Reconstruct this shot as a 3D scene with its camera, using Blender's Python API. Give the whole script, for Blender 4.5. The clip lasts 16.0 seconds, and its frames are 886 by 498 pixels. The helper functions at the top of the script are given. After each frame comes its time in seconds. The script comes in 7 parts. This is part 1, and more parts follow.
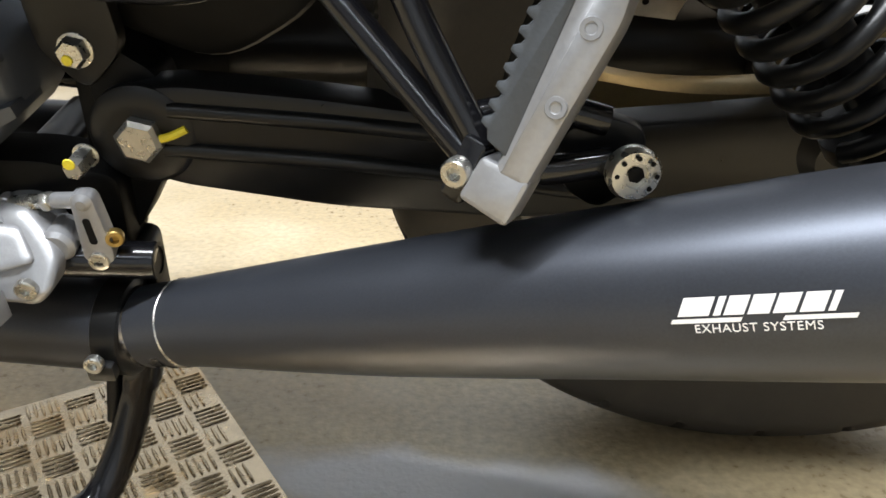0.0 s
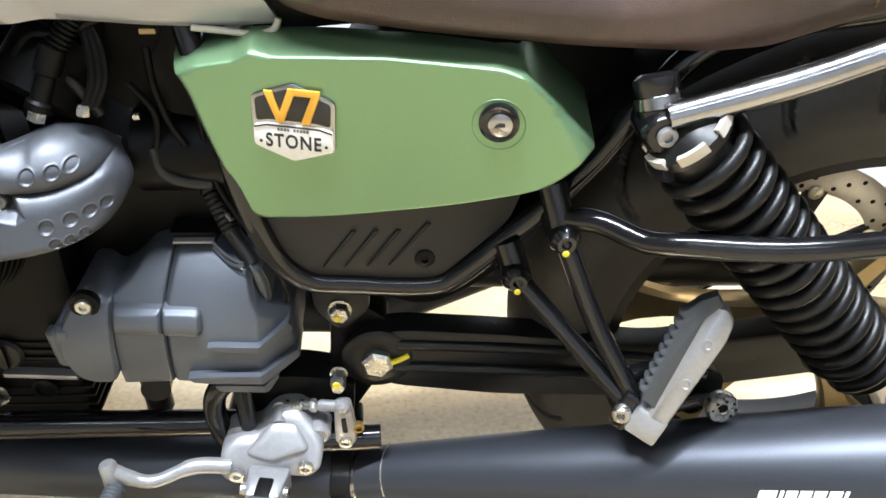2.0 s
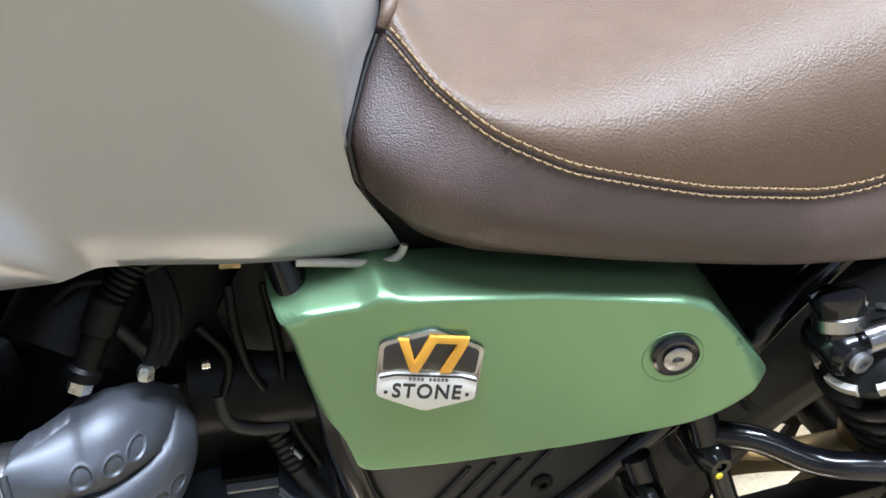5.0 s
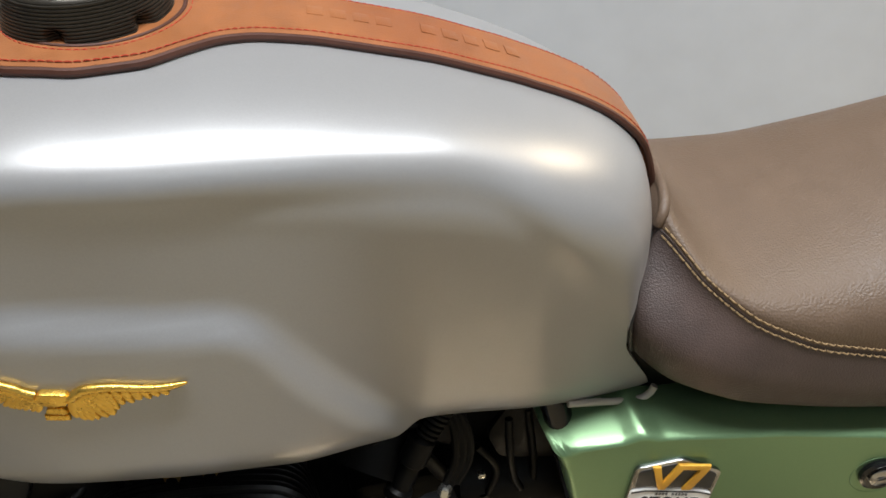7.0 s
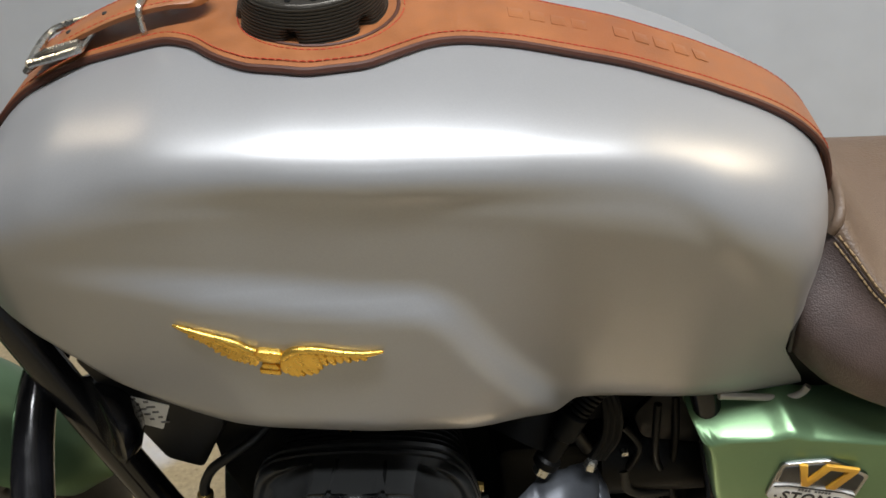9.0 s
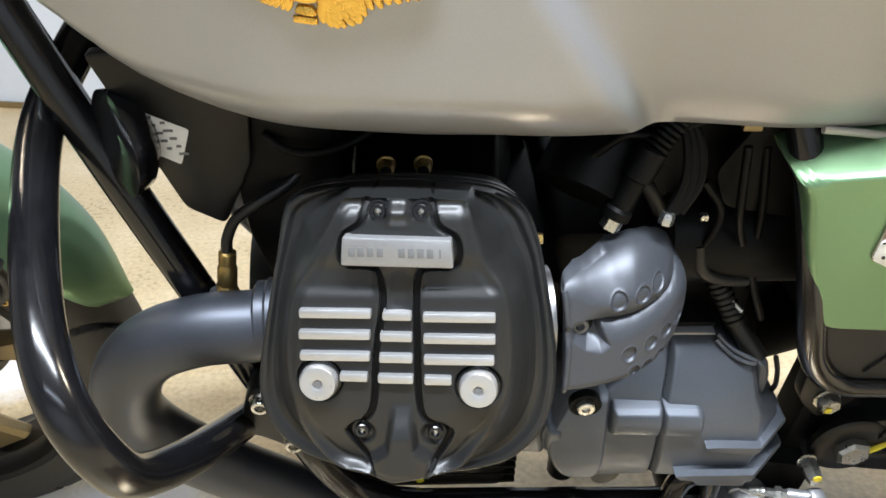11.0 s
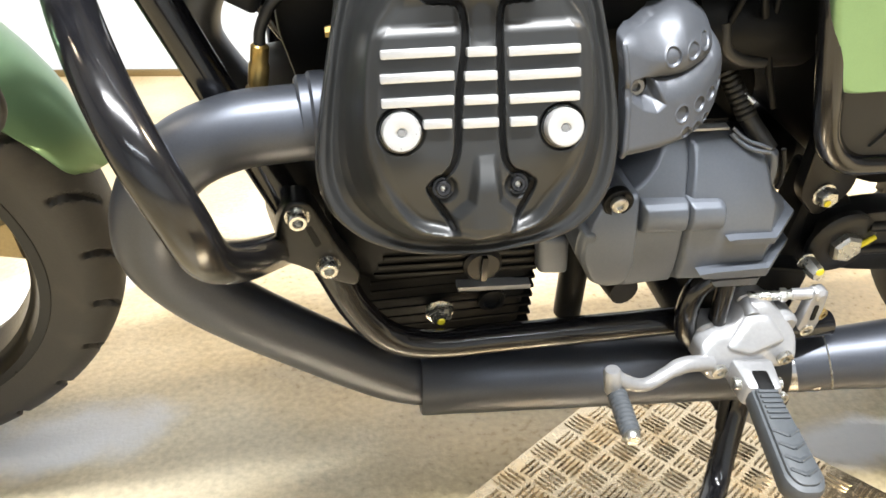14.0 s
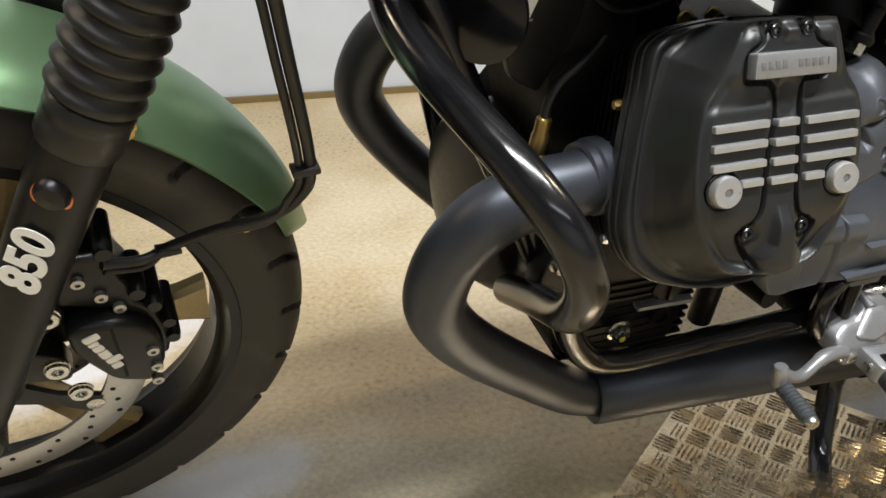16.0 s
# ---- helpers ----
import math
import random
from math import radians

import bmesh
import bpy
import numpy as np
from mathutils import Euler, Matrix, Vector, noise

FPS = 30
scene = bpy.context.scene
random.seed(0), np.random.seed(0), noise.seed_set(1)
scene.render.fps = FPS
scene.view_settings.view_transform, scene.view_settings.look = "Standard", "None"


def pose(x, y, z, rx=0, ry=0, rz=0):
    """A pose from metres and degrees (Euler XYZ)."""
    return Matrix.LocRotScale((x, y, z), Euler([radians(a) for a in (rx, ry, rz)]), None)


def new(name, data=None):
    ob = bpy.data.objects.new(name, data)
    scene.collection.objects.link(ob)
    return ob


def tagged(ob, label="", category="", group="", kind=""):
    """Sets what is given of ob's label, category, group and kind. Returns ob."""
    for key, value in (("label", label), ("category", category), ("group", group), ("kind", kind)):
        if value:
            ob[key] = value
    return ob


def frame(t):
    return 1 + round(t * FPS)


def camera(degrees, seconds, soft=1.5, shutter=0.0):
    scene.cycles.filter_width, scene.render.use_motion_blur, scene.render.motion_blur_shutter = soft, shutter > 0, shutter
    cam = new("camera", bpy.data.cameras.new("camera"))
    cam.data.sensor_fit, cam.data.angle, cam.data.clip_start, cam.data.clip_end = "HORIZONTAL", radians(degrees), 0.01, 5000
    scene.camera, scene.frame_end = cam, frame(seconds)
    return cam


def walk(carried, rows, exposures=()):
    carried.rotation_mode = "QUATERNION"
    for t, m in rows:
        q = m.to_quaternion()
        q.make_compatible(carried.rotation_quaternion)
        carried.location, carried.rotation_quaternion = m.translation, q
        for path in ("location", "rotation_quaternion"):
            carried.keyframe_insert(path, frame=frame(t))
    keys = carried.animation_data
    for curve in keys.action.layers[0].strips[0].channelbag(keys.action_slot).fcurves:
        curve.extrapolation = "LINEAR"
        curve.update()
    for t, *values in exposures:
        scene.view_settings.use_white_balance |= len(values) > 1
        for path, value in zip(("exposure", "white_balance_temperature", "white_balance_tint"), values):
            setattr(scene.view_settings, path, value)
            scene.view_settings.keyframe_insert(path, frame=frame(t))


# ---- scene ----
cam = camera(59.5, 16.0, soft=1.6)
METRES, EYE, TILT, LEAN, TURN = 1.88, 0.4324, -23.3, 0.0, 0.0
ROWS = [
    (0.0, 0.0, 0.0, 0.0, 0.0, 0.0, -0.0),
    (0.5, -0.0271, -0.0259, 0.0041, -0.57, 0.03, 0.32),
    (1.0, -0.058, -0.0533, 0.0189, -1.83, 0.1, 0.83),
    (1.5, -0.0716, -0.0982, 0.0517, -3.07, 0.47, 1.29),
    (2.0, -0.0942, -0.1322, 0.0891, -3.82, 0.69, 1.58),
    (2.5, -0.1173, -0.158, 0.1206, -4.43, 0.8, 1.84),
    (3.0, -0.1286, -0.1658, 0.143, -5.44, 0.85, 2.26),
    (5.5, -0.2088, -0.0575, 0.1725, -16.01, 2.69, 5.98),
    (6.0, -0.2301, -0.0858, 0.1983, -15.15, 2.10, 6.45),
    (6.5, -0.2462, -0.0953, 0.2291, -13.64, -0.09, 6.33),
    (7.0, -0.2650, -0.0986, 0.2511, -11.92, -1.87, 5.88),
    (7.5, -0.2798, -0.0976, 0.2671, -9.97, -2.93, 5.22),
    (8.0, -0.2877, -0.1034, 0.2762, -7.77, -3.75, 4.33),
    (10.5, -0.2906, -0.099, 0.2012, -1.21, -5.38, 0.9),
    (11.0, -0.2998, -0.0805, 0.1684, -1.68, -5.5, 1.11),
    (11.5, -0.3034, -0.0694, 0.147, -2.21, -5.75, 1.32),
    (12.0, -0.303, -0.061, 0.1272, -3.13, -5.93, 1.65),
    (12.5, -0.3001, -0.058, 0.1082, -4.79, -6.01, 2.31),
    (13.0, -0.3122, -0.0587, 0.0973, -6.8, -6.24, 3.16),
    (13.5, -0.3352, -0.0658, 0.0927, -8.96, -6.4, 4.09),
    (14.0, -0.3641, -0.075, 0.0962, -10.7, -6.52, 4.86),
    (14.5, -0.3925, -0.0824, 0.1056, -12.31, -6.67, 5.54),
    (15.0, -0.4202, -0.0901, 0.1166, -14.49, -6.91, 6.5),
    (15.5, -0.4643, -0.0866, 0.1334, -17.28, -7.16, 7.64),
    (16.0, -0.5145, -0.0724, 0.1366, -19.35, -7.55, 8.74),
]
walk(cam, [(t, pose(0, 0, EYE, TILT, LEAN, TURN) @ pose(METRES * x, METRES * y, METRES * z, 90 + pitch, roll, yaw)) for t, x, y, z, yaw, pitch, roll in ROWS],
     [(0, -0.05, 6500, 10), (0.5, -0.45, 6500, 10), (1.0, -0.52, 6350, 10), (1.5, -0.05, 6200, 10), (2.0, 0.38, 6150, 10), (2.5, 0.33, 6050, 10), (3.0, -0.01, 5950, 10), (5.5, -0.14, 5650, 10), (6.0, -0.64, 6150, 10), (6.5, -0.98, 6450, 10), (7.0, -1.14, 6700, 10), (8.0, -1.54, 6900, 10), (10.5, -0.22, 6200, 10), (11.0, 0.03, 6200, 10), (11.5, 0.09, 6350, 10), (12.0, 0.38, 6440, 10), (12.5, 0.71, 6640, 10), (13.0, 1.0, 6740, 10), (13.5, 0.98, 6740, 10), (14.0, 0.86, 6740, 10), (14.5, 0.63, 6740, 10), (15.0, 0.3, 6740, 10), (15.5, 0.05, 6840, 10), (16.0, -0.52, 6840, 10)])

# ---- light ----
world = bpy.data.worlds.new("world")
scene.world = world
world.use_nodes = True
world.node_tree.nodes["Background"].inputs[0].default_value = (0.75, 0.85, 1.0, 1)
world.node_tree.nodes["Background"].inputs[1].default_value = 0.05


# ---- materials ----
def mat(name, color, rough=0.5, metal=0.0, vary=0.12, fine=120.0, coarse=9.0, bump=0.0, bump_scale=300.0,
        rough_vary=0.08, spec=0.5, coat=0.0, second=None, second_at=(0.45, 0.65), random_amount=0.0):
    """A worn surface: colour varies at two scales, and so do gloss and relief."""
    m = bpy.data.materials.new(name)
    m.use_nodes = True
    nt = m.node_tree
    b = nt.nodes["Principled BSDF"]
    tc = nt.nodes.new("ShaderNodeTexCoord")
    n1 = nt.nodes.new("ShaderNodeTexNoise")
    n1.inputs["Scale"].default_value, n1.inputs["Detail"].default_value = coarse, 5
    n2 = nt.nodes.new("ShaderNodeTexNoise")
    n2.inputs["Scale"].default_value, n2.inputs["Detail"].default_value = fine, 3
    for n in (n1, n2):
        nt.links.new(tc.outputs["Object"], n.inputs["Vector"])
    add = nt.nodes.new("ShaderNodeMath")
    add.operation = "ADD"
    nt.links.new(n1.outputs["Fac"], add.inputs[0])
    nt.links.new(n2.outputs["Fac"], add.inputs[1])
    scale = nt.nodes.new("ShaderNodeMapRange")
    scale.inputs["From Min"].default_value, scale.inputs["From Max"].default_value = 0.6, 1.4
    scale.inputs["To Min"].default_value, scale.inputs["To Max"].default_value = 1 - vary, 1 + vary
    nt.links.new(add.outputs[0], scale.inputs["Value"])
    mix = nt.nodes.new("ShaderNodeVectorMath")
    mix.operation = "SCALE"
    mix.inputs[0].default_value = color[:3]
    nt.links.new(scale.outputs[0], mix.inputs["Scale"])
    if second:
        ramp = nt.nodes.new("ShaderNodeMapRange")
        ramp.interpolation_type = "SMOOTHSTEP"
        ramp.inputs["From Min"].default_value, ramp.inputs["From Max"].default_value = second_at
        nt.links.new(n1.outputs["Fac"], ramp.inputs["Value"])
        two = nt.nodes.new("ShaderNodeMix")
        two.data_type = "RGBA"
        two.inputs["A"].default_value, two.inputs["B"].default_value = (*color[:3], 1), (*second[:3], 1)
        nt.links.new(ramp.outputs[0], two.inputs["Factor"])
        nt.links.new(two.outputs["Result"], mix.inputs[0])
    if random_amount:
        info = nt.nodes.new("ShaderNodeObjectInfo")
        rr = nt.nodes.new("ShaderNodeMapRange")
        rr.inputs["To Min"].default_value, rr.inputs["To Max"].default_value = 1 - random_amount, 1 + random_amount
        nt.links.new(info.outputs["Random"], rr.inputs["Value"])
        mul = nt.nodes.new("ShaderNodeMath")
        mul.operation = "MULTIPLY"
        nt.links.new(rr.outputs[0], mul.inputs[0])
        nt.links.new(scale.outputs[0], mul.inputs[1])
        nt.links.new(mul.outputs[0], mix.inputs["Scale"])
    nt.links.new(mix.outputs[0], b.inputs["Base Color"])
    rv = nt.nodes.new("ShaderNodeMapRange")
    rv.inputs["From Min"].default_value, rv.inputs["From Max"].default_value = 0.6, 1.4
    rv.inputs["To Min"].default_value, rv.inputs["To Max"].default_value = max(rough - rough_vary, 0.02), rough + rough_vary
    nt.links.new(add.outputs[0], rv.inputs["Value"])
    nt.links.new(rv.outputs[0], b.inputs["Roughness"])
    b.inputs["Metallic"].default_value = metal
    b.inputs["Specular IOR Level"].default_value = spec
    b.inputs["Coat Weight"].default_value = coat
    b.inputs["Coat Roughness"].default_value = 0.15
    if bump:
        n3 = nt.nodes.new("ShaderNodeTexNoise")
        n3.inputs["Scale"].default_value, n3.inputs["Detail"].default_value = bump_scale, 4
        nt.links.new(tc.outputs["Object"], n3.inputs["Vector"])
        bp = nt.nodes.new("ShaderNodeBump")
        bp.inputs["Strength"].default_value, bp.inputs["Distance"].default_value = bump, 0.001
        nt.links.new(n3.outputs["Fac"], bp.inputs["Height"])
        nt.links.new(bp.outputs[0], b.inputs["Normal"])
    return m


def leather(name, color, cell=420.0, strength=0.5, rough=0.45, vary=0.18, second=None):
    """Grained leather: small rounded cells in the relief, uneven dye."""
    m = mat(name, color, rough, 0.0, vary, 60, 7, rough_vary=0.1, second=second)
    nt = m.node_tree
    tc = nt.nodes.new("ShaderNodeTexCoord")
    v = nt.nodes.new("ShaderNodeTexVoronoi")
    v.inputs["Scale"].default_value = cell
    nt.links.new(tc.outputs["Object"], v.inputs["Vector"])
    bp = nt.nodes.new("ShaderNodeBump")
    bp.inputs["Strength"].default_value, bp.inputs["Distance"].default_value = strength, 0.0007
    bp.invert = True
    nt.links.new(v.outputs["Distance"], bp.inputs["Height"])
    nt.links.new(bp.outputs[0], nt.nodes["Principled BSDF"].inputs["Normal"])
    return m


TANK = mat("satin_titanium_paint", (0.365, 0.366, 0.372), 0.35, 0.40, 0.05, 900, 6, 0.03, 1500, 0.03)
CAP = mat("brown_black_anodised", (0.050, 0.044, 0.036), 0.36, 0.6, 0.15, 300, 20, 0.05, 700)
MARK = mat("pale_engraving", (0.42, 0.40, 0.37), 0.5, 0.3, 0.1, 300, 30)
SEAM = mat("pale_seam_paint", (0.50, 0.47, 0.42), 0.45, 0.3, 0.08, 300, 20)
GREEN = mat("satin_green_paint", (0.185, 0.308, 0.165), 0.32, 0.62, 0.06, 900, 6, 0.03, 1500, 0.03)
GLOSS_BLACK = mat("gloss_black_paint", (0.006, 0.006, 0.007), 0.16, 0.0, 0.3, 80, 8, rough_vary=0.06, spec=0.5)
BLACK = mat("satin_black_metal", (0.006, 0.006, 0.006), 0.34, 0.0, 0.3, 150, 9, 0.05, 700, spec=0.30)
DEEP = mat("dark_engine_black", (0.0035, 0.0035, 0.0035), 0.45, 0.0, 0.4, 150, 9, 0.1, 500, spec=0.13)
EXHAUST = mat("matt_black_exhaust", (0.058, 0.063, 0.075), 0.41, 0.7, 0.12, 700, 6, 0.03, 1400, 0.04)
HEAD = mat("satin_black_cover", (0.017, 0.0175, 0.0175), 0.34, 0.1, 0.06, 60, 5, 0.0, 300, 0.02)
ENGINE = mat("grey_engine_paint", (0.102, 0.112, 0.130), 0.44, 0.55, 0.10, 500, 8, 0.05, 900, 0.05)
ELBOW = mat("charcoal_satin_cover", (0.072, 0.077, 0.088), 0.43, 0.45, 0.10, 500, 8, 0.05, 900, 0.05)
PLASTIC = mat("black_plastic", (0.015, 0.016, 0.017), 0.52, 0.0, 0.15, 700, 9, 0.12, 1500, spec=0.35)
RUBBER = mat("tyre_rubber", (0.030, 0.027, 0.023), 0.62, 0.0, 0.25, 220, 14, 0.25, 350, second=(0.05, 0.045, 0.036), second_at=(0.5, 0.75))
GAITER = mat("gaiter_rubber", (0.010, 0.009, 0.008), 0.42, 0.0, 0.2, 200, 20, 0.1, 500)
HOSE = mat("hose_rubber", (0.006, 0.0057, 0.005), 0.52, 0.0, 0.2, 200, 20)
PEG_RUBBER = mat("peg_rubber", (0.045, 0.05, 0.055), 0.55, 0.0, 0.2, 300, 20, 0.15, 600)
ALU = mat("cast_aluminium", (0.32, 0.32, 0.325), 0.36, 0.55, 0.10, 300, 20, 0.10, 700)
POLISHED = mat("machined_aluminium", (0.52, 0.52, 0.52), 0.34, 0.7, 0.06, 300, 20, 0.0, 900)
STEEL = mat("zinc_steel", (0.55, 0.54, 0.50), 0.28, 0.95, 0.15, 200, 30, 0.08, 500)
CHROME = mat("brushed_steel", (0.36, 0.36, 0.37), 0.20, 1.0, 0.08, 200, 20, 0.03, 500)
DISC = mat("brake_disc_steel", (0.45, 0.44, 0.43), 0.35, 0.9, 0.12, 200, 20, 0.1, 800)
GOLD = mat("gold_plate", (0.80, 0.50, 0.10), 0.28, 0.9, 0.10, 200, 30, 0.08, 800)
GOLD_PAINT = mat("yellow_gold_paint", (0.78, 0.42, 0.05), 0.4, 0.3, 0.08, 300, 30)
BRASS = mat("aged_brass", (0.42, 0.29, 0.10), 0.34, 0.9, 0.25, 150, 30, 0.15, 500)
BRONZE = mat("bronze_tone", (0.30, 0.23, 0.12), 0.40, 0.8, 0.15, 300, 15, 0.1, 700)
YELLOW = mat("yellow_marking_paint", (0.75, 0.62, 0.03), 0.5, 0.0, 0.15, 300, 60)
WHITE = mat("white_print", (0.80, 0.79, 0.76), 0.5, 0.0, 0.06, 300, 30)
DARKPRINT = mat("dark_print", (0.02, 0.02, 0.02), 0.5, 0.0, 0.1, 300, 30)
GREYPRINT = mat("grey_print", (0.16, 0.16, 0.16), 0.5, 0.2, 0.1, 300, 30)
TAN = leather("tan_saddle_leather", (0.31, 0.112, 0.038), 900, 0.14, 0.46, 0.24, (0.25, 0.080, 0.026))
TAN_EDGE = mat("dark_leather_edge", (0.07, 0.022, 0.012), 0.5, 0.0, 0.2, 200, 20)
RED_THREAD = mat("red_thread", (0.42, 0.05, 0.02), 0.7, 0.0, 0.15, 500, 50)
BROWN = leather("brown_grained_vinyl", (0.132, 0.087, 0.058), 640, 0.46, 0.50, 0.10)
DARK_BROWN = leather("dark_brown_suede_vinyl", (0.057, 0.038, 0.033), 900, 0.40, 0.46, 0.16, (0.094, 0.063, 0.055))
THREAD = mat("beige_thread", (0.30, 0.20, 0.10), 0.7, 0.0, 0.15, 500, 50)
REFLECTOR = mat("orange_reflector", (0.75, 0.16, 0.01), 0.25, 0.0, 0.2, 300, 30, spec=0.8)
PLATE = mat("chequer_aluminium", (0.54, 0.44, 0.30), 0.26, 0.95, 0.30, 90, 9, 0.2, 260, 0.12, second=(0.42, 0.30, 0.16), second_at=(0.42, 0.66))
FLOOR = mat("worn_painted_concrete", (0.425, 0.338, 0.200), 0.34, 0.0, 0.34, 110, 2.6, 0.7, 170, 0.12, second=(0.47, 0.400, 0.278), second_at=(0.44, 0.62))


def light_pools(m, color, patches):
    """Light pools painted into a floor's colour: (x, y, half length, half width, turn)."""
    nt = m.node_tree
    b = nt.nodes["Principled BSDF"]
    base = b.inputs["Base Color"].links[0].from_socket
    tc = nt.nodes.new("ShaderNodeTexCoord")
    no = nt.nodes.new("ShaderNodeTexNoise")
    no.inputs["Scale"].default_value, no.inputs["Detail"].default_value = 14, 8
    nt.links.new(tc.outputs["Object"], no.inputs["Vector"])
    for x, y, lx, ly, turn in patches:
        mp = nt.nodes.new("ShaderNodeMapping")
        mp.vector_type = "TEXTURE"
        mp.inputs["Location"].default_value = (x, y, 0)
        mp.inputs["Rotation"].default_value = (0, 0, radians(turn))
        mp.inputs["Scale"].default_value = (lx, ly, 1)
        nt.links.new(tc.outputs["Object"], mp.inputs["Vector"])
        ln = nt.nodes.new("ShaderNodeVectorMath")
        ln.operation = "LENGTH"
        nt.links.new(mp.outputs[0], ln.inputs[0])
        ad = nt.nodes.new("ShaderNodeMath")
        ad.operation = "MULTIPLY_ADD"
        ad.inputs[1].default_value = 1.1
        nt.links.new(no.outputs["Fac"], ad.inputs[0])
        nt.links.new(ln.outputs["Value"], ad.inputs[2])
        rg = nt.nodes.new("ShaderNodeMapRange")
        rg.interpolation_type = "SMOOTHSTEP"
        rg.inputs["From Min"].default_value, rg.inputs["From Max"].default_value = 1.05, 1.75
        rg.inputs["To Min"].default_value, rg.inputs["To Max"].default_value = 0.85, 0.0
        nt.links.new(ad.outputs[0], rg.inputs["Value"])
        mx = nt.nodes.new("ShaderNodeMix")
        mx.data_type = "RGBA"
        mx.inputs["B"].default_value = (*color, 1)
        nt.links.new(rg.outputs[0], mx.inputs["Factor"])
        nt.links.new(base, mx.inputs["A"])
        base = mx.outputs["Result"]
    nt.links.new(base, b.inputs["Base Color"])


# the cool lamp's pools in front of the machine, put into the floor colour
light_pools(FLOOR, (0.62, 0.62, 0.64), ((-1.0, 0.72, 0.14, 0.06, 8), (0.0, 0.510, 0.20, 0.045, -8), (-1.15, 1.05, 0.24, 0.08, 20), (0.7, 0.75, 0.30, 0.06, -15)))
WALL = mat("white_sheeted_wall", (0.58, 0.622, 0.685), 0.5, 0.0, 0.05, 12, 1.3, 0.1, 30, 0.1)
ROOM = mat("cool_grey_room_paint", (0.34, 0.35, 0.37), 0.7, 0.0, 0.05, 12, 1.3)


# ---- mesh helpers ----
V = Vector


class Geo:
    """Collects vertices and faces for one part."""

    def __init__(self):
        self.v, self.f = [], []

    def add(self, verts, faces):
        o = len(self.v)
        self.v += [tuple(p) for p in verts]
        self.f += [tuple(i + o for i in q) for q in faces]
        return self

    def rings(self, rings, closed=True, caps=True):
        n, verts, faces = len(rings[0]), [p for r in rings for p in r], []
        for k in range(len(rings) - 1):
            for i in range(n if closed else n - 1):
                j = (i + 1) % n
                faces.append((k * n + i, k * n + j, (k + 1) * n + j, (k + 1) * n + i))
        if caps:
            faces.append(tuple(reversed(range(n))))
            faces.append(tuple((len(rings) - 1) * n + i for i in range(n)))
        return self.add(verts, faces)

    def tube(self, pts, r, n=14, caps=True):
        """A round tube through points; r one radius or one for each point."""
        pts = [V(p) for p in pts]
        rs = r if isinstance(r, (list, tuple)) else [r] * len(pts)
        t0 = (pts[1] - pts[0]).normalized()
        a = t0.orthogonal().normalized()
        rings, last = [], t0
        for k, p in enumerate(pts):
            t = (pts[min(k + 1, len(pts) - 1)] - pts[max(k - 1, 0)]).normalized()
            a = last.rotation_difference(t) @ a
            last = t
            b = t.cross(a)
            rings.append([p + rs[k] * (math.cos(2 * math.pi * i / n) * a + math.sin(2 * math.pi * i / n) * b) for i in range(n)])
        return self.rings(rings, True, caps)

    def lathe(self, at, axis, prof, n=24, caps=True, lobes=None):
        """A turned body: prof holds (along, radius)."""
        at, axis = V(at), V(axis).normalized()
        a = axis.orthogonal().normalized()
        b = axis.cross(a)
        rings = []
        for h, r in prof:
            ring = []
            for i in range(n):
                w = 2 * math.pi * i / n
                rr = r * (lobes(w) if lobes else 1)
                ring.append(at + axis * h + rr * (math.cos(w) * a + math.sin(w) * b))
            rings.append(ring)
        return self.rings(rings, True, caps)

    def prism(self, poly, w0, w1, bev=0.0, m=None, both=False):
        """A plate: outline poly (u, v), from depth w0 to w1, its w1 edge chamfered."""
        if area(poly) < 0:
            poly = poly[::-1]
        s = 1 if w1 > w0 else -1
        layers = [(0, w0)] if not both else [(bev, w0), (0.3 * bev, w0 + 0.3 * s * bev), (0, w0 + s * bev)]
        if bev:
            layers += [(0, w1 - s * bev), (0.3 * bev, w1 - 0.3 * s * bev), (bev, w1)]
        else:
            layers += [(0, w1)]
        m = m or SIDE
        return self.rings([[m @ V((u, v, w)) for u, v in inset(poly, d)] for d, w in layers])

    def pillow(self, poly, radii, w0, w1, r, m=None, n=6):
        """A cast block: outline poly with corner radii, its outer edge rounded off with radius r."""
        if area(poly) < 0:
            poly = poly[::-1]
            radii = radii[::-1] if isinstance(radii, list) else radii
        m = m or SIDE
        radii = radii if isinstance(radii, list) else [radii] * len(poly)
        layers = [(0, w0)] + [(r * (1 - math.cos(a)), w1 - r + r * math.sin(a)) for a in np.linspace(0, math.pi / 2, n)]
        return self.rings([[m @ V((u, v, w)) for u, v in rounded(inset(poly, d), [max(q - 0.6 * d, 0.0012) for q in radii], 5)] for d, w in layers])

    def box(self, c, size, bev=0.0, m=None):
        x, y, z = size
        p = [(-x / 2, -y / 2), (x / 2, -y / 2), (x / 2, y / 2), (-x / 2, y / 2)]
        mm = (m or Matrix.Identity(4)) @ Matrix.Translation(c)
        return self.prism(p, -z / 2, z / 2, bev, mm, True)

    def hexa(self, at, axis, r, h, washer=0.0):
        """A hexagon bolt head with its washer."""
        if washer:
            self.lathe(at, axis, [(0, washer), (0.0012, washer), (0.0016, washer * 0.9)], 20)
        return self.lathe(at, axis, [(0, r), (h * 0.75, r), (h, r * 0.8)], 6)

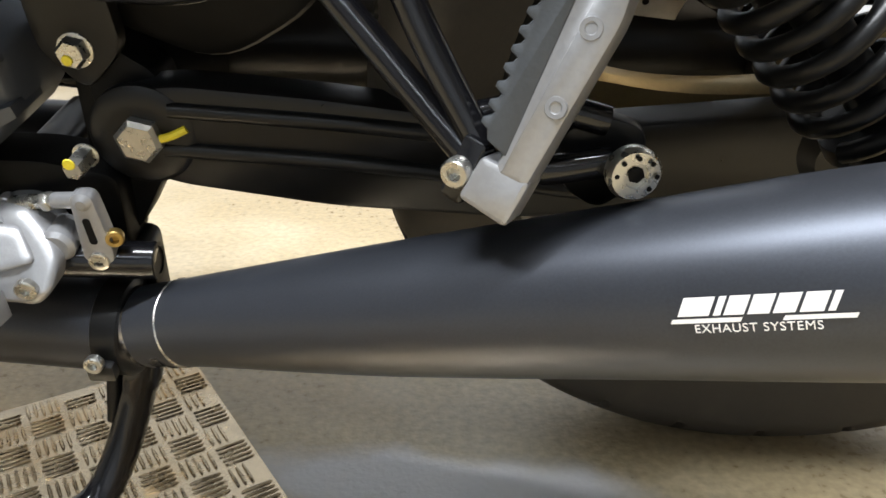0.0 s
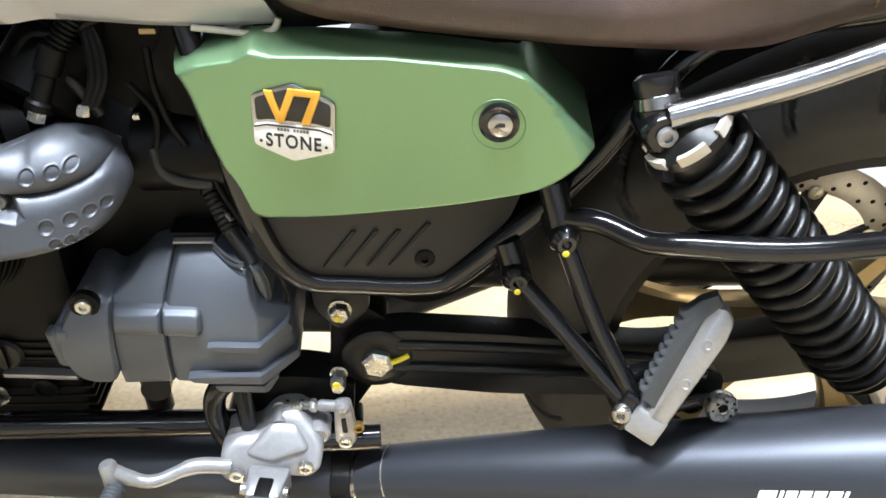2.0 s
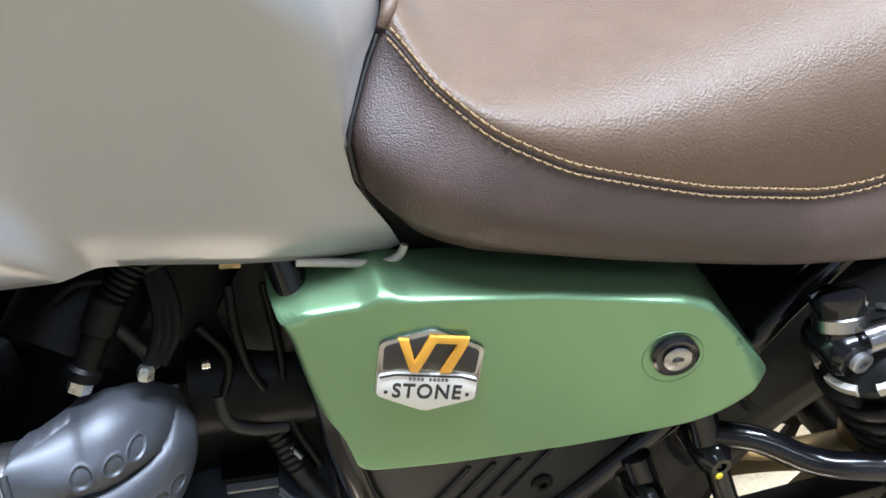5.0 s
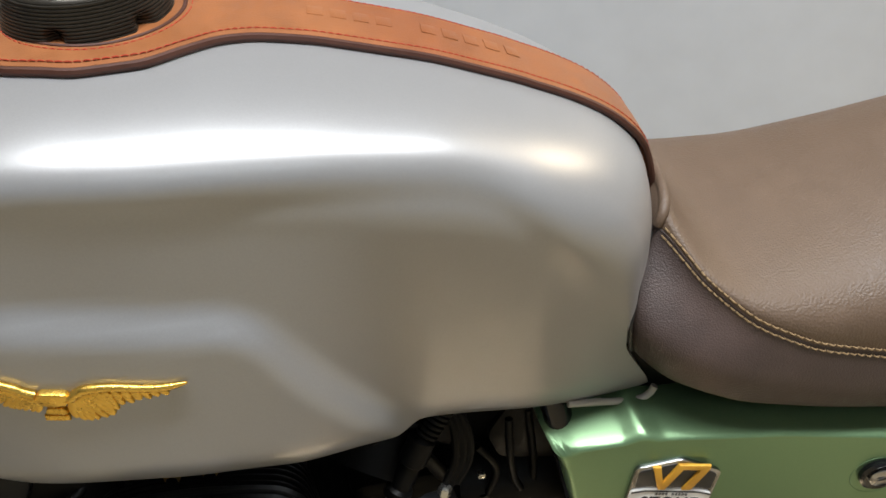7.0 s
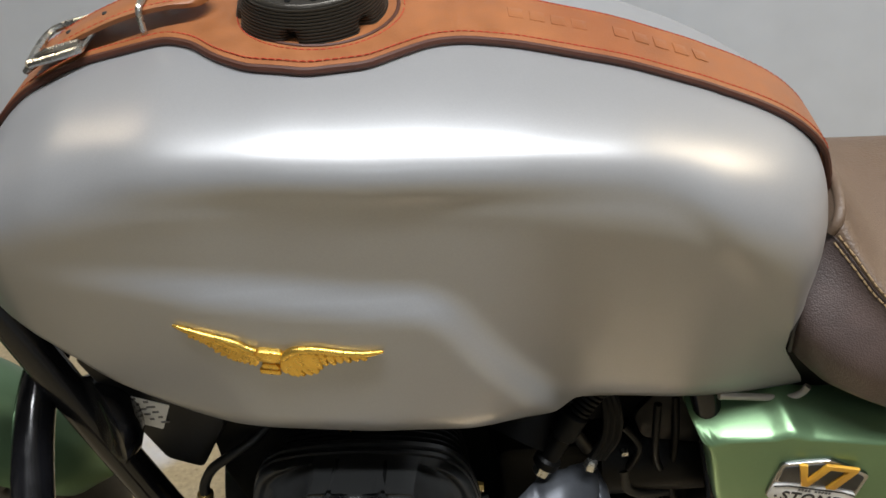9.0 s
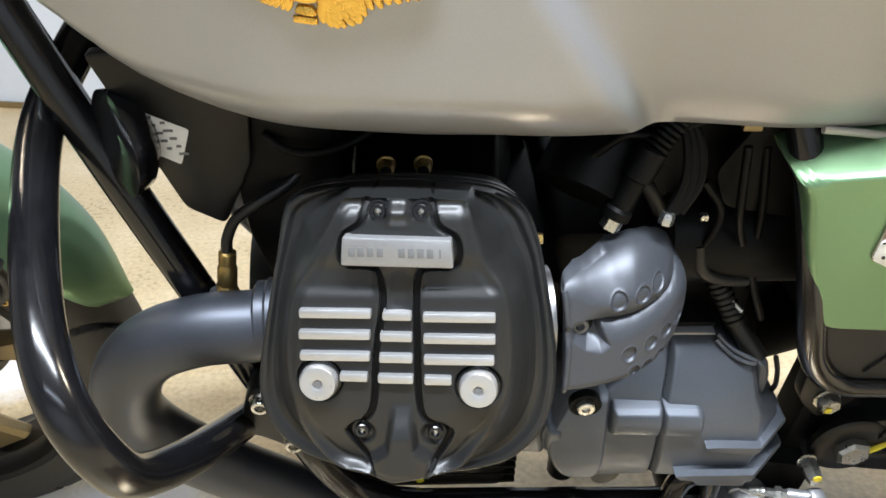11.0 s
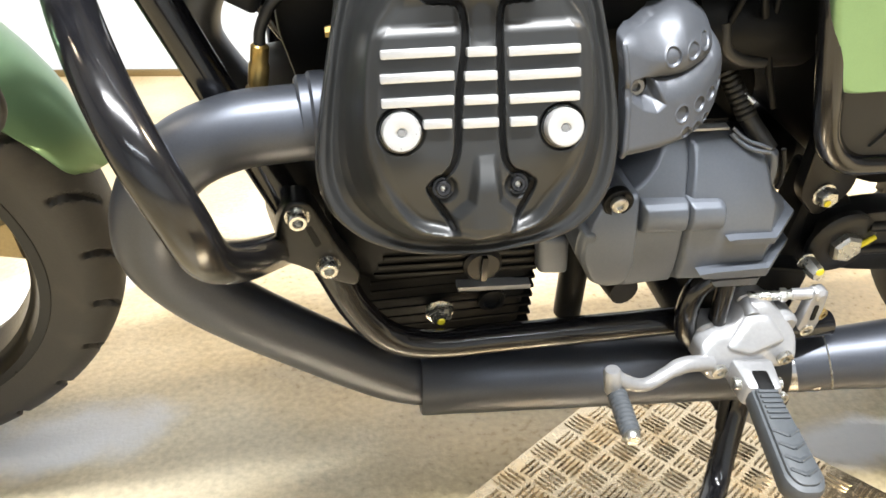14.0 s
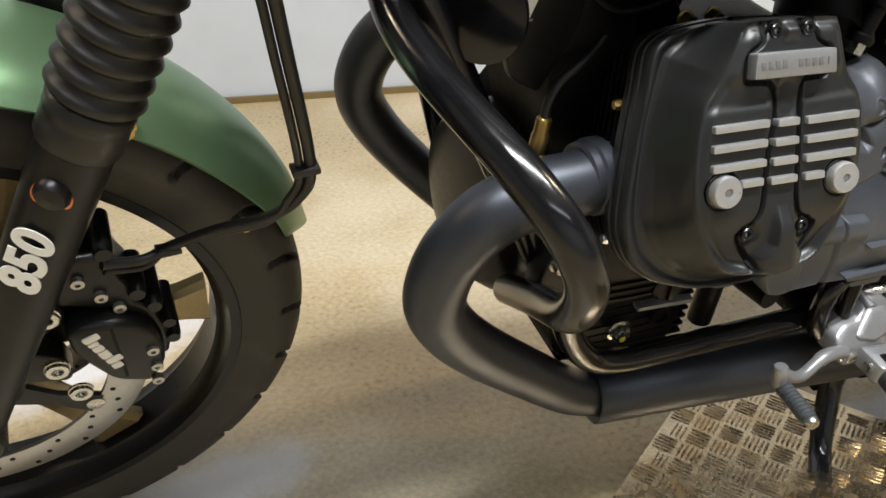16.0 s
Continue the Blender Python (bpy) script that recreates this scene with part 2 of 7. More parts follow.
    def socket(self, at, axis, r, h, hole=0.5):
        """A socket-head screw with a recess."""
        return self.lathe(at, axis, [(0, r), (h * 0.85, r), (h, r * 0.88), (h, r * hole), (h * 0.4, r * hole * 0.96)], 18)


def area(p):
    return sum(p[i - 1][0] * p[i][1] - p[i][0] * p[i - 1][1] for i in range(len(p))) / 2


def inset(poly, d):
    if not d:
        return poly
    out, n = [], len(poly)
    for i in range(n):
        a, b, c = V(poly[i - 1]), V(poly[i]), V(poly[(i + 1) % n])
        e, f = (b - a).normalized(), (c - b).normalized()
        ne, nf = V((-e.y, e.x)), V((-f.y, f.x))
        k = ne + nf
        k = k / max(k.length_squared / 2, 0.35)
        out.append(tuple(b + k * d))
    return out


def rounded(poly, r, n=5):
    """The outline with its corners rounded; r one radius or one a corner."""
    out, k = [], len(poly)
    for i in range(k):
        a, b, c = V(poly[i - 1]), V(poly[i]), V(poly[(i + 1) % k])
        rr = r[i] if isinstance(r, (list, tuple)) else r
        rr = min(rr, (a - b).length * 0.48, (c - b).length * 0.48)
        p, q = b + (a - b).normalized() * rr, b + (c - b).normalized() * rr
        for j in range(n + 1):
            t = j / n
            out.append(tuple((1 - t) ** 2 * p + 2 * t * (1 - t) * b + t * t * q))
    return out


def curve(pts, n=8):
    """A smooth line through points."""
    P = [V(p) for p in pts]
    P = [2 * P[0] - P[1]] + P + [2 * P[-1] - P[-2]]
    out = []
    for k in range(1, len(P) - 2):
        a, b, c, d = P[k - 1:k + 3]
        for j in range(n):
            t = j / n
            out.append(0.5 * (2 * b + (c - a) * t + (2 * a - 5 * b + 4 * c - d) * t * t + (3 * b - a - 3 * c + d) * t ** 3))
    return out + [P[-2]]


def ip(x, table):
    """A value between the rows of a table, eased a little."""
    return float(np.interp(x, [r[0] for r in table], [r[1] for r in table]))


def soft_ip(x, table, w=0.02):
    return sum(ip(x + d * w, table) * k for d, k in ((-1, 1), (-0.5, 2), (0, 3), (0.5, 2), (1, 1))) / 9


def step(a, b, x):
    t = min(max((x - a) / (b - a), 0), 1)
    return t * t * (3 - 2 * t)


# how the parts being built lie in their thing
LAY = {"now": Matrix.Identity(4)}
# the plane of the machine's side: u runs rearward, v up, w outward to its left
SIDE = Matrix(((1, 0, 0, 0), (0, 0, -1, 0), (0, 1, 0, 0), (0, 0, 0, 1)))


def mesh(name, g, material, smooth=38):
    me = bpy.data.meshes.new(name)
    me.from_pydata(g.v, [], g.f)
    me.validate()
    bm = bmesh.new()
    bm.from_mesh(me)
    bmesh.ops.recalc_face_normals(bm, faces=bm.faces)
    bm.to_mesh(me)
    bm.free()
    for mt in material if isinstance(material, (list, tuple)) else [material]:
        me.materials.append(mt)
    me.polygons.foreach_set("use_smooth", [True] * len(me.polygons))
    me.set_sharp_from_angle(angle=radians(smooth))
    return me


def part(name, g, material, parent, label="", turn=None, smooth=38):
    """One mesh under a thing or under a part. turn carries the front end round with the steering."""
    turn = LAY["now"] if turn is None else turn
    g.v = [tuple(turn @ V(p)) for p in g.v]
    ob = new(name, mesh(name, g, material, smooth))
    ob.parent = parent
    if label:
        ob["label"] = label
    return ob


def thing(name, g, material, label, category, group="", kind="", smooth=38):
    return tagged(new(name, mesh(name, g, material, smooth)), label, category, group, kind)


def letters(name, text, size, m, material, parent, depth=0.0006, turn=None, spacing=1.0, shear=0.0, wide=1.0, bold=0.0):
    """Raised lettering in the built-in font, lying in the plane m, centred."""
    cu = bpy.data.curves.new(name, "FONT")
    cu.body, cu.size, cu.align_x, cu.align_y, cu.extrude = text, size, "CENTER", "CENTER", depth
    cu.space_character, cu.shear, cu.offset = spacing, shear, bold
    tmp = bpy.data.objects.new(name + "_tmp", cu)
    me = bpy.data.meshes.new_from_object(tmp)
    bpy.data.objects.remove(tmp)
    me.transform(Matrix.Diagonal((wide, 1, 1, 1)))
    me.transform((turn if turn is not None else LAY["now"]) @ m)
    me.materials.clear()
    me.materials.append(material)
    ob = new(name, me)
    ob.parent = parent
    return ob


def facing(at, normal, up=(0, 0, 1)):
    """A plane at a place: u to the right as seen from outside, v up, w outward."""
    w = V(normal).normalized()
    u = V(up).cross(w).normalized()
    v = w.cross(u)
    m = Matrix((u, v, w)).transposed().to_4x4()
    return Matrix.Translation(at) @ m


def spin(g, at, axis, section, n=64, a0=0.0, a1=2 * math.pi):
    """A ring with a closed cross-section of (along, radius)."""
    at, axis = V(at), V(axis).normalized()
    a = V((1, 0, 0)) if abs(axis.x) < 0.5 else V((0, 0, 1))
    a = (a - axis * a.dot(axis)).normalized()
    b = axis.cross(a)
    full = abs(a1 - a0 - 2 * math.pi) < 1e-6
    rings = []
    for i in range(n if full else n + 1):
        w = a0 + (a1 - a0) * i / n
        rings.append([at + axis * h + r * (math.cos(w) * a + math.sin(w) * b) for h, r in section])
    if full:
        rings.append(rings[0])
    return g.rings(rings, True, not full)


def polar(poly, c, n):
    """An outline as n points at even angles round c, which sees all of it."""
    p, out = [V(q) - V(c) for q in poly], []
    for i in range(n):
        a = -math.pi + 2 * math.pi * i / n
        d, best = V((math.cos(a), math.sin(a))), 0.0
        for j in range(len(p)):
            u, e = p[j - 1], p[j] - p[j - 1]
            det = e.x * d.y - e.y * d.x
            if abs(det) > 1e-12:
                r, k = (e.x * u.y - e.y * u.x) / det, (d.x * u.y - d.y * u.x) / det
                if -1e-4 <= k <= 1.0001 and r > best:
                    best = r
        out.append(best)
    return np.array(out)


def away(x, y, line, closed=False):
    """How far places lie from a line of points."""
    best = np.full(np.shape(x), 9.0)
    for (ax, ay), (bx, by) in zip(line, list(line[1:]) + ([line[0]] if closed else [])):
        ex, ey = bx - ax, by - ay
        k = np.clip(((x - ax) * ex + (y - ay) * ey) / (ex * ex + ey * ey + 1e-12), 0, 1)
        best = np.minimum(best, np.hypot(x - ax - k * ex, y - ay - k * ey))
    return best


def within(x, y, poly):
    """Which places lie inside an outline."""
    res = np.zeros(np.shape(x), bool)
    for (ax, ay), (bx, by) in zip(poly, list(poly[1:]) + [poly[0]]):
        with np.errstate(divide="ignore", invalid="ignore"):
            res ^= ((ay > y) != (by > y)) & (x < (bx - ax) * (y - ay) / (by - ay + 1e-15) + ax)
    return res


def ease(a, b, x):
    t = np.clip((x - a) / (b - a), 0, 1)
    return t * t * (3 - 2 * t)


def relief(poly, c, height, back, m, n=240, rings=60, dense=1.0, thick=None):
    """A casting seen from outside: an outline round c whose face stands at height(u, v), closed down to the depth back, or to a wall that is thick deep."""
    r = polar(poly, c, n)
    a = -math.pi + 2 * math.pi * np.arange(n) / n
    f = np.linspace(1, 0.015, rings) ** dense
    u, v = c[0] + np.outer(f, r * np.cos(a)), c[1] + np.outer(f, r * np.sin(a))
    w = height(u, v)
    rows = [[m @ V((u[0, i], v[0, i], w[0, i] - thick if thick else back)) for i in range(n)]]
    rows += [[m @ V((u[k, i], v[k, i], w[k, i])) for i in range(n)] for k in range(rings)]
    return Geo().rings(rows)


# ---- the room ----
def setting():
    g = Geo()
    n = 60
    xs, ys = np.linspace(-5, 5, n), np.linspace(-4.2, 3.6, n)
    g.add([(x, y, 0) for y in ys for x in xs], [(j * n + i, j * n + i + 1, (j + 1) * n + i + 1, (j + 1) * n + i) for j in range(n - 1) for i in range(n - 1)])
    thing("floor", g, FLOOR, "worn beige painted concrete floor, pale light pools put into its colour", "floor", kind="structure")
    # the sheeted wall behind: shallow folds, hung a little off true
    g = Geo()
    n, k = 120, 30
    for side in (0, 1):
        vs = []
        for j in range(k):
            z = 0.0 + 3.0 * j / (k - 1)
            for i in range(n):
                x = -4.6 + 9.2 * i / (n - 1)
                fold = 0.012 * noise.noise(V((x * 2.4 + z * 1.2, z * 1.1, 3))) + 0.004 * noise.noise(V((x * 7 - z * 3, z * 3, 8)))
                vs.append((x, 2.045 - 0.2 * x + (fold if not side else 0.14), z))
        g.add(vs, [(j * n + i, j * n + i + 1, (j + 1) * n + i + 1, (j + 1) * n + i) for j in range(k - 1) for i in range(n - 1)])
    thing("wall_back", g, WALL, "pale blue-white sheeted wall with soft folds", "wall", kind="structure")
    g = Geo()
    a = math.atan2(-0.2, 1)
    m = Matrix.Translation((0, 2.045, 0)) @ Matrix.Rotation(a, 4, "Z")
    g.box((0, -0.012, 0.010), (9.2, 0.008, 0.020), 0.002, m)
    thing("baseboard", g, BRONZE, "thin dark strip along the foot of the wall", "trim", kind="structure")
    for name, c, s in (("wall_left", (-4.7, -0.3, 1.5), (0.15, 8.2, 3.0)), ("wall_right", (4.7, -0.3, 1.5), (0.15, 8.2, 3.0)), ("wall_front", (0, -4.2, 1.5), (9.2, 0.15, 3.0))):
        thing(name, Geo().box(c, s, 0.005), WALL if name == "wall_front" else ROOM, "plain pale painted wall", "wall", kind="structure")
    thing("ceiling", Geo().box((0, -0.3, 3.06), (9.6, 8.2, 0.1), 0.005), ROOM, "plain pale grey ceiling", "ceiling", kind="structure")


setting()


def chequer_plate():
    """A loose sheet of five-bar chequer plate on the floor."""
    corner, e1, e2 = V((-0.265, 0.707, 0)), V((-0.837, -0.548, 0)).normalized(), V((0.548, -0.837, 0)).normalized()
    m = Matrix((e1, e2, V((0, 0, 1)))).transposed().to_4x4()
    m = Matrix.Translation(corner) @ m
    root = tagged(new("chequer_plate"), "worn aluminium five-bar chequer plate lying on the floor", "metal plate")
    L, W = 0.62, 0.70
    part("sheet", Geo().prism([(0, 0), (L, 0), (L, W), (0, W)], 0.0002, 0.004, 0.0008, m), PLATE, root)
    g, p = Geo(), 0.0325
    rnd = random.Random(5)
    for i in range(int(L / p) + 1):
        for j in range(int(W / p) + 1):
            flat = (i + j) % 2
            for k in range(5):
                o = (k - 2) * 0.0062
                cx, cy = (i + 0.5) * p, (j + 0.5) * p
                u0, v0 = (cx, cy + o) if flat else (cx + o, cy)
                half = 0.0135 if k != 2 else 0.0145
                if not (0.016 < u0 < L - 0.016 and 0.016 < v0 < W - 0.016):
                    continue
                pts = []
                for w, r in ((-1, 0.12), (-0.8, 0.75), (0, 1), (0.8, 0.75), (1, 0.12)):
                    pts.append((w * half, r * 0.0019))
                base = [(a, -b) for a, b in pts] + [(a, b) for a, b in pts[::-1]]
                top = [(a * 0.9, b * 0.45) for a, b in base]
                h = 0.0013 + rnd.uniform(-0.0002, 0.0002)
                rot = lambda a, b: (a, b) if flat else (b, a)
                ring0 = [m @ V((u0 + rot(a, b)[0], v0 + rot(a, b)[1], 0.0038)) for a, b in base]
                ring1 = [m @ V((u0 + rot(a, b)[0], v0 + rot(a, b)[1], 0.004 + h)) for a, b in top]
                g.rings([ring0, ring1])
    b = part("raised_bar", g, PLATE, root, "raised worn bars in alternating groups of five")
    b["kind"] = "stuff"


chequer_plate()

# ---- the motorcycle ----
BIKE = tagged(new("motorcycle"), "green and titanium-grey roadster motorcycle leaning on its side stand", "motorcycle")
BIKE.matrix_basis = pose(-1.172, 0.759, 0, 15.9, 0, -4.8)
# the fittings of the left side are set out on a plane that stands a little steeper and squarer than the machine
SKEW = BIKE.matrix_basis.inverted() @ pose(-1.165, 0.645, 0, 11.0)
MIRROR = Matrix.Diagonal((1, -1, 1, 1))
RAKE, FOOT = radians(27.5), V((-0.112, 0, 0))
STEER = Matrix.Translation(FOOT) @ Matrix.Rotation(radians(7.5), 4, V((math.sin(RAKE), 0, math.cos(RAKE)))) @ Matrix.Translation(-FOOT)
LEFT = V((0, -1, 0))


def tyre_mesh(at, R, half, height, n, k, groove, pitch, depth, style):
    """A tyre: carcass round an open centre, the tread cut by curved grooves."""
    at = V(at)
    g = Geo()
    verts = []
    for i in range(n):
        w = 2 * math.pi * i / n
        arc = w * R
        for j in range(k):
            th = -2.45 + 4.9 * j / (k - 1)
            s = math.sin(th)
            y = half * math.copysign(abs(s) ** 0.9, s) if abs(th) < math.pi / 2 else half * (1 - 0.22 * (abs(th) - math.pi / 2)) * (1 if s > 0 else -1)
            r = R - height * (1 - math.cos(th)) * (1.0 if abs(th) < math.pi / 2 else 1.0)
            a = abs(th)
            if depth and a < 1.5:
                side = 1 if th > 0 else -1
                path = style(a) * pitch + (0.5 * pitch if side > 0 else 0)
                d = ((arc * (2 * math.pi * R / pitch // 1) / (2 * math.pi * R / pitch) - path) % pitch)
                d = min(d, pitch - d)
                cut = (1 - step(groove * 0.30, groove * 0.55, d)) * step(0.32, 0.40, a) * (1 - step(1.28, 1.40, a))
                r -= depth * cut * abs(math.cos(th))
                y -= depth * cut * math.sin(th)
            verts.append(at + V((r * math.cos(w), y, r * math.sin(w))))
    faces = []
    for i in range(n):
        q = (i + 1) % n
        for j in range(k - 1):
            faces.append((i * k + j, i * k + j + 1, q * k + j + 1, q * k + j))
        faces.append((i * k + k - 1, i * k, q * k, q * k + k - 1))
    return g.add(verts, faces)


def wheel(name, at, R, half, rim_r, label, turn, disc_y, disc_r, spokes=6):
    at = V(at)
    hub = part(name, Geo().lathe(at - V((0, 0.075, 0)), (0, 1, 0), [(0, 0.020), (0.012, 0.034), (0.045, 0.030), (0.105, 0.030), (0.138, 0.034), (0.15, 0.020)], 28), BLACK, BIKE, label, turn)
    bend = lambda a: 0.9 * (1 - (1 - min(a / 1.3, 1)) ** 2)
    hgt = (R - rim_r) * 0.56
    part("tyre", tyre_mesh(at, R, half, hgt, 900, 81, 0.0085, 0.078, 0.0065, bend), RUBBER, hub, "black road tyre with curved tread grooves", turn, 50)
    w = half * 0.74
    part("rim", spin(Geo(), at, (0, 1, 0), [(-w, rim_r + 0.004), (-w - 0.004, rim_r), (-w - 0.003, rim_r - 0.010), (-w + 0.004, rim_r - 0.012), (-w * 0.6, rim_r - 0.015), (-w * 0.5, rim_r - 0.020), (w * 0.5, rim_r - 0.020), (w * 0.6, rim_r - 0.015), (w - 0.004, rim_r - 0.012), (w + 0.003, rim_r - 0.010), (w + 0.004, rim_r), (w, rim_r + 0.004)], 120), BLACK, hub, "black cast rim", turn)
    for i in range(spokes):
        a = 2 * math.pi * i / spokes - 0.06
        g = Geo()
        rings = []
        for t in np.linspace(0, 1, 9):
            r = 0.026 + (rim_r - 0.026 - 0.026) * t
            wd = 0.020 - 0.009 * math.sin(math.pi * min(t * 1.15, 1)) + 0.012 * step(0.82, 1, t)
            th = 0.016 - 0.006 * t
            c = at + V((r * math.cos(a), 0, r * math.sin(a)))
            e = V((-math.sin(a), 0, math.cos(a)))
            sec = [(-1, -0.5), (-0.75, -1), (0.75, -1), (1, -0.5), (1, 0.5), (0.75, 1), (-0.75, 1), (-1, 0.5)]
            rings.append([c + e * (wd * p) + V((0, th * q, 0)) for p, q in sec])
        # black spokes: the bronze colour stands for warm light off the floor
        part("spoke", g.rings(rings), BRONZE, hub, "", turn, 30)
    for s in disc_y:
        g = Geo()
        c = at + V((0, s, 0))
        spin(g, c, (0, 1, 0), [(-0.0022, disc_r - 0.036), (-0.0025, disc_r - 0.035), (-0.0025, disc_r - 0.001), (-0.0018, disc_r), (0.0018, disc_r), (0.0025, disc_r - 0.001), (0.0025, disc_r - 0.035), (0.0022, disc_r - 0.036)], 120)
        d = part("brake_disc", g, DISC, hub, "drilled steel brake disc", turn)
        g = Geo()
        for i in range(54):
            a, r = 2 * math.pi * i / 54, disc_r - 0.008 - 0.010 * (i % 3)
            g.lathe(c + V((r * math.cos(a), -0.0027, r * math.sin(a))), (0, 1, 0), [(0, 0.0028), (0.0054, 0.0028)], 10)
        part("drill_hole", g, DEEP, d, "rows of dark drilled holes", turn)["kind"] = "stuff"
        part("disc_carrier", spin(Geo(), c, (0, 1, 0), [(-0.003, 0.040), (-0.003, 0.055), (0.003, 0.055), (0.003, 0.040)], 48), BLACK, d, "black disc carrier", turn)
        for i in range(6):
            a = 2 * math.pi * i / 6 + 0.4
            e, f = V((math.cos(a), 0, math.sin(a))), V((-math.sin(a), 0, math.cos(a)))
            part("carrier_arm", Geo().rings([[c + e * r + f * (k * x) + V((0, y, 0)) for x, y in ((-1, -0.003), (1, -0.003), (1, 0.003), (-1, 0.003))] for r, k in ((0.045, 0.014), (disc_r - 0.075, 0.007), (disc_r - 0.034, 0.013))]), BLACK, d, "", turn)
        for i in range(6):
            a = 2 * math.pi * i / 6 + 0.4
            part("disc_bobbin", Geo().lathe(c + V(((disc_r - 0.036) * math.cos(a), -0.005, (disc_r - 0.036) * math.sin(a))), (0, 1, 0), [(0, 0.006), (0.001, 0.0085), (0.010, 0.0085), (0.010, 0.004)], 16), STEEL, d, "", turn)
    return hub


FAX, RAX = V((0, 0, 0.3185)), V((1.45, 0, 0.3205))
wheel("front_wheel", FAX, 0.3185, 0.050, 0.249, "black cast six-spoke front wheel", STEER, (-0.046, 0.046), 0.160)
wheel("rear_wheel", RAX, 0.3205, 0.075, 0.226, "black cast six-spoke rear wheel", None, (0.085,), 0.130)


def front_end():
    ax = V((math.sin(radians(28.3)), 0, math.cos(radians(28.3))))
    for s in (-1, 1):
        y = 0.095 * s
        base = FAX + V((0.014, y, 0))
        g = Geo().lathe(base - ax * 0.035, ax, [(0, 0.018), (0.006, 0.022), (0.05, 0.0225), (0.20, 0.0235), (0.28, 0.0240), (0.35, 0.0245), (0.365, 0.0255), (0.370, 0.0255)], 32)
        leg = part("fork_leg", g, BLACK, BIKE, "satin black fork slider", STEER)
        prof = [(0.318, 0.0250), (0.322, 0.0272), (0.336, 0.0272), (0.339, 0.0260), (0.342, 0.0272), (0.352, 0.0272)]
        for i in range(15):
            h = 0.354 + 0.0150 * i
            prof += [(h, 0.0240), (h + 0.003, 0.0284), (h + 0.0065, 0.0305), (h + 0.010, 0.0284), (h + 0.0135, 0.0240)]
        prof += [(0.58, 0.024), (0.60, 0.024)]
        part("gaiter", Geo().lathe(base, ax, prof, 40), GAITER, leg, "ribbed black rubber fork gaiter", STEER, 70)
        part("fork_tube", Geo().lathe(base + ax * 0.55, ax, [(0, 0.0205), (0.20, 0.0205)], 24), BLACK, leg, "", STEER)
        part("axle_clamp", Geo().lathe(base + V((0, -0.022, 0)), (0, 1, 0), [(0, 0.022), (0.004, 0.026), (0.040, 0.026), (0.044, 0.022)], 24), BLACK, leg, "", STEER)
        part("reflector_cup", Geo().lathe(base + ax * 0.2945 + V((-0.010, 0.0190 * s, 0)), (-0.4, s, 0), [(0, 0.0118), (0.0040, 0.0116), (0.0075, 0.009), (0.009, 0.0)], 28), BLACK, leg, "", STEER)
        part("reflector", Geo().lathe(base + ax * 0.2915 + V((-0.009, 0.0172 * s, 0)), (-0.4, s, 0), [(0, 0.0126), (0.004, 0.0126), (0.005, 0.0112)], 28), REFLECTOR, leg, "small orange reflector", STEER)
        if s < 0:
            nrm = V((-0.36, -1, 0.194)).normalized()
            m = facing(base + ax * 0.230 + nrm * 0.0240, nrm, ax)
            m = m @ Matrix.Rotation(radians(90), 4, "Z")
            letters("number", "850", 0.036, m @ Matrix.Translation((0, 0, 0.0030)), WHITE, leg, 0.0006, STEER, 1.0, 0.12, 1.0, 0.0012)
    # mudguard over the tyre
    rings = []
    for i in range(49):
        w = radians(150 - 139 * i / 48)
        t = i / 48
        taper = math.sqrt(max(0.03, 1 - max(0, (t - 0.78) / 0.22) ** 2)) - 0.3 * step(0.9, 1.0, 1 - t)
        R = 0.342 - 0.006 * step(0.9, 1, t)
        sec = []
        for inner in (0, 1):
            row = []
            for j in range(19):
                th = -1.14 + 2.28 * j / 18
                r = R - 0.040 * (1 - math.cos(th)) - (0.0028 if inner else 0)
                row.append(FAX + V((r * math.cos(w), (0.071 - (0.002 if inner else 0)) * math.sin(th) * taper, r * math.sin(w))))
            sec += row if not inner else row[::-1]
        rings.append(sec)
    fender = part("mudguard", Geo().rings(rings), GREEN, BIKE, "satin green steel front mudguard", STEER, 60)
    for x, z, r in ((0.193, 0.582, 0.0055), (0.262, 0.466, 0.0035)):
        part("mudguard_bolt", Geo().lathe((x, -0.0655, z), LEFT, [(0, r * 1.4), (0.003, r * 1.4), (0.004, r), (0.010, r), (0.010, r * 0.5), (0.006, r * 0.5)], 18), BRASS, fender, "brass-coloured bolt", STEER)
    part("mudguard_bracket", Geo().prism(rounded([(0.118, 0.552), (0.150, 0.530), (0.205, 0.585), (0.180, 0.605)], 0.006), 0.058, 0.066, 0.002), BLACK, fender, "black mudguard stay", STEER)
    # brake caliper behind the left leg
    cal = part("brake_caliper", Geo().pillow([(0.107, 0.404), (0.124, 0.407), (0.147, 0.404), (0.172, 0.388), (0.178, 0.360), (0.175, 0.331), (0.159, 0.309), (0.129, 0.325), (0.108, 0.372)], [0.006, 0.010, 0.012, 0.014, 0.012, 0.012, 0.006, 0.010, 0.010], 0.026, 0.0885, 0.008), BLACK, BIKE, "black four-piston brake caliper", STEER, 55)
    part("caliper_bridge", Geo().pillow([(0.105, 0.420), (0.113, 0.455), (0.128, 0.470), (0.158, 0.468), (0.158, 0.442), (0.166, 0.424), (0.164, 0.408), (0.178, 0.392), (0.186, 0.350), (0.178, 0.322), (0.165, 0.330), (0.150, 0.400), (0.118, 0.415)], 0.006, 0.028, 0.072, 0.006), BLACK, cal, "", STEER, 55)
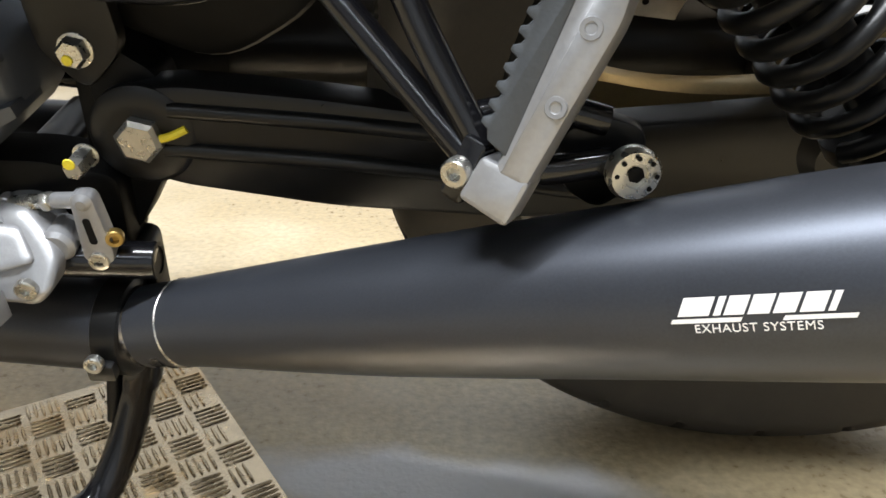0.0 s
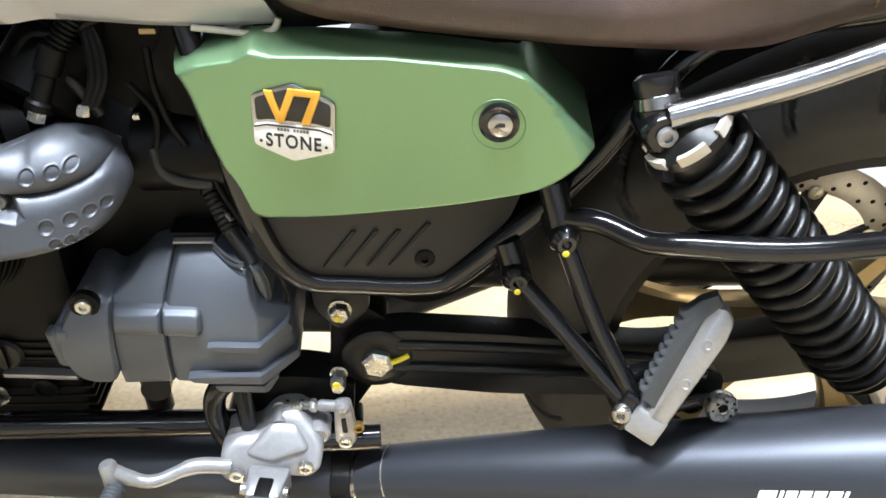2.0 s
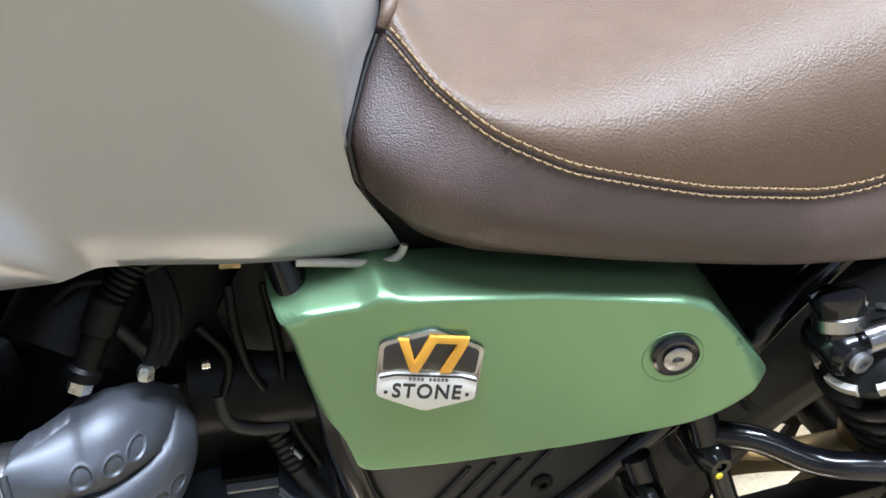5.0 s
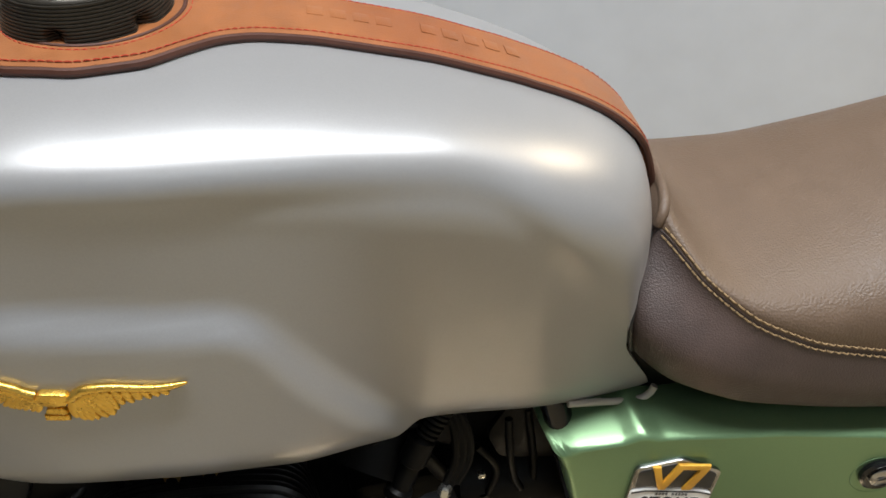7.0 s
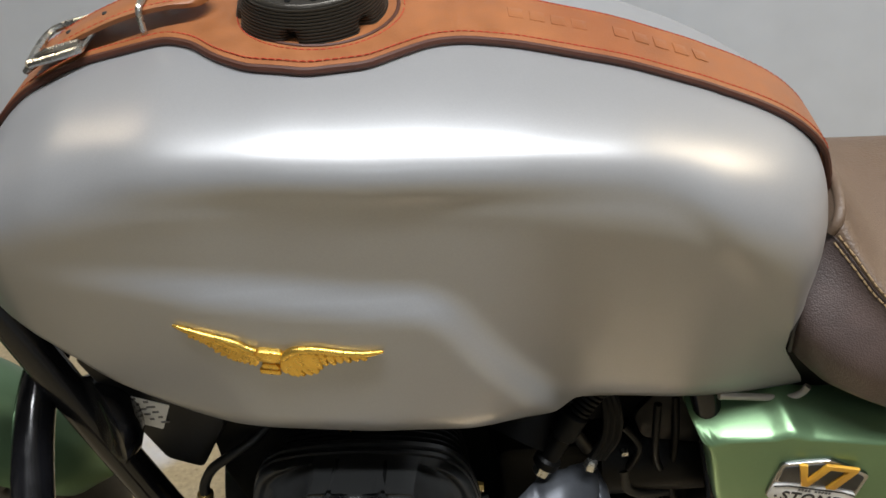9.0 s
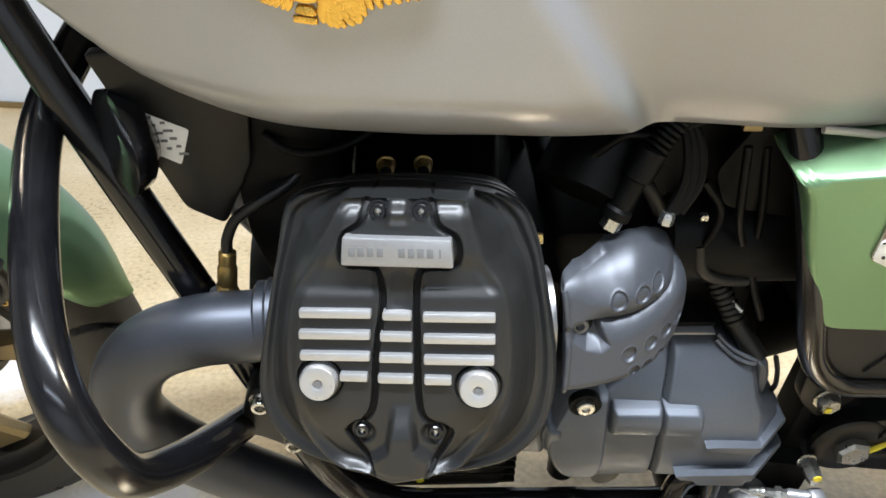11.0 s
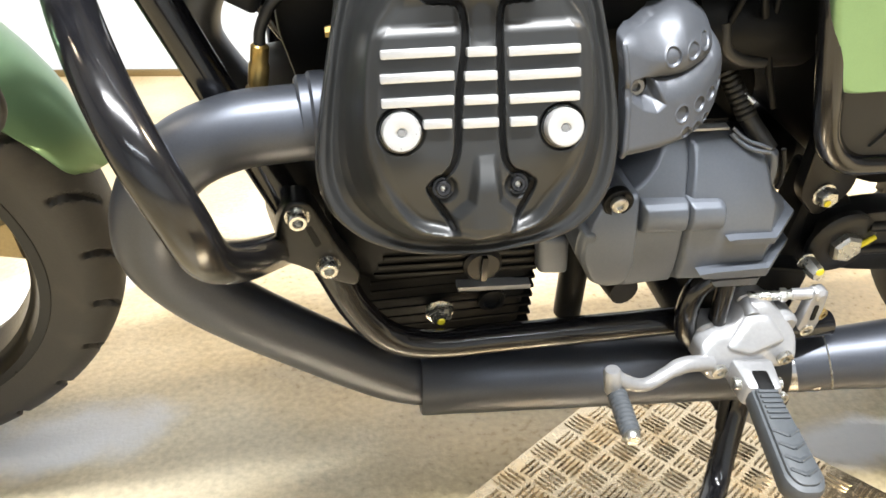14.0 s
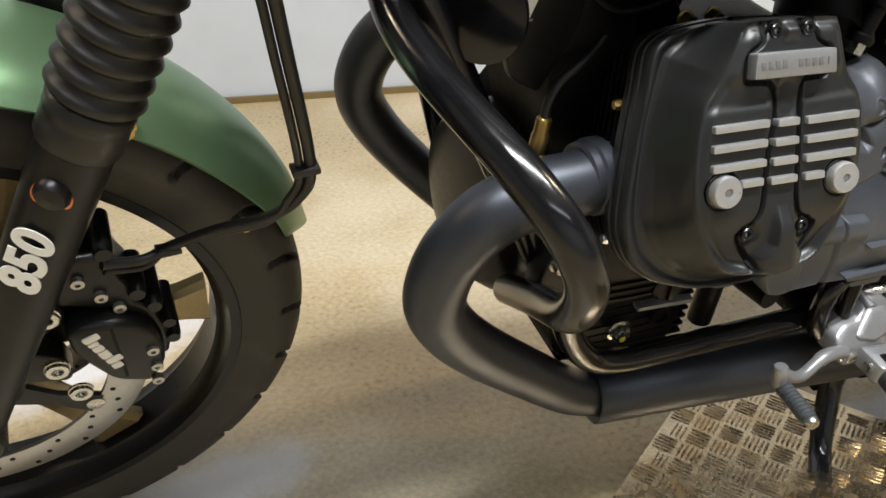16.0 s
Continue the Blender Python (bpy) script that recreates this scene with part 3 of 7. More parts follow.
    for x, z, r in ((0.126, 0.472, 0.0075), (0.154, 0.472, 0.008), (0.168, 0.418, 0.008), (0.178, 0.398, 0.0075), (0.186, 0.372, 0.007), (0.186, 0.350, 0.007)):
        part("caliper_lug", Geo().lathe((x, -0.030, z), LEFT, [(0, r), (0.040, r), (0.046, r * 0.8)], 16), BLACK, cal, "", STEER)
    for poly in ([(0.030, 0.425), (0.060, 0.437), (0.104, 0.431), (0.113, 0.415), (0.106, 0.400), (0.070, 0.404), (0.030, 0.390)], [(0.020, 0.385), (0.058, 0.392), (0.098, 0.358), (0.100, 0.335), (0.094, 0.326), (0.045, 0.345), (0.020, 0.330)]):
        part("caliper_bracket", Geo().pillow(poly, 0.007, 0.055, 0.076, 0.004), BLACK, cal, "", STEER, 55)
    for x, z in ((0.0986, 0.4171), (0.089, 0.3488), (0.0985, 0.3090)):
        part("caliper_bolt", Geo().lathe((x, -0.075, z), LEFT, [(0, 0.0108), (0.002, 0.0108), (0.0025, 0.0098), (0.0055, 0.0092), (0.0055, 0.0050), (0.002, 0.0048)], 24), STEEL, cal, "silver socket bolt", STEER)
    for x, z in ((0.1292, 0.447), (0.1416, 0.425), (0.152, 0.4072), (0.1675, 0.358), (0.1668, 0.3345), (0.1640, 0.3140)):
        b = part("caliper_screw", Geo().lathe((x, -0.071 if z > 0.40 else -0.0855, z), LEFT, [(0, 0.0052), (0.006, 0.0052), (0.0065, 0.004), (0.0065, 0.0022), (0.004, 0.0022)], 16), DISC, cal, "", STEER)
    part("caliper_gap", Geo().prism(rounded([(0.1405, 0.3985), (0.1435, 0.3985), (0.1425, 0.330), (0.1395, 0.330)], 0.001), 0.060, 0.0888, 0.0), DEEP, cal, "", STEER)
    m = facing((0.1300, -0.0889, 0.3700), LEFT) @ Matrix.Rotation(radians(-72), 4, "Z")
    for i, (w, h) in enumerate(((0.0075, 0.0135), (0.0050, 0.0088), (0.0075, 0.0088), (0.0105, 0.0088), (0.0075, 0.0135), (0.0075, 0.0088))):
        x = (-0.0240, -0.0165, -0.0090, 0.0012, 0.0115, 0.0205)[i]
        part("maker_mark", Geo().prism(rounded([(x - w / 2, -0.004), (x + w / 2, -0.004), (x + w / 2, h - 0.004), (x - w / 2, h - 0.004)], 0.002), -0.0002, 0.0010, 0.0002, m), WHITE, cal, "plain white mark", STEER)
    # brake hose and sensor lead, tied together behind the guard
    for o, r in ((0.0, 0.0045), (0.008, 0.0032)):
        p = [(0.262 - o, -0.12, 0.83), (0.284 - o, -0.12, 0.74), (0.296 - o, -0.12, 0.655), (0.307 - o, -0.118, 0.561), (0.299 - o, -0.108, 0.522), (0.275, -0.098, 0.498 - o * 0.6), (0.238, -0.082, 0.480 - o * 0.4), (0.202, -0.062, 0.452), (0.180, -0.066, 0.448 - o), (0.150, -0.075, 0.462 - o)]
        part("brake_hose", Geo().tube(curve(p, 8), r, 10), HOSE, BIKE, "thin black brake hose", STEER)
    for x, y, z in ((0.303, -0.119, 0.560), (0.200, -0.062, 0.449)):
        part("hose_clip", Geo().box((x, y, z), (0.020, 0.012, 0.007), 0.002), PLASTIC, BIKE, "black plastic hose clip", STEER)
    part("headstock", Geo().tube([(0.235, 0, 0.66), (0.335, 0, 0.85)], 0.032, 20), BLACK, BIKE)
    part("triple_clamp", Geo().prism(rounded([(-0.13, -0.05), (0.13, -0.05), (0.10, 0.06), (-0.10, 0.06)], 0.03), 0, 0.03, 0.004, STEER @ (facing((0.275, 0, 0.86), ax, (1, 0, 0)))), BLACK, BIKE)


front_end()

# ---- tank, strap, seat, side cover ----
TOP = [(0.372, 0.775), (0.380, 0.808), (0.40, 0.842), (0.43, 0.871), (0.47, 0.892), (0.53, 0.909), (0.60, 0.9145), (0.676, 0.9135), (0.724, 0.908), (0.79, 0.894), (0.85, 0.875), (0.880, 0.858), (0.900, 0.838), (0.912, 0.815), (0.921, 0.785), (0.94, 0.745)]
LOW = [(0.372, 0.765), (0.39, 0.762), (0.42, 0.756), (0.430, 0.738), (0.444, 0.721), (0.462, 0.709), (0.490, 0.694), (0.526, 0.689), (0.56, 0.687), (0.60, 0.685), (0.65, 0.684), (0.693, 0.683), (0.712, 0.681), (0.735, 0.676), (0.757, 0.675), (0.80, 0.671), (0.86, 0.666), (0.908, 0.663), (0.93, 0.662)]
WIDE = [(0.372, 0.030), (0.378, 0.048), (0.39, 0.068), (0.42, 0.090), (0.47, 0.105), (0.55, 0.1165), (0.64, 0.1195), (0.71, 0.116), (0.78, 0.109), (0.85, 0.099), (0.89, 0.091), (0.932, 0.079)]
MID = 0.013   # the middle plane of tank and seat
# the upper edge of the knee hollow, and the edge of the swelling that carries the emblem
KNEE = [(0.40, 0.884), (0.56, 0.893), (0.72, 0.891), (0.79, 0.884), (0.825, 0.872), (0.848, 0.850), (0.869, 0.820), (0.890, 0.785), (0.93, 0.72)]
SWELL = [(0.40, 0.822), (0.525, 0.822), (0.58, 0.819), (0.634, 0.814), (0.674, 0.810), (0.690, 0.801), (0.709, 0.772), (0.7356, 0.732), (0.757, 0.700), (0.79, 0.64), (0.93, 0.40)]


def tank_point(x, s):
    """A point of the tank's left skin: s 0 on the ridge, 1 on the lower edge."""
    zt, zb, w = soft_ip(x, TOP, 0.014), soft_ip(x, LOW, 0.032), soft_ip(x, WIDE, 0.012) + MID
    sh = min((zt - zb) * 0.36, 0.056)
    if s < 0.55:
        q = s / 0.55 * math.pi / 2
        y, z = w * math.sin(q) ** 0.76, zt - sh * (1 - math.cos(q) ** 0.76)
    else:
        t = (s - 0.55) / 0.45
        z = zt - sh - (zt - sh - zb) * t
        k = step(0.690, 0.785, x)
        y = w + 0.018 * (1 - k) * step(0.44, 0.58, x) * t - 0.010 * k * t - (0.004 + 0.018 * (1 - k)) * max(0, (t - 0.80) / 0.20) ** 2
    # shallow hollow for the knee: above and behind the swelling that carries the emblem
    def from_line(table, w):
        """How far below a line that crosses the flank, square to it."""
        rise = (soft_ip(x + 0.004, table, w) - soft_ip(x - 0.004, table, w)) / 0.008
        return (soft_ip(x, table, w) - z) / math.sqrt(1 + rise * rise)
    sunk = step(-0.003, 0.026, from_line(KNEE, 0.022)) * (1 - step(-0.006, 0.012, from_line(SWELL, 0.007))) * step(0.43, 0.60, x)
    y -= 0.0105 * sunk * (1 - 0.80 * step(0.78, 0.885, x)) * step(0, 0.04, y)
    return V((x, MID - y, z))


def tank_end(z, y):
    """How far back the tank reaches at a height, rounder towards its middle."""
    e = ip(z, [(0.655, 0.9425), (0.68, 0.9335), (0.70, 0.921), (0.715, 0.913), (0.74, 0.9075), (0.77, 0.912), (0.80, 0.922), (0.83, 0.930)])
    return e + 0.016 * max(0, 1 - ((y - MID) / 0.09) ** 2)


def tank_warp(p):
    if p.x <= 0.85:
        return p
    return V((0.85 + (p.x - 0.85) * (tank_end(p.z, p.y) - 0.85) / 0.07, p.y, p.z))


def tank_face(x, z):
    """The left flank at a place and height."""
    lo, hi = 0.3, 1.0
    for _ in range(22):
        mid = (lo + hi) / 2
        if tank_point(x, mid).z > z:
            lo = mid
        else:
            hi = mid
    return tank_point(x, (lo + hi) / 2)


def emb(u, v):
    """A small plane on the tank for a piece of the emblem."""
    x, z = 0.585 + u, tank_face_z + v
    p = tank_face(x, z)
    n = (tank_face(x + 0.004, z) - tank_face(x - 0.004, z)).cross(tank_face(x, z + 0.004) - tank_face(x, z - 0.004))
    return facing(p, n if n.y < 0 else -n)


tank_face_z = 0.7805


def tank():
    xs = [0.373 + 0.547 * (i / 110) for i in range(111)]
    rows, m = [], 64
    for x in xs:
        left = [tank_point(x, j / m) for j in range(m + 1)]
        inner = [V((x, left[-1].y + 0.012, left[-1].z - 0.001)), V((x, left[-1].y + 0.030, left[-1].z + 0.012))]
        half = left + inner
        right = [V((p.x, 2 * MID - p.y, p.z)) for p in half[1:]][::-1]
        rows.append([tank_warp(p) for p in right + half])
    body = part("tank", Geo().rings(rows, True, True), TANK, BIKE, "satin titanium-grey painted steel fuel tank", None, 70)
    lip = [(0.880, -0.079, 0.6645), (0.90, -0.078, 0.6620), (0.922, -0.0770, 0.6590), (0.934, -0.0770, 0.6600), (0.9405, -0.0760, 0.6640), (0.9430, -0.0750, 0.6700)]
    part("tank_seam", Geo().tube(curve(lip, 6), 0.0026, 10), SEAM, body, "pale welded seam along the tank's lower edge")
    # emblem: a spread pair of wings, gold, feather by feather
    em = part("wing_emblem", Geo().prism(rounded([(-0.0069, 0.0008), (0.0014, 0.0002), (0.0076, -0.0010), (0.0073, -0.0053), (0.0059, -0.0088), (-0.0005, -0.0094), (-0.0061, -0.0079), (-0.0090, -0.0042)][::-1], 0.002), -0.001, 0.0042, 0.0016, emb(0, 0)), GOLD, body, "gold spread-wing tank emblem")
    wings = (([(-0.0080, -0.0011), (-0.0132, 0.0011), (-0.0181, 0.0043), (-0.0277, 0.0076), (-0.0410, 0.0105), (-0.0531, 0.0136)], [(-0.0068, -0.0101), (-0.0145, -0.0087), (-0.0201, -0.0072), (-0.0282, -0.0018), (-0.0333, 0.0031), (-0.0391, 0.0056)]), ([(0.0080, -0.0048), (0.0119, -0.0017), (0.0165, 0.0002), (0.0276, 0.0006), (0.0424, -0.0015), (0.0544, -0.0023), (0.0654, -0.0008)], [(0.0051, -0.0152), (0.0102, -0.0194), (0.0164, -0.0196), (0.0232, -0.0177), (0.0225, -0.0144), (0.0273, -0.0114), (0.0367, -0.0088), (0.0459, -0.0069), (0.0518, -0.0056)]))
    for arm, foot in wings:
        arm, foot = [[V((p.x, p.y)) for p in curve([(a, b, 0) for a, b in q], 8)] for q in (arm, foot)]
        n = len(arm) - 1
        pts = [emb(p.x, p.y) @ V((0, 0, 0.0022 - 0.0008 * i / n)) for i, p in enumerate(arm)]
        part("wing_edge", Geo().tube(pts, [0.0029 - 0.0009 * i / n - 0.0012 * max(0, (i / n - 0.8) / 0.2) ** 2 for i in range(n + 1)], 10), GOLD, em)
        for row, (count, reach) in enumerate(((15, 0.88), (13, 0.80), (11, 0.72), (9, 0.62))):
            for i in range(count):
                t = reach * (i + 0.4) / count
                a, b = arm[int(t * n)], foot[int(t * (len(foot) - 1))]
                if (b - a).length < 0.0019 * (row + 1.2):
                    continue
                c = a.lerp(b, (row + 1.0) / 4.6)
                way = (b - a).normalized() + V((arm[-1] - arm[0])).normalized() * (0.5 + 0.9 * t)
                ln = 0.0048 if row < 3 else 0.0056
                turn = Matrix.Rotation(math.atan2(way.y, way.x) + math.pi / 2, 4, "Z")
                mm = emb(c.x, c.y) @ Matrix.Translation((0, 0, 0.0016 - 0.0004 * row)) @ turn
                part("feather", Geo().prism([(-0.0012, 0.0022), (-0.0018, -ln * 0.55), (-0.0008, -ln), (0.0008, -ln), (0.0018, -ln * 0.55), (0.0012, 0.0022)], -0.001, 0.0012, 0.0006, mm), GOLD, em)
    part("tail_feathers", Geo().prism(rounded([(-0.0048, -0.0103), (0.0032, -0.0109), (0.0051, -0.0152), (0.0027, -0.0162), (-0.0066, -0.0143)][::-1], 0.0015), -0.001, 0.0030, 0.0012, emb(0, 0)), GOLD, em)
    for k in range(5):
        a, b = V((-0.0063, -0.0152)), V((0.0032, -0.0163))
        c = a.lerp(b, (k + 0.5) / 5) + V((0, -0.0022))
        part("claw", Geo().box((0, 0, 0.001), (0.0046, 0.0036, 0.003), 0.001, emb(c.x, c.y)), GOLD, em)
    # filler cap: knurled black cap with scalloped skirt and a lock
    ca = V((-0.02, 0, 1)).normalized()
    cc = V((0.6110, MID, 0.9145))
    part("filler_ring", Geo().lathe(V((0.616, MID, 0.9150)), ca, [(0, 0.0440), (0.0018, 0.0440), (0.0024, 0.0430), (0.0024, 0.030)], 48), ALU, body, "pale metal filler ring")
    prof = [(0.000, 0.0425), (0.003, 0.0436)]
    for i in range(11):
        h, r = 0.0040 + 0.00185 * i, 0.0438 - 0.00055 * i
        prof += [(h, r), (h + 0.0009, r - 0.0001), (h + 0.0011, r - 0.0012), (h + 0.0016, r - 0.0012)]
    prof += [(0.0250, 0.0366), (0.0258, 0.0356), (0.0258, 0.0275), (0.0250, 0.0270), (0.0250, 0.0165), (0.0256, 0.0160), (0.0256, 0.003)]
    prof = [(h * 0.9, r) for h, r in prof]
    a, b = ca.orthogonal().normalized(), ca.cross(ca.orthogonal().normalized())
    rings = []
    for h, r in prof:
        ring = []
        for k in range(216):
            w = 2 * math.pi * k / 216
            bite = max(0, math.cos(6 * (w + 0.42))) ** 6 * (1 - step(0.006, 0.0125, h))
            ring.append(cc + ca * h + r * (1 - 0.13 * bite) * (math.cos(w) * a + math.sin(w) * b))
        rings.append(ring)
    cap = part("filler_cap", Geo().rings(rings), CAP, body, "brown-black machined screw cap", None, 30)
    part("cap_lock", Geo().lathe(cc + ca * 0.0230, ca, [(0, 0.0098), (0.0008, 0.0098), (0.0014, 0.0088), (0.0010, 0.0080), (0.0010, 0.0)], 28), CHROME, cap, "round chrome key lock")
    part("key_slot", Geo().box((0, 0, 0), (0.0125, 0.0026, 0.0006), 0, Matrix.Translation(cc + ca * 0.0242) @ Matrix.Rotation(0.1, 4, "Z")), DARKPRINT, cap)
    for i in range(14):
        a = 2 * math.pi * i / 14
        part("cap_dimple", Geo().lathe(cc + ca * 0.0229 + V((0.0315 * math.cos(a), 0.0315 * math.sin(a), 0)), ca, [(0, 0.0017), (0.0006, 0.0017)], 10), DEEP, cap)
    for i in range(9):
        a = radians(75 - 15 * i)
        mm = Matrix.Translation(cc + ca * 0.0225 + V((0.0215 * math.cos(a), 0.0215 * math.sin(a), 0))) @ Matrix.Rotation(a - math.pi / 2, 4, "Z")
        if i != 4:
            part("maker_mark", Geo().box((0, 0, 0), (0.0028, 0.0044, 0.0006), 0.0002, mm), MARK, cap, "plain pale mark")




def strap():
    """The leather strap over the tank, with an eye round the filler cap."""
    def surf(x, y, up=0.0):
        lo, hi = 0.0, 0.54
        for _ in range(22):
            mid = (lo + hi) / 2
            if MID - tank_point(x, mid).y < abs(y):
                lo = mid
            else:
                hi = mid
        p = tank_point(x, (lo + hi) / 2)
        return tank_warp(V((x, MID + y, p.z))) + up * V((0.9 * step(0.84, 0.92, x), 0, 1 - 0.3 * step(0.84, 0.92, x)))
    def width(x):
        w = ip(x, [(0.36, 0.017), (0.46, 0.017), (0.53, 0.021), (0.548, 0.030), (0.562, 0.044), (0.582, 0.056), (0.614, 0.062), (0.646, 0.056), (0.666, 0.043), (0.680, 0.034), (0.697, 0.0285), (0.73, 0.027), (0.93, 0.024)])
        return w
    xs = list(np.linspace(0.405, 0.919, 130))
    half = lambda x: soft_ip(x, [(a, width(a)) for a in np.linspace(0.38, 0.945, 200)], 0.006)
    g, k = Geo(), 14
    tops, bots = [], []
    for x in xs:
        w = half(x)
        tops.append([surf(x, w * (2 * j / k - 1), 0.0056 - (0.0010 if j in (0, k) else 0)) for j in range(k + 1)])
        bots.append([surf(x, w * (2 * j / k - 1), 0.0008) for j in range(k + 1)])
    band = part("tank_strap", g.rings([t + b[::-1] for t, b in zip(tops, bots)]), TAN, BIKE, "tan leather tank strap with red stitching", None, 50)
    g = Geo()
    for side in (0, -1):
        g.tube([t[side] - V((0, 0, 0.0026)) for t in tops], 0.0025, 8)
    part("strap_edge", g, TAN_EDGE, band, "dark burnished strap edge")
    eye = [surf(0.616 + 0.0445 * math.cos(c), 0.0445 * math.sin(c), 0.0052) for c in np.linspace(0, 2 * math.pi, 61)]
    part("eye_edge", Geo().tube(eye, 0.0013, 8), TAN_EDGE, band, "dark cut edge of the eye")
    g = Geo()
    def seam(line, size):
        acc, start = 0.0, line[0]
        for u, v in zip(line, line[1:]):
            acc += (v - u).length
            if acc > size:
                e = (v - start).normalized()
                g.tube([start + e * 0.0004 - V((0, 0, 0.0003)), (start + v) / 2 + V((0, 0, 0.0001)), v - e * 0.0004 - V((0, 0, 0.0003))], 0.00042, 5)
                start, acc = v, 0.0
    for s in (-1, 1):
        seam([surf(x, s * (half(x) - 0.0034), 0.0057) for x in np.linspace(0.43, 0.917, 700)], 0.0036)
    seam([surf(0.616 + 0.0480 * math.cos(c), 0.0480 * math.sin(c), 0.0057) for c in np.linspace(0, 2 * math.pi, 400)], 0.0036)
    part("strap_stitching", g, RED_THREAD, band, "red thread stitching")["kind"] = "stuff"
    # blind-stamped maker's words, as plain low marks
    for i in range(10):
        if i == 4:
            continue
        x = 0.727 + 0.0125 * i
        o = surf(x, 0.002, 0.0)
        n = V((o.z - surf(x + 0.01, 0.002, 0).z, 0, 0.01))
        part("stamped_mark", Geo().box((0, 0, 0), (0.0088, 0.0112, 0.0003), 0.0001, facing(o + n.normalized() * 0.0056, n, (0, 1, 0))), TAN, band)
    # loose front end through its keeper, and the buckle
    line = curve([surf(0.552, 0.003, 0.0125), surf(0.535, 0.003, 0.0150), surf(0.512, 0.002, 0.0160), surf(0.49, 0, 0.0150), surf(0.465, 0, 0.012), surf(0.44, 0, 0.010)], 6)
    rings = []
    for i, c in enumerate(line):
        w = 0.0142 * min(1, math.sqrt(max(0.02, 1 - max(0, 1 - (line[0] - c).length / 0.0142) ** 2)))
        rings.append([c + V((0, y, z)) for y, z in ((-w, 0), (-w, 0.0026), (-w * 0.9, 0.0036), (w * 0.9, 0.0036), (w, 0.0026), (w, 0))])
    part("strap_tongue", Geo().rings(rings), TAN, band, "loose strap tongue with punched holes")
    g = Geo()
    seam([c + V((0, -0.0115, 0.0037)) for c in line[6:]], 0.0018)
    seam([c + V((0, 0.0115, 0.0037)) for c in line[6:]], 0.0018)
    part("strap_stitching", g, RED_THREAD, band, "red thread stitching")["kind"] = "stuff"
    for i in (18, 24):
        part("punched_hole", Geo().lathe(line[i] + V((0, 0, 0.0034)), (0, 0, 1), [(0, 0.0018), (0.0006, 0.0018)], 12), DARKPRINT, band)
    o = line[11]
    loop = [o + V((0, y, z)) for y, z in rounded([(-0.0175, -0.014), (0.0175, -0.014), (0.0175, 0.0060), (-0.0175, 0.0060)], 0.006, 4)]
    part("keeper", Geo().tube(loop + loop[:2], 0.0019, 8), STEEL, band, "pale metal keeper loop")
    o = surf(0.462, 0, 0.012)
    loop = [o + V((x, y, z)) for x, y, z in ((-0.016, -0.021, -0.004), (0.012, -0.021, 0.004), (0.016, -0.016, 0.005), (0.016, 0.016, 0.005), (0.012, 0.021, 0.004), (-0.016, 0.021, -0.004), (-0.019, 0, -0.005))]
    part("buckle", Geo().tube(curve(loop + loop[:1], 4), 0.0024, 8), STEEL, band, "steel strap buckle frame")
    part("buckle_pin", Geo().tube(curve([surf(0.438, -0.014, 0.012), surf(0.455, -0.018, 0.017), surf(0.478, -0.017, 0.0135)], 5), 0.0021, 8), STEEL, band)


tank()
strap()


# ---- seat ----
STITCH = [(0.900, 0.790), (0.931, 0.780), (0.955, 0.767), (0.983, 0.752), (1.023, 0.737), (1.064, 0.729), (1.106, 0.722), (1.173, 0.717), (1.205, 0.722), (1.228, 0.731), (1.262, 0.757), (1.295, 0.780), (1.316, 0.788), (1.42, 0.80), (1.56, 0.81)]
SEAT_LOW = [(0.900, 0.702), (0.911, 0.688), (0.925, 0.681), (0.946, 0.679), (0.98, 0.677), (1.067, 0.669), (1.165, 0.662), (1.245, 0.658), (1.289, 0.661), (1.341, 0.678), (1.45, 0.705), (1.56, 0.72)]
SEAT_TOP = [(0.900, 0.808), (0.922, 0.796), (0.946, 0.780), (0.978, 0.770), (1.047, 0.777), (1.12, 0.798), (1.20, 0.824), (1.30, 0.847), (1.42, 0.860), (1.56, 0.84)]
SEAM_W = [(0.900, 0.035), (0.931, 0.060), (0.955, 0.083), (0.983, 0.100), (1.02, 0.109), (1.10, 0.114), (1.25, 0.113), (1.35, 0.108), (1.45, 0.098), (1.56, 0.07)]
SIDE_W = [(0.900, 0.068), (0.908, 0.080), (0.925, 0.092), (0.955, 0.102), (0.99, 0.109), (1.05, 0.114), (1.15, 0.118), (1.25, 0.117), (1.35, 0.112), (1.45, 0.102), (1.56, 0.075)]


def seat_point(x, s):
    """Left skin of the seat: s 0 ridge, 0.6 the seam, 1 the lower edge."""
    zt, zs, zb = soft_ip(x, SEAT_TOP), soft_ip(x, STITCH, 0.012), soft_ip(x, SEAT_LOW, 0.010)
    w, ws = soft_ip(x, SEAM_W, 0.015), soft_ip(x, SIDE_W, 0.010)
    if s <= 0.6:
        q = s / 0.6 * math.pi / 2
        p = V((x, MID - (w + MID) * math.sin(q) ** 0.72, zs + (zt - zs) * math.cos(q) ** 0.62))
    else:
        t = (s - 0.6) / 0.4
        y = w + (ws - w) * step(0, 0.55, t) + 0.006 * math.sin(math.pi * t) - 0.014 * step(0.78, 1, t)
        p = V((x, -y, zs + (zb - zs) * t))
    if p.x < 0.98:
        p.x = 0.98 - (0.98 - p.x) * (0.98 - tank_end(p.z, p.y) - 0.001) / 0.078
    return p


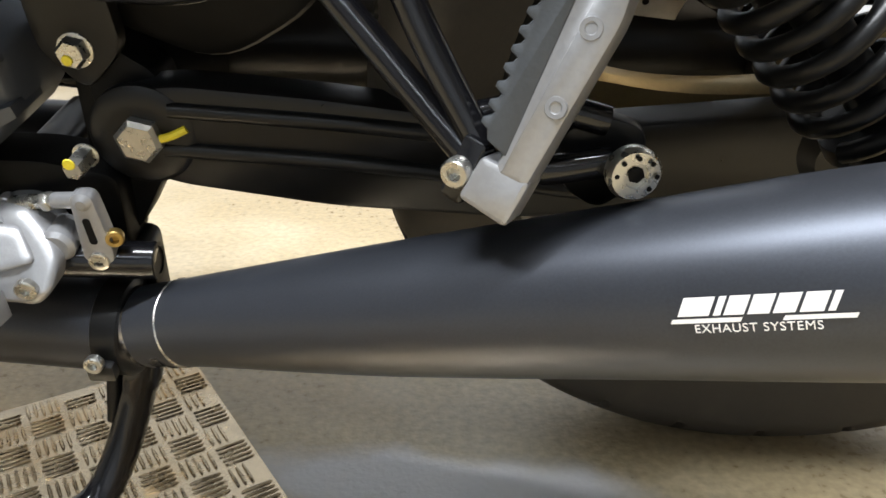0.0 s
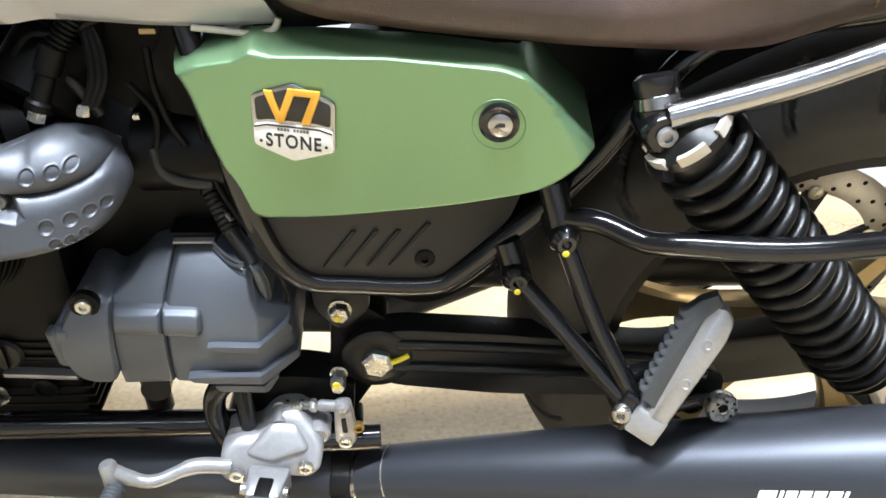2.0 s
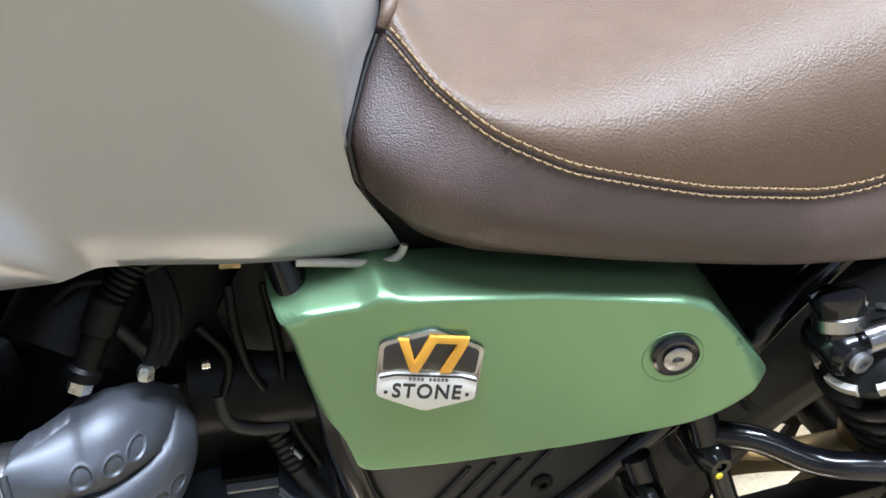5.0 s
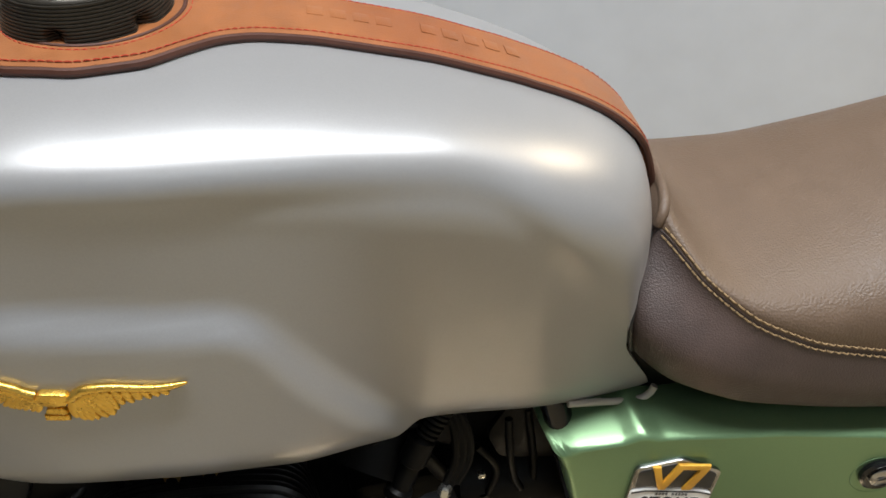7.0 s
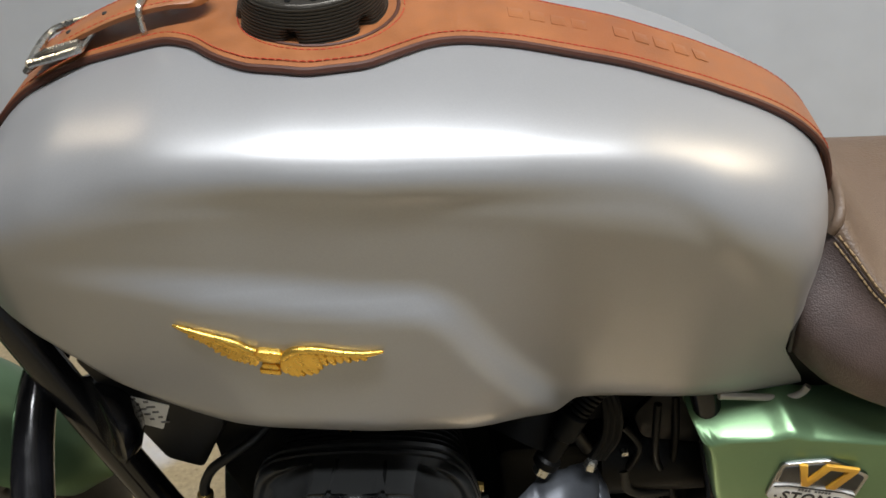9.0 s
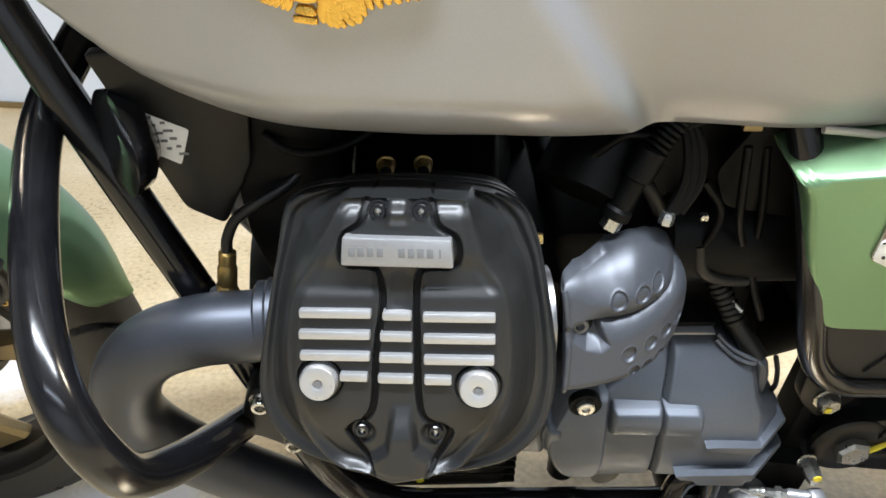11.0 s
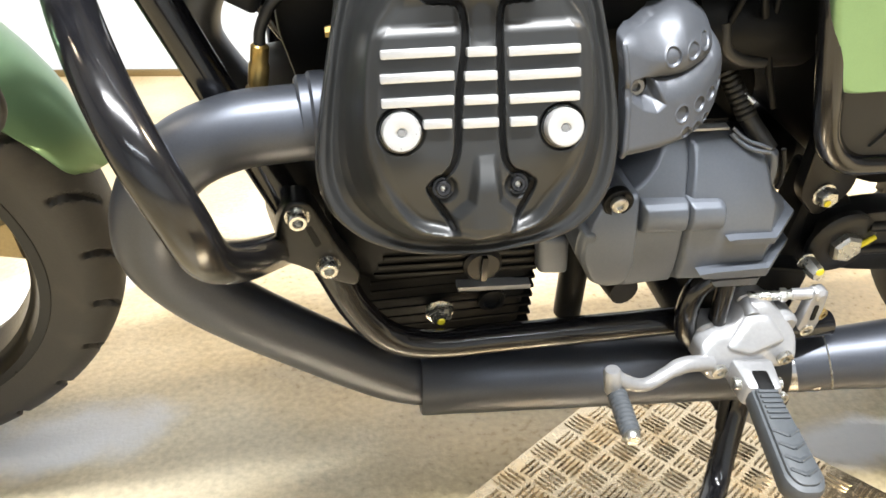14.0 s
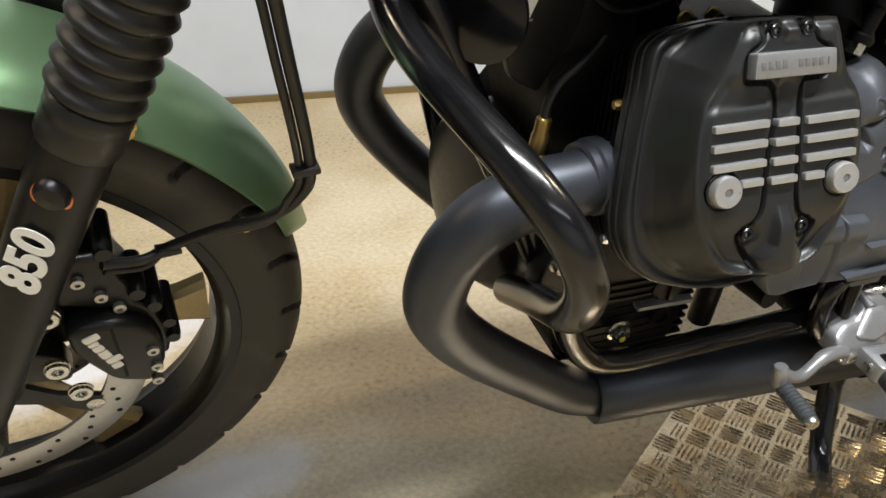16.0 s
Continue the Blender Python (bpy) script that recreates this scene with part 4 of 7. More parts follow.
def seat():
    xs = [0.902 + 0.648 * i / 100 for i in range(101)]
    root = None
    for name, a, b, material, label in (("seat", 0.0, 0.6, BROWN, "brown grained two-tone bench seat with beige double stitching"), ("seat_side", 0.6, 1.0, DARK_BROWN, "darker brown smooth seat side")):
        g = Geo()
        n = 26 if a == 0 else 16
        for sgn in (1, -1):
            rows = []
            for i, x in enumerate(xs):
                f = 1 if i else 0.94
                rows.append([V((p.x, p.y * f if sgn > 0 else MID + (MID - p.y * f) * 0.78, p.z)) for p in (seat_point(x, a + (b - a) * j / n) for j in range(n + 1))])
            if a > 0:
                rows = [r + [r[-1] + V((0, sgn * 0.03, 0.004)), V((r[0].x, MID, r[0].z))] for r in rows]
            verts = [p for r in rows for p in r]
            k = len(rows[0])
            faces = [(i * k + j, i * k + j + 1, (i + 1) * k + j + 1, (i + 1) * k + j) for i in range(len(rows) - 1) for j in range(k - 1)]
            faces += [tuple(range(k)), tuple((len(rows) - 1) * k + j for j in range(k))]
            g.add(verts, faces)
        ob = part(name, g, material, root or BIKE, label, None, 60)
        root = root or ob
    # piping down the nose of the seat
    p = [seat_point(0.9055, s) + V((0.0005, 0.0, 0.0)) for s in np.linspace(0.02, 0.6, 18)]
    part("piping", Geo().tube(curve(p, 3), 0.0036, 12), BROWN, root, "raised brown piping")
    p = [seat_point(0.9035, s) + V((0.0, -0.0006, 0)) for s in np.linspace(0.62, 0.98, 16)]
    part("piping", Geo().tube(p, 0.0014, 8), DARKPRINT, root, "black edge piping")
    # double row of stitching, one short thread after another, and the seam between
    for off in (0.0024, -0.0030):
        g = Geo()
        line = []
        for x in np.linspace(0.912, 1.46, 300):
            a, b = seat_point(x, 0.6), seat_point(x, 0.6 - 0.02 if off > 0 else 0.6 + 0.02)
            q = a + (b - a).normalized() * abs(off)
            line.append(q + V((0, -0.0007, 0.0007)))
        acc, start = 0.0, line[0]
        for u, v in zip(line, line[1:]):
            acc += (v - u).length
            if acc > 0.0044:
                e = (v - start).normalized()
                g.tube([start + e * 0.0006 + V((0, 0.0006, 0)), (start + v) / 2 + V((0, -0.0007, 0)), v - e * 0.0006 + V((0, 0.0006, 0))], 0.00062, 6)
                start, acc = v, 0.0
        part("stitching", g, THREAD, root, "beige stitching")
    part("seat_seam", Geo().tube([seat_point(x, 0.6) + V((0, 0.0004, 0)) for x in np.linspace(0.905, 1.46, 90)], 0.0008, 6), DARK_BROWN, root)
    # stitched cross seam towards the pillion part
    g = Geo()
    pts = [seat_point(1.262 + 0.095 * s ** 1.6, s) + V((0, -0.0006, 0.0006)) for s in np.linspace(0.1, 0.97, 70)]
    for u, v in zip(pts[::2], pts[1::2]):
        g.tube([u, v], 0.0008, 5)
    part("stitching", g, THREAD, root, "beige stitching")
    part("seat_bracket", Geo().prism([(0.895, 0.705), (1.0, 0.700), (1.0, 0.662), (0.955, 0.658), (0.895, 0.664)], -0.05, 0.068, 0.004), DEEP, root, "black bracket under the seat nose")
    part("seat_base", Geo().prism(rounded([(0.965, 0.69), (1.50, 0.73), (1.50, 0.70), (1.28, 0.657), (1.14, 0.660), (0.970, 0.680)], 0.01), -0.085, 0.088, 0.006), DARKPRINT, root, "black seat pan")


seat()


LAY["now"] = SKEW


# ---- side cover ----
def side_cover():
    out = [(0.829, 0.6300), (0.841, 0.612), (0.8545, 0.561), (0.8780, 0.503), (0.935, 0.5085), (1.035, 0.527), (1.107, 0.5470), (1.138, 0.580), (1.158, 0.593), (1.148, 0.608), (1.112, 0.632), (1.075, 0.6430), (0.988, 0.6480), (0.906, 0.6450), (0.890, 0.6465), (0.878, 0.6405), (0.850, 0.6355)]
    poly = rounded(out, [0.006, 0.02, 0.03, 0.012, 0.05, 0.05, 0.022, 0.02, 0.012, 0.02, 0.02, 0.02, 0.04, 0.006, 0.006, 0.006, 0.01], 5)
    c = V((1.0, 0.58))
    even, ring = [], [V(q) for q in poly]
    length = [0.0]
    for i in range(len(ring)):
        length.append(length[-1] + (ring[(i + 1) % len(ring)] - ring[i]).length)
    for i in range(220):
        d = length[-1] * i / 220
        even.append((ip(d, [(l, ring[k % len(ring)].x) for k, l in enumerate(length)]), ip(d, [(l, ring[k % len(ring)].y) for k, l in enumerate(length)])))
    def depth(u, v):
        # flat panel, rolled in at the top, chamfered towards the rear tip
        top = ip(u, [(0.82, 0.620), (0.836, 0.6195), (0.850, 0.6255), (0.880, 0.6315), (0.892, 0.6385), (0.906, 0.6360), (0.988, 0.6395), (1.066, 0.6360), (1.085, 0.6300), (1.11, 0.606), (1.16, 0.555)])
        d = 0.129 + 0.19 * (u - 0.90)
        d -= 4.6 * max(0, v - top) ** 2 / (abs(v - top) + 0.0035)
        ch = (u - 1.0865) * 0.88 + (v - 0.6365) * 0.48
        d -= 0.75 * max(0, ch) ** 2 / (abs(ch) + 0.006)
        return d
    rings = []
    for f in [1.0, 0.99, 0.975] + list(np.linspace(0.96, 0.80, 12)) + list(np.linspace(0.77, 0.05, 20)):
        ring = []
        for u, v in even:
            p = c + (V((u, v)) - c) * f
            ring.append(V((p.x, -(depth(p.x, p.y) - (0.004 if f == 1.0 else 0.0012 if f == 0.99 else 0)), p.y)))
        rings.append(ring)
    back = [[V((p.x, p.y + 0.012, p.z)) for p in rings[0]]]
    cover = part("side_cover", Geo().rings(back + rings), GREEN, BIKE, "satin green side cover", None, 55)
    # lock in its recess
    lp = V((1.0670, -0.1600, 0.5995))
    out_ = V((-0.187, -0.982, 0))
    part("lock_cup", Geo().lathe(lp - V((0, -0.004, 0.0025)), out_, [(0.0, 0.0205), (0.0042, 0.0200), (0.0050, 0.0192), (0.0046, 0.0184), (0.0016, 0.0160), (0.0016, 0.001)], 40), GREEN, cover, "green lock recess")
    lock = part("cover_lock", Geo().lathe(lp - V((0, -0.002, 0)), out_, [(0, 0.0145), (0.006, 0.0145), (0.0072, 0.0125), (0.006, 0.0095), (0.006, 0.001)], 32), GLOSS_BLACK, cover, "black lock with a steel key barrel")
    part("lock_barrel", Geo().lathe(lp + V((0, -0.004, -0.001)), out_, [(0, 0.0088), (0.0012, 0.0088), (0.0018, 0.008)], 24), CHROME, lock)
    part("key_slot", Geo().prism(rounded([(-0.005, -0.001), (0.005, -0.001), (0.004, 0.0012), (0.0, 0.0024), (-0.003, 0.0012)], 0.0006), 0, 0.0006, 0, Matrix.Translation(lp + V((0, -0.0058, -0.001))) @ SIDE), DARKPRINT, lock)
    # badge
    bm_ = facing((0.9200, -(depth(0.9200, 0.588) + 0.0006), 0.589), (-0.19, -1, 0.0)) @ Matrix.Rotation(radians(-3.0), 4, "Z")
    shield = rounded([(-0.0310, 0.0195), (0, 0.0310), (0.0310, 0.0195), (0.0310, -0.0195), (0, -0.0310), (-0.0310, -0.0195)], 0.004, 4)
    badge = part("badge", Geo().prism(shield, -0.002, 0.0022, 0.0008, bm_), CHROME, cover, "shield badge with gold and dark lettering")
    part("badge_field", Geo().prism(rounded([(-0.0275, 0.0000), (-0.0280, 0.0175), (-0.016, 0.0222), (0, 0.0278), (0.016, 0.0222), (0.0280, 0.0175), (0.0275, 0.0000), (0.018, 0.0020), (-0.018, 0.0020)], 0.003), 0.0018, 0.0028, 0.0002, bm_), DARKPRINT, badge, "dark upper field")
    part("badge_scroll", Geo().prism(rounded([(-0.0298, -0.0190), (-0.0298, -0.003), (-0.020, -0.0005), (0.020, -0.0005), (0.0295, -0.003), (0.0298, -0.0190), (0.018, -0.0236), (0, -0.0300), (-0.018, -0.0236)], 0.003), 0.002, 0.0034, 0.0005, bm_), WHITE, badge, "silvery lower field")
    part("badge_rule", Geo().prism([(-0.0290, -0.0040), (-0.0195, -0.0015), (0.0195, -0.0015), (0.0290, -0.0040), (0.0290, -0.0052), (0.0195, -0.0027), (-0.0195, -0.0027), (-0.0290, -0.0052)], 0.003, 0.0039, 0, bm_), DARKPRINT, badge)
    part("letter", Geo().prism([(-0.0205, 0.0245), (-0.0145, 0.0245), (-0.0095, 0.0085), (-0.0025, 0.0275), (0.0035, 0.0275), (-0.0065, 0.0010), (-0.0115, 0.0010)], 0.0026, 0.0050, 0.0006, bm_), GOLD_PAINT, badge, "raised gold letter V")
    part("letter", Geo().prism([(-0.0020, 0.0275), (0.0205, 0.0275), (0.0205, 0.0235), (0.0125, 0.0010), (0.0060, 0.0010), (0.0140, 0.0225), (-0.0005, 0.0225)], 0.0026, 0.0048, 0.0006, bm_), GOLD_PAINT, badge, "raised gold figure 7")
    letters("lettering", "STONE", 0.0150, bm_ @ Matrix.Translation((0, -0.0145, 0.0036)), DARKPRINT, badge, 0.0004, None, 1.16, 0, 0.80, 0.0003)
    for i in range(10):
        if i != 4:
            part("maker_mark", Geo().box((-0.0108 + 0.0024 * i, -0.0046, 0.0040), (0.0017, 0.0022, 0.0004), 0, bm_), GREYPRINT, badge)
    for x in (-0.0245, 0.0245):
        part("badge_dot", Geo().lathe(bm_ @ V((x, -0.0155, 0.0034)), bm_.to_3x3() @ V((0, 0, 1)), [(0, 0.0012), (0.0006, 0.0012)], 10), DARKPRINT, badge)
    # black panel under it, with four raised slashes
    low = rounded([(0.864, 0.540), (0.879, 0.500), (0.896, 0.455), (0.921, 0.437), (1.026, 0.431), (1.086, 0.490), (1.10, 0.53)], [0.003, 0.01, 0.012, 0.018, 0.018, 0.01, 0.003], 5)
    panel = part("lower_panel", Geo().prism(low, 0.096, 0.119, 0.003), PLASTIC, BIKE, "matt black plastic lower panel")
    for i in range(4):
        x = 0.930 + 0.0185 * i
        k = 0.0 if i < 3 else 0.006
        part("slash", Geo().prism(rounded([(x, 0.451), (x + 0.004, 0.451), (x + 0.030 + k, 0.486 + k), (x + 0.026 + k, 0.486 + k)], 0.0008, 2), 0.1185, 0.1212, 0.0008), PLASTIC, panel)
    part("panel_bolt", Geo().lathe((1.0165, -0.1185, 0.4565), LEFT, [(0, 0.0085), (0.002, 0.0085), (0.0035, 0.0065), (0.0035, 0.0032), (0.001, 0.003)], 22), DEEP, panel, "dark socket bolt")


side_cover()

# ---- exhaust ----
def exhaust():
    path = [(0.515, -0.105, 0.507), (0.486, -0.110, 0.506), (0.444, -0.112, 0.504), (0.407, -0.112, 0.488), (0.382, -0.110, 0.455), (0.374, -0.108, 0.412), (0.392, -0.104, 0.370), (0.428, -0.098, 0.325), (0.475, -0.090, 0.276), (0.525, -0.082, 0.226), (0.555, -0.078, 0.201), (0.585, -0.077, 0.188), (0.63, -0.080, 0.185)]
    pipe = part("exhaust_header", Geo().tube(curve(path, 8), 0.0255, 28), EXHAUST, BIKE, "matt black left exhaust header pipe", None, 60)
    part("header_flange", Geo().lathe((0.505, -0.106, 0.507), (-1, -0.04, 0), [(0, 0.0305), (0.010, 0.0305), (0.012, 0.0285), (0.018, 0.0285), (0.020, 0.026)], 32), EXHAUST, pipe, "stepped header flange")
    part("sensor_boss", Geo().lathe((0.4580, -0.0860, 0.5040), (0.02, 0.30, 1), [(0, 0.013), (0.008, 0.0105), (0.012, 0.0095)], 20), EXHAUST, pipe)
    o2 = part("oxygen_sensor", Geo().hexa((0.4600, -0.0810, 0.5110), (0.16, 0.10, 1), 0.0085, 0.008, 0.0092), BRASS, pipe, "brass oxygen sensor with a dark lead")
    part("sensor_body", Geo().lathe((0.4612, -0.0802, 0.5185), (0.16, 0.10, 1), [(0, 0.0062), (0.003, 0.0070), (0.015, 0.0070), (0.018, 0.0058), (0.020, 0.0062), (0.028, 0.0062), (0.030, 0.004)], 20), BRASS, o2)
    part("sensor_lead", Geo().tube(curve([(0.4655, -0.0780, 0.5470), (0.4675, -0.0760, 0.5580), (0.4760, -0.0740, 0.5730), (0.4920, -0.0700, 0.5830), (0.5100, -0.0610, 0.5900), (0.5300, -0.0460, 0.6040)], 8), 0.0040, 10), HOSE, o2)
    # larger sleeve under the engine, then the clamp and the silencer
    A, B = V((0.578, -0.076, 0.187)), V((0.935, -0.112, 0.181))
    d = (B - A).normalized()
    L = (B - A).length
    sleeve = part("collector_pipe", Geo().lathe(A, d, [(0.004, 0.0255), (0.0, 0.032), (0.002, 0.0345), (0.10, 0.0345), (L - 0.02, 0.0345), (L, 0.034)], 40), EXHAUST, BIKE, "matt black connecting pipe", None, 60)
    C = V((0.965, -0.122, 0.188))
    part("pipe_joint", Geo().lathe(B - d * 0.004, (C - B), [(0, 0.0295), (0.05, 0.0295)], 32), CHROME, sleeve, "bare metal joint")
    cl = part("pipe_clamp", Geo().lathe(B - d * 0.012, d, [(0, 0.0350), (0.001, 0.0365), (0.019, 0.0365), (0.020, 0.0350)], 36), BLACK, sleeve, "black band clamp")
    part("clamp_lug", Geo().box((0.928, -0.150, 0.172), (0.018, 0.012, 0.014), 0.003), BLACK, cl)
    part("clamp_bolt", Geo().socket((0.926, -0.154, 0.183), (0, -1, 0.1), 0.0065, 0.006), STEEL, cl)
    ax = [V((0.957, -0.120, 0.187)), V((1.00, -0.134, 0.203)), V((1.13, -0.180, 0.250)), V((1.27, -0.231, 0.304)), V((1.37, -0.266, 0.341)), V((1.56, -0.330, 0.405))]
    rr = [0.0300, 0.0318, 0.0405, 0.0462, 0.0500, 0.0530]
    pts, rad = curve(ax, 8), [float(v[0]) for v in curve([(r, 0, 0) for r in rr], 8)]
    sil = part("silencer", Geo().tube(pts, rad, 64), EXHAUST, BIKE, "matt black tapered silencer with printed lettering", None, 60)
    w = (ax[1] - ax[0]).normalized()
    part("weld_ring", Geo().lathe(V((0.984, -0.1288, 0.197)), w, [(0, 0.0306), (0.0012, 0.0318), (0.0024, 0.0306)], 48), STEEL, sil, "thin bright weld seam")
    part("silencer_end", Geo().lathe(ax[-1] - (ax[-1] - ax[-2]).normalized() * 0.003, ax[-1] - ax[-2], [(0, 0.0535), (0.012, 0.0535), (0.016, 0.048), (0.016, 0.026), (-0.05, 0.024)], 48), EXHAUST, sil)
    # printed maker's mark as plain slanted shapes, and the words under it
    def wrap(u, v):
        """A place on the silencer's outer face: u along its axis from x = 1.272, v round it."""
        t = (1.2885 + u * 0.86 - ax[3].x) / (ax[4].x - ax[3].x)
        c = ax[3].lerp(ax[4], t)
        r = rr[3] + (rr[4] - rr[3]) * t + 0.0011
        e = (ax[4] - ax[3]).normalized()
        up = V((0, 0, 1))
        up = (up - e * up.dot(e)).normalized()
        out = e.cross(up)
        if out.y > 0:
            out = -out
        ang = PHI + 0.78 * v / r
        return c + r * (math.cos(ang) * out + math.sin(ang) * up)
    PHI = radians(11)
    def stamp(poly, name="maker_mark"):
        poly = [V(q) for q in poly]
        n = 4
        ring = []
        for i in range(len(poly)):
            for k in range(n):
                ring.append(poly[i].lerp(poly[(i + 1) % len(poly)], k / n))
        g = Geo()
        cc = sum(ring, V((0, 0))) / len(ring)
        rows = [[wrap(*(cc + (q - cc) * f)) for q in ring] for f in (1.0, 0.6, 0.2, 0.01)]
        return part(name, g.rings(rows, True, False), WHITE, sil, "plain white printed mark")
    s = 0.36
    H = 0.0110
    y0 = 0.0075
    # slanted blocks stand for the seven characters of the mark, over two rules
    for u, wide in ((0.0020, 0.0140), (0.0178, 0.0032), (0.0224, 0.0088), (0.0326, 0.0092), (0.0432, 0.0092), (0.0540, 0.0096), (0.0652, 0.0030)):
        stamp([(u, y0), (u + wide, y0), (u + wide + H * s, y0 + H), (u + H * s, y0 + H)])
    for u, ln in ((-0.0015, 0.0310), (0.0470, 0.0290)):
        stamp([(u, 0.0032), (u + ln, 0.0032), (u + ln + 0.0012, 0.0060), (u + 0.0012, 0.0060)])
    a, b = wrap(0.036, -0.0005), wrap(0.038, -0.0005)
    e = (b - a).normalized()
    upv = (wrap(0.034, 0.001) - a).normalized()
    nrm = e.cross(upv)
    nrm = nrm if nrm.y < 0 else -nrm
    upv = nrm.cross(e)
    letters("lettering", "EXHAUST SYSTEMS", 0.0058, facing(a + nrm * 0.0003, nrm, upv), WHITE, sil, 0.00015, None, 1.1, 0, 0.98)
    # hanger bracket and its round mounting bolt
    part("silencer_bracket", Geo().prism(rounded([(1.225, 0.372), (1.245, 0.382), (1.270, 0.375), (1.272, 0.345), (1.250, 0.325), (1.228, 0.340)], 0.010), 0.178, 0.188, 0.002), BLACK, sil, "black hanger plate")
    bolt = part("hanger_bolt", Geo().lathe((1.258, -0.205, 0.362), (0.1, -1, 0.12), [(0, 0.011), (0.004, 0.0135), (0.010, 0.0140), (0.0135, 0.0122), (0.0135, 0.0066), (0.011, 0.0066), (0.011, 0.001)], 32), STEEL, sil, "round drilled steel mounting bolt")
    for i in range(8):
        a = 2 * math.pi * i / 8
        part("bolt_hole", Geo().lathe(V((1.2595, -0.2185, 0.3637)) + V((0.0098 * math.cos(a), 0, 0.0098 * math.sin(a))), (0.1, -1, 0.12), [(0, 0.0013), (0.0008, 0.0013)], 10), DEEP, bolt)
    part("bolt_socket", Geo().hexa((1.2595, -0.2165, 0.3635), (0.1, -1, 0.12), 0.0044, 0.001), DEEP, bolt)
    # right-hand system, mirrored
    right = part("exhaust_header", Geo().tube(curve(path, 6), 0.0255, 20), EXHAUST, BIKE, "matt black right exhaust header pipe", MIRROR @ SKEW, 60)
    part("silencer", Geo().tube([A, B, ax[3], ax[5]], [0.0345, 0.0345, 0.0462, 0.053], 24), EXHAUST, right, "matt black right silencer", MIRROR @ SKEW, 60)


exhaust()


# ---- engine ----
NH, VH = V((0, -0.914, 0.405)).normalized(), V((0, 0.405, 0.914)).normalized()
HEADM = Matrix.Translation((0.588, -0.1937, 0.5616)) @ Matrix((V((1, 0, 0)), VH, NH)).transposed().to_4x4() @ Matrix.Rotation(radians(-5.2), 4, "Y")
OUTLINE = [(-0.0735, 0.0800), (-0.0640, 0.0872), (-0.0420, 0.0915), (-0.0021, 0.0935), (0.0370, 0.0905), (0.0575, 0.0870), (0.0725, 0.0760), (0.0805, 0.0556), (0.0880, 0.0145), (0.0930, -0.0214), (0.0925, -0.0480), (0.0860, -0.0720), (0.0680, -0.0920), (0.0451, -0.1000), (0.0100, -0.1040), (-0.0116, -0.1040), (-0.0450, -0.1015), (-0.0765, -0.0895), (-0.0955, -0.0690), (-0.1005, -0.0444), (-0.0970, -0.0216), (-0.0900, 0.0113), (-0.0800, 0.0533), (-0.0765, 0.0720)]
FACE = [(-0.030, 0.0930), (-0.0340, 0.0860), (-0.0493, 0.0529), (-0.0592, 0.0416), (-0.0641, 0.0259), (-0.0671, -0.0032), (-0.0657, -0.0267), (-0.0604, -0.0438), (-0.0518, -0.0613), (-0.0411, -0.0750), (-0.0200, -0.0800), (0.010, -0.0815), (0.032, -0.0750), (0.0401, -0.0625), (0.0512, -0.0465), (0.0589, -0.0295), (0.0632, -0.003), (0.062, 0.0256), (0.0583, 0.0396), (0.0478, 0.0518), (0.0400, 0.0850), (0.0380, 0.0920)]
GROOVES = ([(-0.0150, 0.0970), (-0.0166, 0.0916), (-0.0204, 0.0791), (-0.0287, 0.0733), (-0.0317, 0.0658), (-0.0321, 0.0583), (-0.029, 0.0544), (-0.0162, 0.0531), (-0.0109, 0.0491), (-0.0095, 0.0321), (-0.0142, 0.0034), (-0.0168, -0.0298), (-0.0234, -0.0419), (-0.0317, -0.0478), (-0.0319, -0.0534), (-0.0188, -0.0760)],
           [(0.0170, 0.0970), (0.0183, 0.0912), (0.0222, 0.0779), (0.0309, 0.0719), (0.0337, 0.0654), (0.0337, 0.0579), (0.0301, 0.0534), (0.0167, 0.0526), (0.0112, 0.049), (0.0096, 0.032), (0.0096, 0.0034), (0.0098, -0.0263), (0.0133, -0.0399), (0.0243, -0.0467), (0.0274, -0.0529), (0.0148, -0.0770)])
TOE = [(-0.0066, -0.0300), (0.0066, -0.0297), (0.0088, -0.0573), (0.0176, -0.066), (0.0165, -0.0800), (-0.0071, -0.0835), (-0.0200, -0.0800), (-0.0212, -0.0664), (-0.0112, -0.0574)]


def soft_line(line, n=5):
    return [(p.x, p.y) for p in curve([(a, b, 0) for a, b in line], n)]


